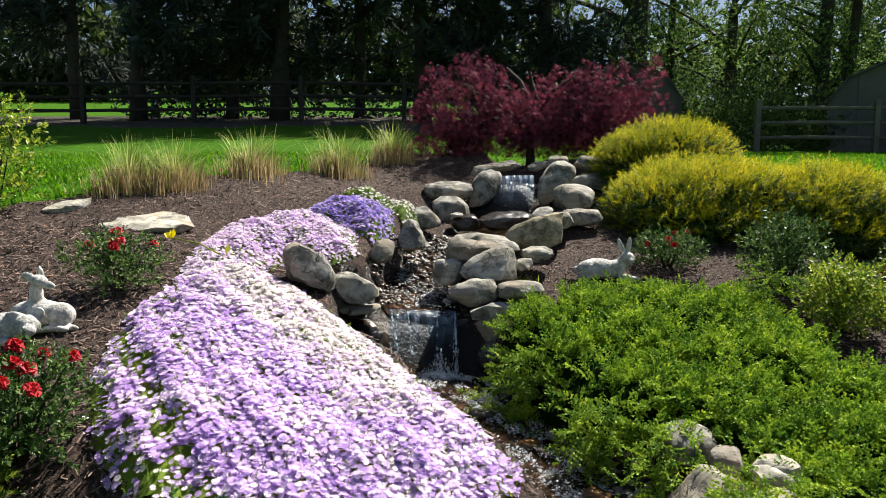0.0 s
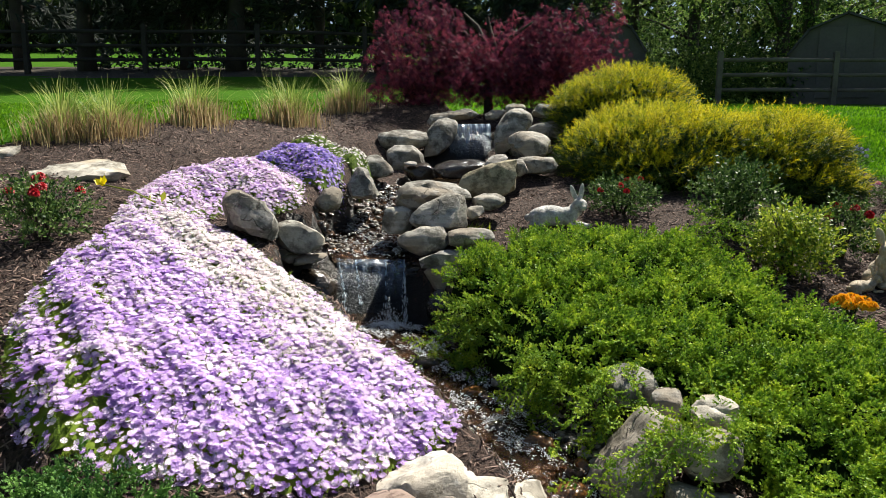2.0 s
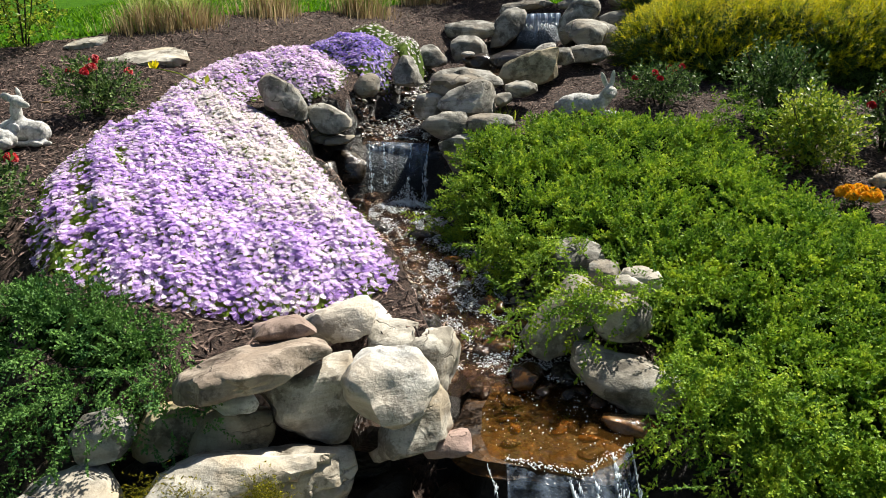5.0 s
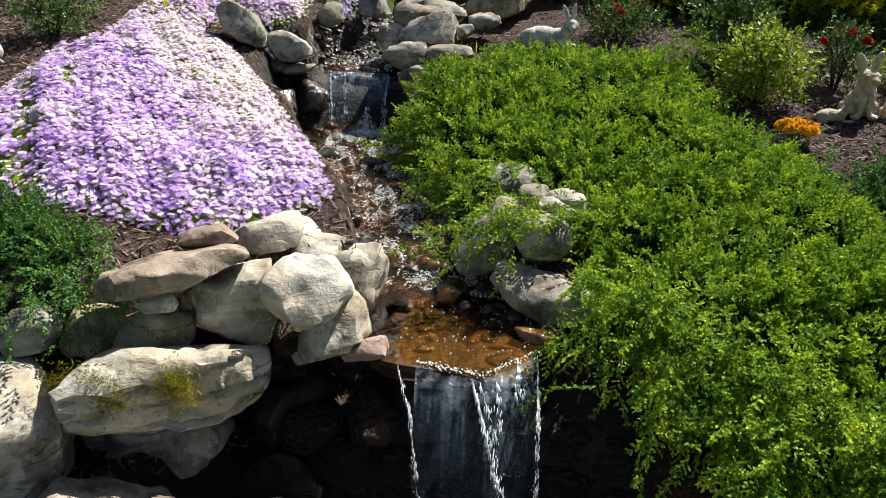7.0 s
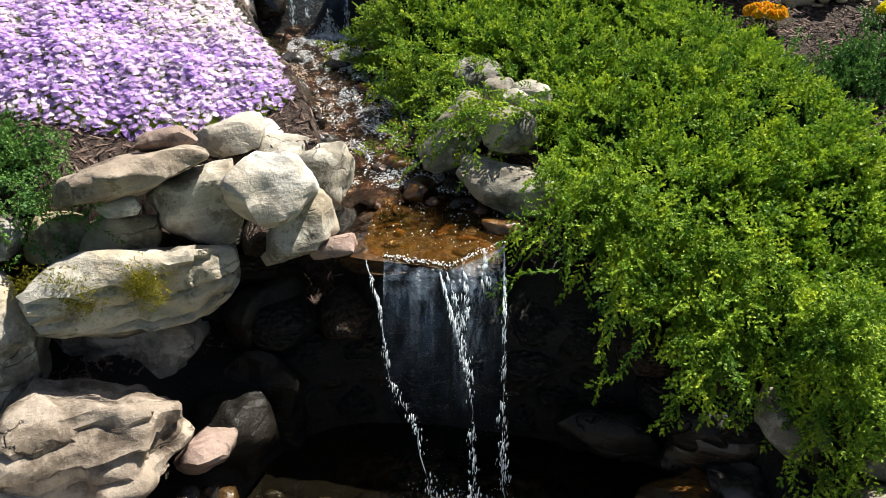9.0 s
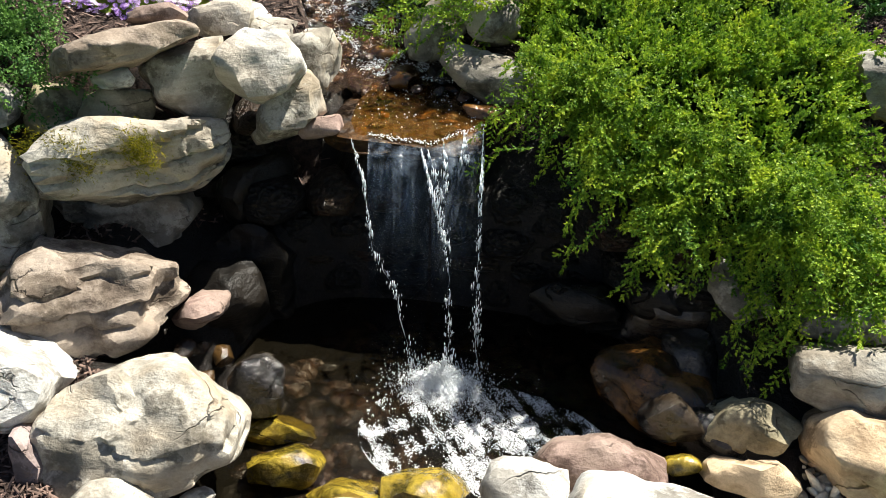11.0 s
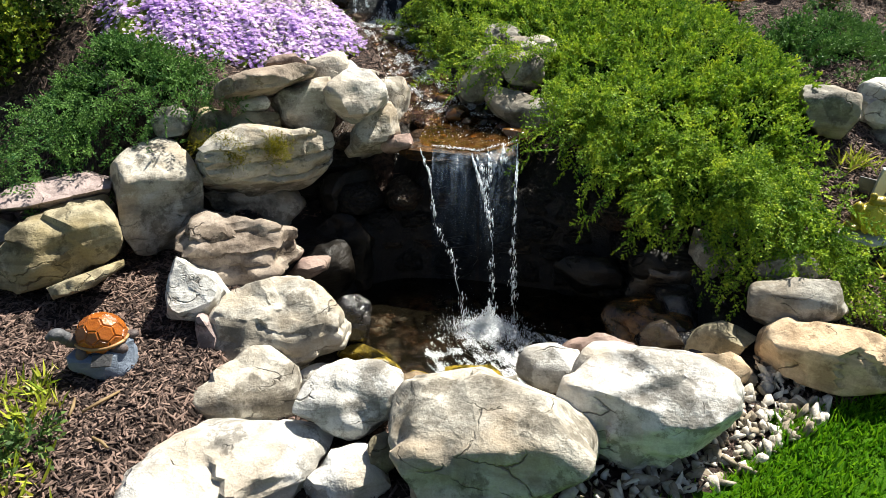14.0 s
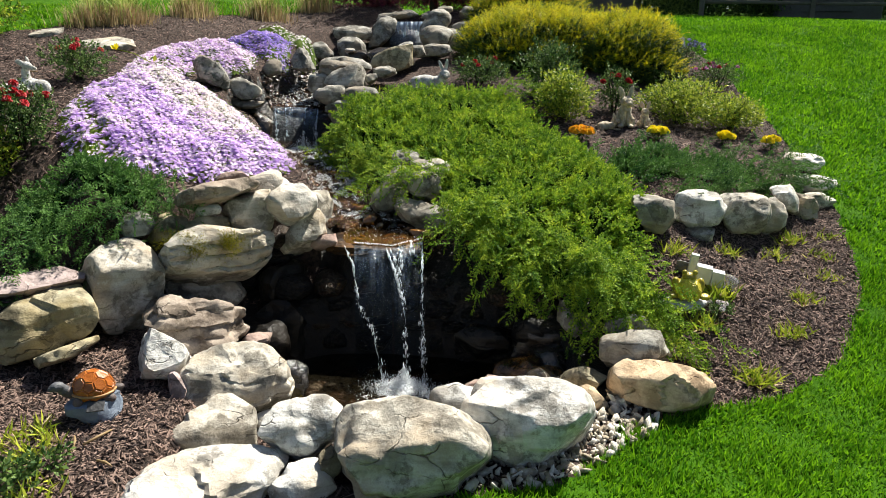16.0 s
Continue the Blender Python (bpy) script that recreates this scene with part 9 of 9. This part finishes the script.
def turtle_lamp(x, y, rz):
    z = float(ground_z(x, y))
    root = empty("turtle_lamp", (x, y, z), "solar garden lamp, grey turtle with amber glass shell", "garden lamp")
    place = Matrix.Translation((x, y, z)) @ Matrix.Rotation(radians(rz), 4, "Z") @ Matrix.Scale(0.84, 4)

    def rounded(name, balls, material, label, fine=0.0035):
        bm = bmesh.new()
        for b in balls:
            ball(bm, *b)
        bmesh.ops.transform(bm, matrix=place, verts=bm.verts[:])
        ob = part(name, bm, material, root, label)
        r = ob.modifiers.new("skin", "REMESH")
        r.mode, r.voxel_size, r.use_smooth_shade = "VOXEL", fine, True
        s = ob.modifiers.new("soft", "SMOOTH")
        s.factor, s.iterations = 0.5, 3
        return ob

    rounded("body", ((0.005, 0, 0.105, 0.088, 0.072, 0.030), (-0.085, -0.005, 0.118, 0.034, 0.024, 0.026, (0, 30, 0)), (-0.055, -0.055, 0.078, 0.022, 0.024, 0.038), (0.060, -0.052, 0.090, 0.034, 0.022, 0.022, (0, 20, 0)),
                     (-0.055, 0.055, 0.078, 0.022, 0.024, 0.038), (0.060, 0.052, 0.090, 0.034, 0.022, 0.022), (0.100, 0.0, 0.108, 0.028, 0.020, 0.016)), M_TURTLE, "brown-grey turtle body and legs")
    rounded("head", ((-0.105, -0.008, 0.135, 0.024, 0.021, 0.024, (0, 40, 0)), (-0.126, -0.012, 0.155, 0.030, 0.024, 0.022), (-0.148, -0.016, 0.150, 0.016, 0.016, 0.013), (-0.134, -0.032, 0.163, 0.006, 0.005, 0.006)), M_RESIN, "raised dark grey head")
    v = rock_verts(0.185, 0.140, 0.098, 555, 4.5, 6, 0.03, 0.0, 3)
    v[:, 2] += np.where(v[:, 2] > 0, 0.16 * v[:, 0], 0)
    me = raw_mesh("base", v @ np.array(Matrix.Rotation(radians(18), 3, "Z")).T + [x + 0.012, y - 0.015, z + 0.036], np.array(ICO[3][1]).ravel(), np.full(len(ICO[3][1]), 3))
    smooth(me)
    me.set_sharp_from_angle(angle=radians(30))
    base_ = link("base", me, M_BLUEROCK, root, "blue-grey cast rock base")
    tilt = Matrix.Translation((x + 0.055, y - 0.070, z + 0.068)) @ Matrix.Rotation(radians(18), 4, "Z") @ Matrix.Rotation(radians(38), 4, "X") @ Matrix.Rotation(radians(-8), 4, "Y")
    part("solar_panel", block(0, 0, 0, 0.058, 0.036, 0.006, 0.001, tilt), M_ROOF, base_, "small dark solar panel")
    shell_part("shell", x + 0.005, y + 0.003, z + 0.098, 0.071, 0.066, 0.070, M_AMBER, root, "amber glass shell with leaded plates")
    bm = tube([(x + 0.005 + 0.074 * math.cos(a), y + 0.003 + 0.069 * math.sin(a), z + 0.096) for a in np.linspace(0, 2 * math.pi, 33)], [0.0045] * 33, 6)
    part("shell_rim", bm, M_TANRIM, root, "tan rim of the shell")


turtle_lamp(0.212, 0.328, 32)

fz = float(ground_z(2.56, 1.62))
frog = empty("frog_lamp", (2.56, 1.62, fz), "solar garden lamp, yellow turtle on a pale rock", "garden lamp")
v = rock_verts(0.23, 0.18, 0.07, 556, 3.0, 6, 0.06, 0.0, 3)
me = raw_mesh("base", v + [2.56, 1.62, fz + 0.025], np.array(ICO[3][1]).ravel(), np.full(len(ICO[3][1]), 3))
smooth(me)
link("base", me, M_LAMPW, frog, "pale grey cast rock base")
bm = bmesh.new()
for b in ((2.56, 1.63, fz + 0.085, 0.070, 0.055, 0.045), (2.56, 1.61, fz + 0.165, 0.036, 0.030, 0.026), (2.535, 1.605, fz + 0.190, 0.013, 0.013, 0.013), (2.585, 1.605, fz + 0.190, 0.013, 0.013, 0.013), (2.485, 1.59, fz + 0.075, 0.030, 0.034, 0.016), (2.635, 1.59, fz + 0.075, 0.030, 0.034, 0.016), (2.50, 1.62, fz + 0.12, 0.022, 0.022, 0.04), (2.62, 1.62, fz + 0.12, 0.022, 0.022, 0.04)):
    ball(bm, *b)
for f in bm.faces:
    f.smooth = True
part("body", bm, M_GILT, frog, "mottled yellow glazed body")
shell_part("shell", 2.56, 1.61, fz + 0.085, 0.066, 0.064, 0.085, M_GILT, frog, "yellow glass shell with dark leading")

# a fallen lantern behind the lamp
bx, by = 2.66, 1.80
bz = float(ground_z(bx, by))
lan = empty("garden_lantern", (bx, by, bz), "small pale grey box lantern lying on its side", "lantern")
m1 = Matrix.Translation((bx, by, bz + 0.045)) @ Matrix.Rotation(radians(-12), 4, "Z") @ Matrix.Rotation(radians(8), 4, "Y") @ Matrix.Scale(0.72, 4)
part("body", block(0.02, 0, 0.01, 0.11, 0.10, 0.12, 0.004, m1), M_LAMPW, lan)
part("panel", block(0.12, 0.0, 0.0, 0.085, 0.095, 0.11, 0.004, m1), M_LAMPW, lan)
part("post", block(-0.065, 0.0, 0.055, 0.055, 0.055, 0.17, 0.003, m1), M_LAMPW, lan)
part("back_plate", block(-0.13, 0.03, 0.0, 0.09, 0.012, 0.12, 0.002, m1), M_RESIN, lan, "dark back plate")
bm = tube([m1 @ Vector((0.17, 0.0, 0.0)), m1 @ Vector((0.21, 0, -0.005)), m1 @ Vector((0.25, 0, -0.02))], [0.037, 0.039, 0.034], 20)
part("glass_tube", bm, M_POOLGLASS, lan, "clear ribbed glass cylinder")


# ---- shrubs, roses and bedding flowers ----
def leafy_bush(name, label, x, y, w, h, n_, leaf_m, size, seed, blooms=(), category="shrub", stems=9, fill=0.55):
    """An open bush: stems from the ground, sprigs of leaves in a loose dome, and blooms on top."""
    rs = np.random.RandomState(seed)
    z = float(ground_z(x, y))
    root = empty(name, (x, y, z), label, category)
    for i in range(stems):
        a, r = rs.rand() * 2 * math.pi, w * rs.uniform(0.15, 0.42)
        tip = (x + r * math.cos(a), y + r * math.sin(a), z + h * rs.uniform(0.7, 1.0))
        part("stem", tube([(x + r * 0.12 * math.cos(a), y + r * 0.12 * math.sin(a), z - 0.01), (x + r * 0.5 * math.cos(a), y + r * 0.5 * math.sin(a), z + h * 0.5), tip], [0.005, 0.004, 0.002], 5), M_BARK, root)
    n_ = int(n_ * 2.9)
    u = rs.randn(n_, 3)
    u /= np.linalg.norm(u, axis=1, keepdims=True)
    r = rs.rand(n_, 1) ** (1 - fill) * (1 + 0.22 * np.sin(u[:, :1] * 5 + seed) * np.cos(u[:, 1:2] * 6 + u[:, 2:] * 4 + seed))
    p = u * r * [w / 2, w / 2, h * 0.52] + [x, y, z + h * 0.50]
    p = p[p[:, 2] > z + 0.015]
    d = (p - [x, y, z + h * 0.2]) / h + rs.randn(len(p), 3) * 0.5 + [0, 0, 0.25]
    scatter("foliage", SPRIG, p, d, size * 0.86 * rs.uniform(0.6, 1.3, len(p)), leaf_m, root, "")["kind"] = "stuff"
    for count, bm_mat, bs, blabel in blooms:
        for i in range(count):
            a, rr = rs.rand() * 2 * math.pi, w * 0.45 * math.sqrt(rs.rand())
            px_, py_ = x + rr * math.cos(a), y + rr * math.sin(a)
            pz_ = z + h * (0.62 + 0.42 * math.sqrt(max(0, 1 - (rr / (w * 0.5)) ** 2))) * rs.uniform(0.8, 1.02)
            k = 9
            dirs_ = np.stack([np.cos(np.arange(k) * 2.4) * 0.8, np.sin(np.arange(k) * 2.4) * 0.8, np.full(k, 0.7)], 1) + rs.randn(k, 3) * 0.15
            scatter("bloom", FLOWER, np.tile([px_, py_, pz_], (k, 1)) + dirs_ * bs * 0.35, dirs_, np.full(k, bs * 0.75), bm_mat, root, blabel)
    return root


ROSE_RED = "ruffled red bloom"
leafy_bush("rose_bush", "low rose bush with red blooms and glossy leaves", -1.49, 3.00, 0.42, 0.26, 190, M_ROSEL, 0.050, 201, ((7, M_ROSE, 0.028, ROSE_RED),))
leafy_bush("rose_bush", "rose bush with red blooms beside the phlox", -1.12, 1.86, 0.40, 0.34, 260, M_ROSEL, 0.050, 202, ((9, M_ROSE, 0.032, ROSE_RED),))
leafy_bush("green_shrub", "dense fresh-green leafy shrub", -1.35, 1.62, 0.60, 0.46, 620, M_SHRUB, 0.062, 203)
leafy_bush("rose_bush", "shaded rose bush with red blooms beneath the hedge", 1.30, 4.52, 0.46, 0.22, 220, M_ROSEL, 0.050, 204, ((6, M_ROSE, 0.026, ROSE_RED),))
leafy_bush("green_shrub", "loose dark-green leafy shrub under the hedge", 1.90, 4.20, 0.48, 0.42, 300, M_ROSEL, 0.062, 205)
leafy_bush("green_shrub", "bright yellow-green leafy shrub", 2.00, 3.66, 0.40, 0.36, 330, M_SHRUB, 0.058, 206)
leafy_bush("rose_bush", "rose with red blooms beside the rabbit statue", 2.42, 4.02, 0.30, 0.34, 140, M_ROSEL, 0.050, 207, ((5, M_ROSE, 0.030, ROSE_RED),))
leafy_bush("spirea", "low mounded yellow-green spirea", 2.98, 4.22, 0.66, 0.34, 560, M_SHRUB, 0.055, 208)
leafy_bush("spirea", "low mounded yellow-green spirea", 3.42, 4.28, 0.46, 0.26, 340, M_SHRUB, 0.050, 209)
leafy_bush("rose_bush", "rose bush with red and pink blooms by the lawn", 3.54, 5.40, 0.46, 0.24, 200, M_ROSEL, 0.045, 210, ((4, M_ROSE, 0.026, ROSE_RED), (9, M_PINK, 0.024, "pink bloom")))
leafy_bush("phlox_clump", "clump of pale blue phlox beside the hedge", 3.32, 5.95, 0.46, 0.32, 150, M_ROSEL, 0.045, 211, ((48, M_BLUEPALE, 0.022, "pale blue bloom"),), "flowers")
leafy_bush("phlox_clump", "small clump of magenta flowers", 3.15, 5.60, 0.30, 0.20, 90, M_ROSEL, 0.04, 212, ((9, M_PINK, 0.026, "magenta bloom"),), "flowers")
leafy_bush("rhododendron", "open shrub with pale leaf whorls at the lawn edge", -3.02, 4.15, 0.62, 0.72, 150, M_SHRUB, 0.085, 213, ((5, M_WHITEP, 0.022, "small white bud"),), stems=7, fill=0.7)
for i, (x, y, w, m_, lab) in enumerate(((2.12, 3.27, 0.17, M_ORA, "orange"), (2.67, 3.40, 0.15, M_YEL, "bright yellow"), (3.24, 3.80, 0.16, M_YEL, "bright yellow"), (3.62, 3.88, 0.12, M_YEL, "yellow and white"), (-1.57, 1.56, 0.10, M_YEL, "yellow"))):
    leafy_bush("pansy", f"clump of {lab} pansies in the mulch", x, y, w, 0.09, 26, M_ROSEL, 0.035, 230 + i, ((18, m_, 0.034, f"{lab} bloom"),), "flowers", stems=3)
leafy_bush("white_bedding", "little white-flowered bedding plant beside the lamp", 2.71, 1.58, 0.13, 0.08, 40, M_ROSEL, 0.03, 240, ((6, M_WHITEP, 0.018, "white bloom"),), "flowers", stems=3)
leafy_bush("dark_groundcover", "dark-leaved groundcover on the mulch", 0.27, -0.04, 0.13, 0.05, 16, M_ROSEL, 0.05, 241, (), "plant", stems=3)
leafy_bush("dark_groundcover", "dark-leaved groundcover on the mulch", 0.20, -0.12, 0.16, 0.06, 22, M_ROSEL, 0.055, 242, (), "plant", stems=3)


def lily_tuft(x, y, tall, n_, seed, label, mt, wide=0.0075):
    n_ = int(n_ * 1.5)
    rs = np.random.RandomState(seed)
    z = float(ground_z(x, y))
    root = empty("lily_tuft", (x, y, z), label, "plant", "strappy tufts")
    a = rs.rand(n_) * 2 * np.pi
    p = np.stack([x + 0.042 * rs.randn(n_), y + 0.042 * rs.randn(n_), np.full(n_, z - 0.004)], 1)
    d = np.stack([np.cos(a) * 0.7, np.sin(a) * 0.7, rs.uniform(0.5, 1.2, n_)], 1)
    s_ = np.stack([np.full(n_, wide), tall * rs.uniform(0.6, 1.4, n_), tall * rs.uniform(0.5, 1.1, n_)], 1)
    scatter("strappy_leaves", BLADE, p, d, s_, mt, root, "")["kind"] = "stuff"
    k = n_ // 3
    scatter("dry_leaves", BLADE, p[:k], d[:k] * [1.5, 1.5, 0.35], s_[:k] * [1, 1, 0.9], M_STRAW, root, "dry brown leaves")["kind"] = "stuff"


for i, (x, y, t, k) in enumerate(((0.10, 0.17, 0.075, 46), (0.17, 0.05, 0.080, 50), (0.30, -0.12, 0.08, 34), (0.02, 0.05, 0.07, 26), (2.74, 1.72, 0.12, 60), (2.62, 1.52, 0.10, 50), (2.79, 1.17, 0.10, 60), (3.05, 1.52, 0.08, 40),
                                 (3.20, 1.82, 0.08, 40), (3.17, 2.24, 0.07, 34), (3.40, 2.08, 0.06, 30), (3.32, 2.44, 0.09, 45), (3.55, 2.52, 0.06, 30), (2.86, 2.12, 0.08, 44), (2.54, 1.97, 0.10, 44), (0.40, 4.20, 0.09, 22), (3.45, 2.30, 0.06, 24))):
    lily_tuft(x, y, t, k, 300 + i, "young yellow-green strappy daylily tuft in mulch", M_LIME)

# a fallen yellow tulip
tz = float(ground_z(-1.42, 3.50))
tul = empty("tulip", (-1.42, 3.50, tz), "yellow tulip on a leaning stem over the phlox", "flower")
part("stem", tube([(-1.20, 3.48, tz + 0.03), (-1.30, 3.45, tz + 0.09), (-1.43, 3.42, tz + 0.12)], [0.004, 0.004, 0.003], 6), M_LIME, tul)
k = 7
dirs_ = np.stack([np.cos(np.arange(k) * 2.4) * 0.5 - 0.4, np.sin(np.arange(k) * 2.4) * 0.5, np.full(k, 0.6)], 1)
scatter("petal", LEAF, np.tile([-1.43, 3.42, tz + 0.115], (k, 1)), dirs_, np.full(k, 0.055), M_YEL, tul, "yellow tulip petals")
for k, (x, y, a, b, c) in enumerate(((-1.22, 3.47, 0.1, -0.2, 0.05), (-1.18, 3.50, 0.3, 0.1, 0.06))):
    scatter("leaf", LEAF, np.array([[x, y, tz + 0.03]]), np.array([[a, b, 1.0]]), np.array([c]), M_LIME, tul)

# pale sticks on the mulch
for i, (x, y, a, k) in enumerate(((0.33, 0.16, 70, 0.11), (0.44, 0.02, -20, 0.07), (0.27, 0.12, 120, 0.08), (-0.20, 1.02, 10, 0.06), (3.45, 1.75, 20, 0.05), (-1.9, 3.1, 40, 0.06))):
    z = float(ground_z(x, y)) + 0.014
    c, s = math.cos(radians(a)) * k / 2, math.sin(radians(a)) * k / 2
    me_ = bpy.data.meshes.new("stick")
    bm = tube([(x - c, y - s, z), (x + 0.005, y, z + 0.004), (x + c, y + s, z)], [0.004, 0.005, 0.003], 6)
    bm.to_mesh(me_)
    bm.free()
    tagged(link("stick", me_, M_STRAW), "pale dry stick lying on the mulch", "stick", "sticks")
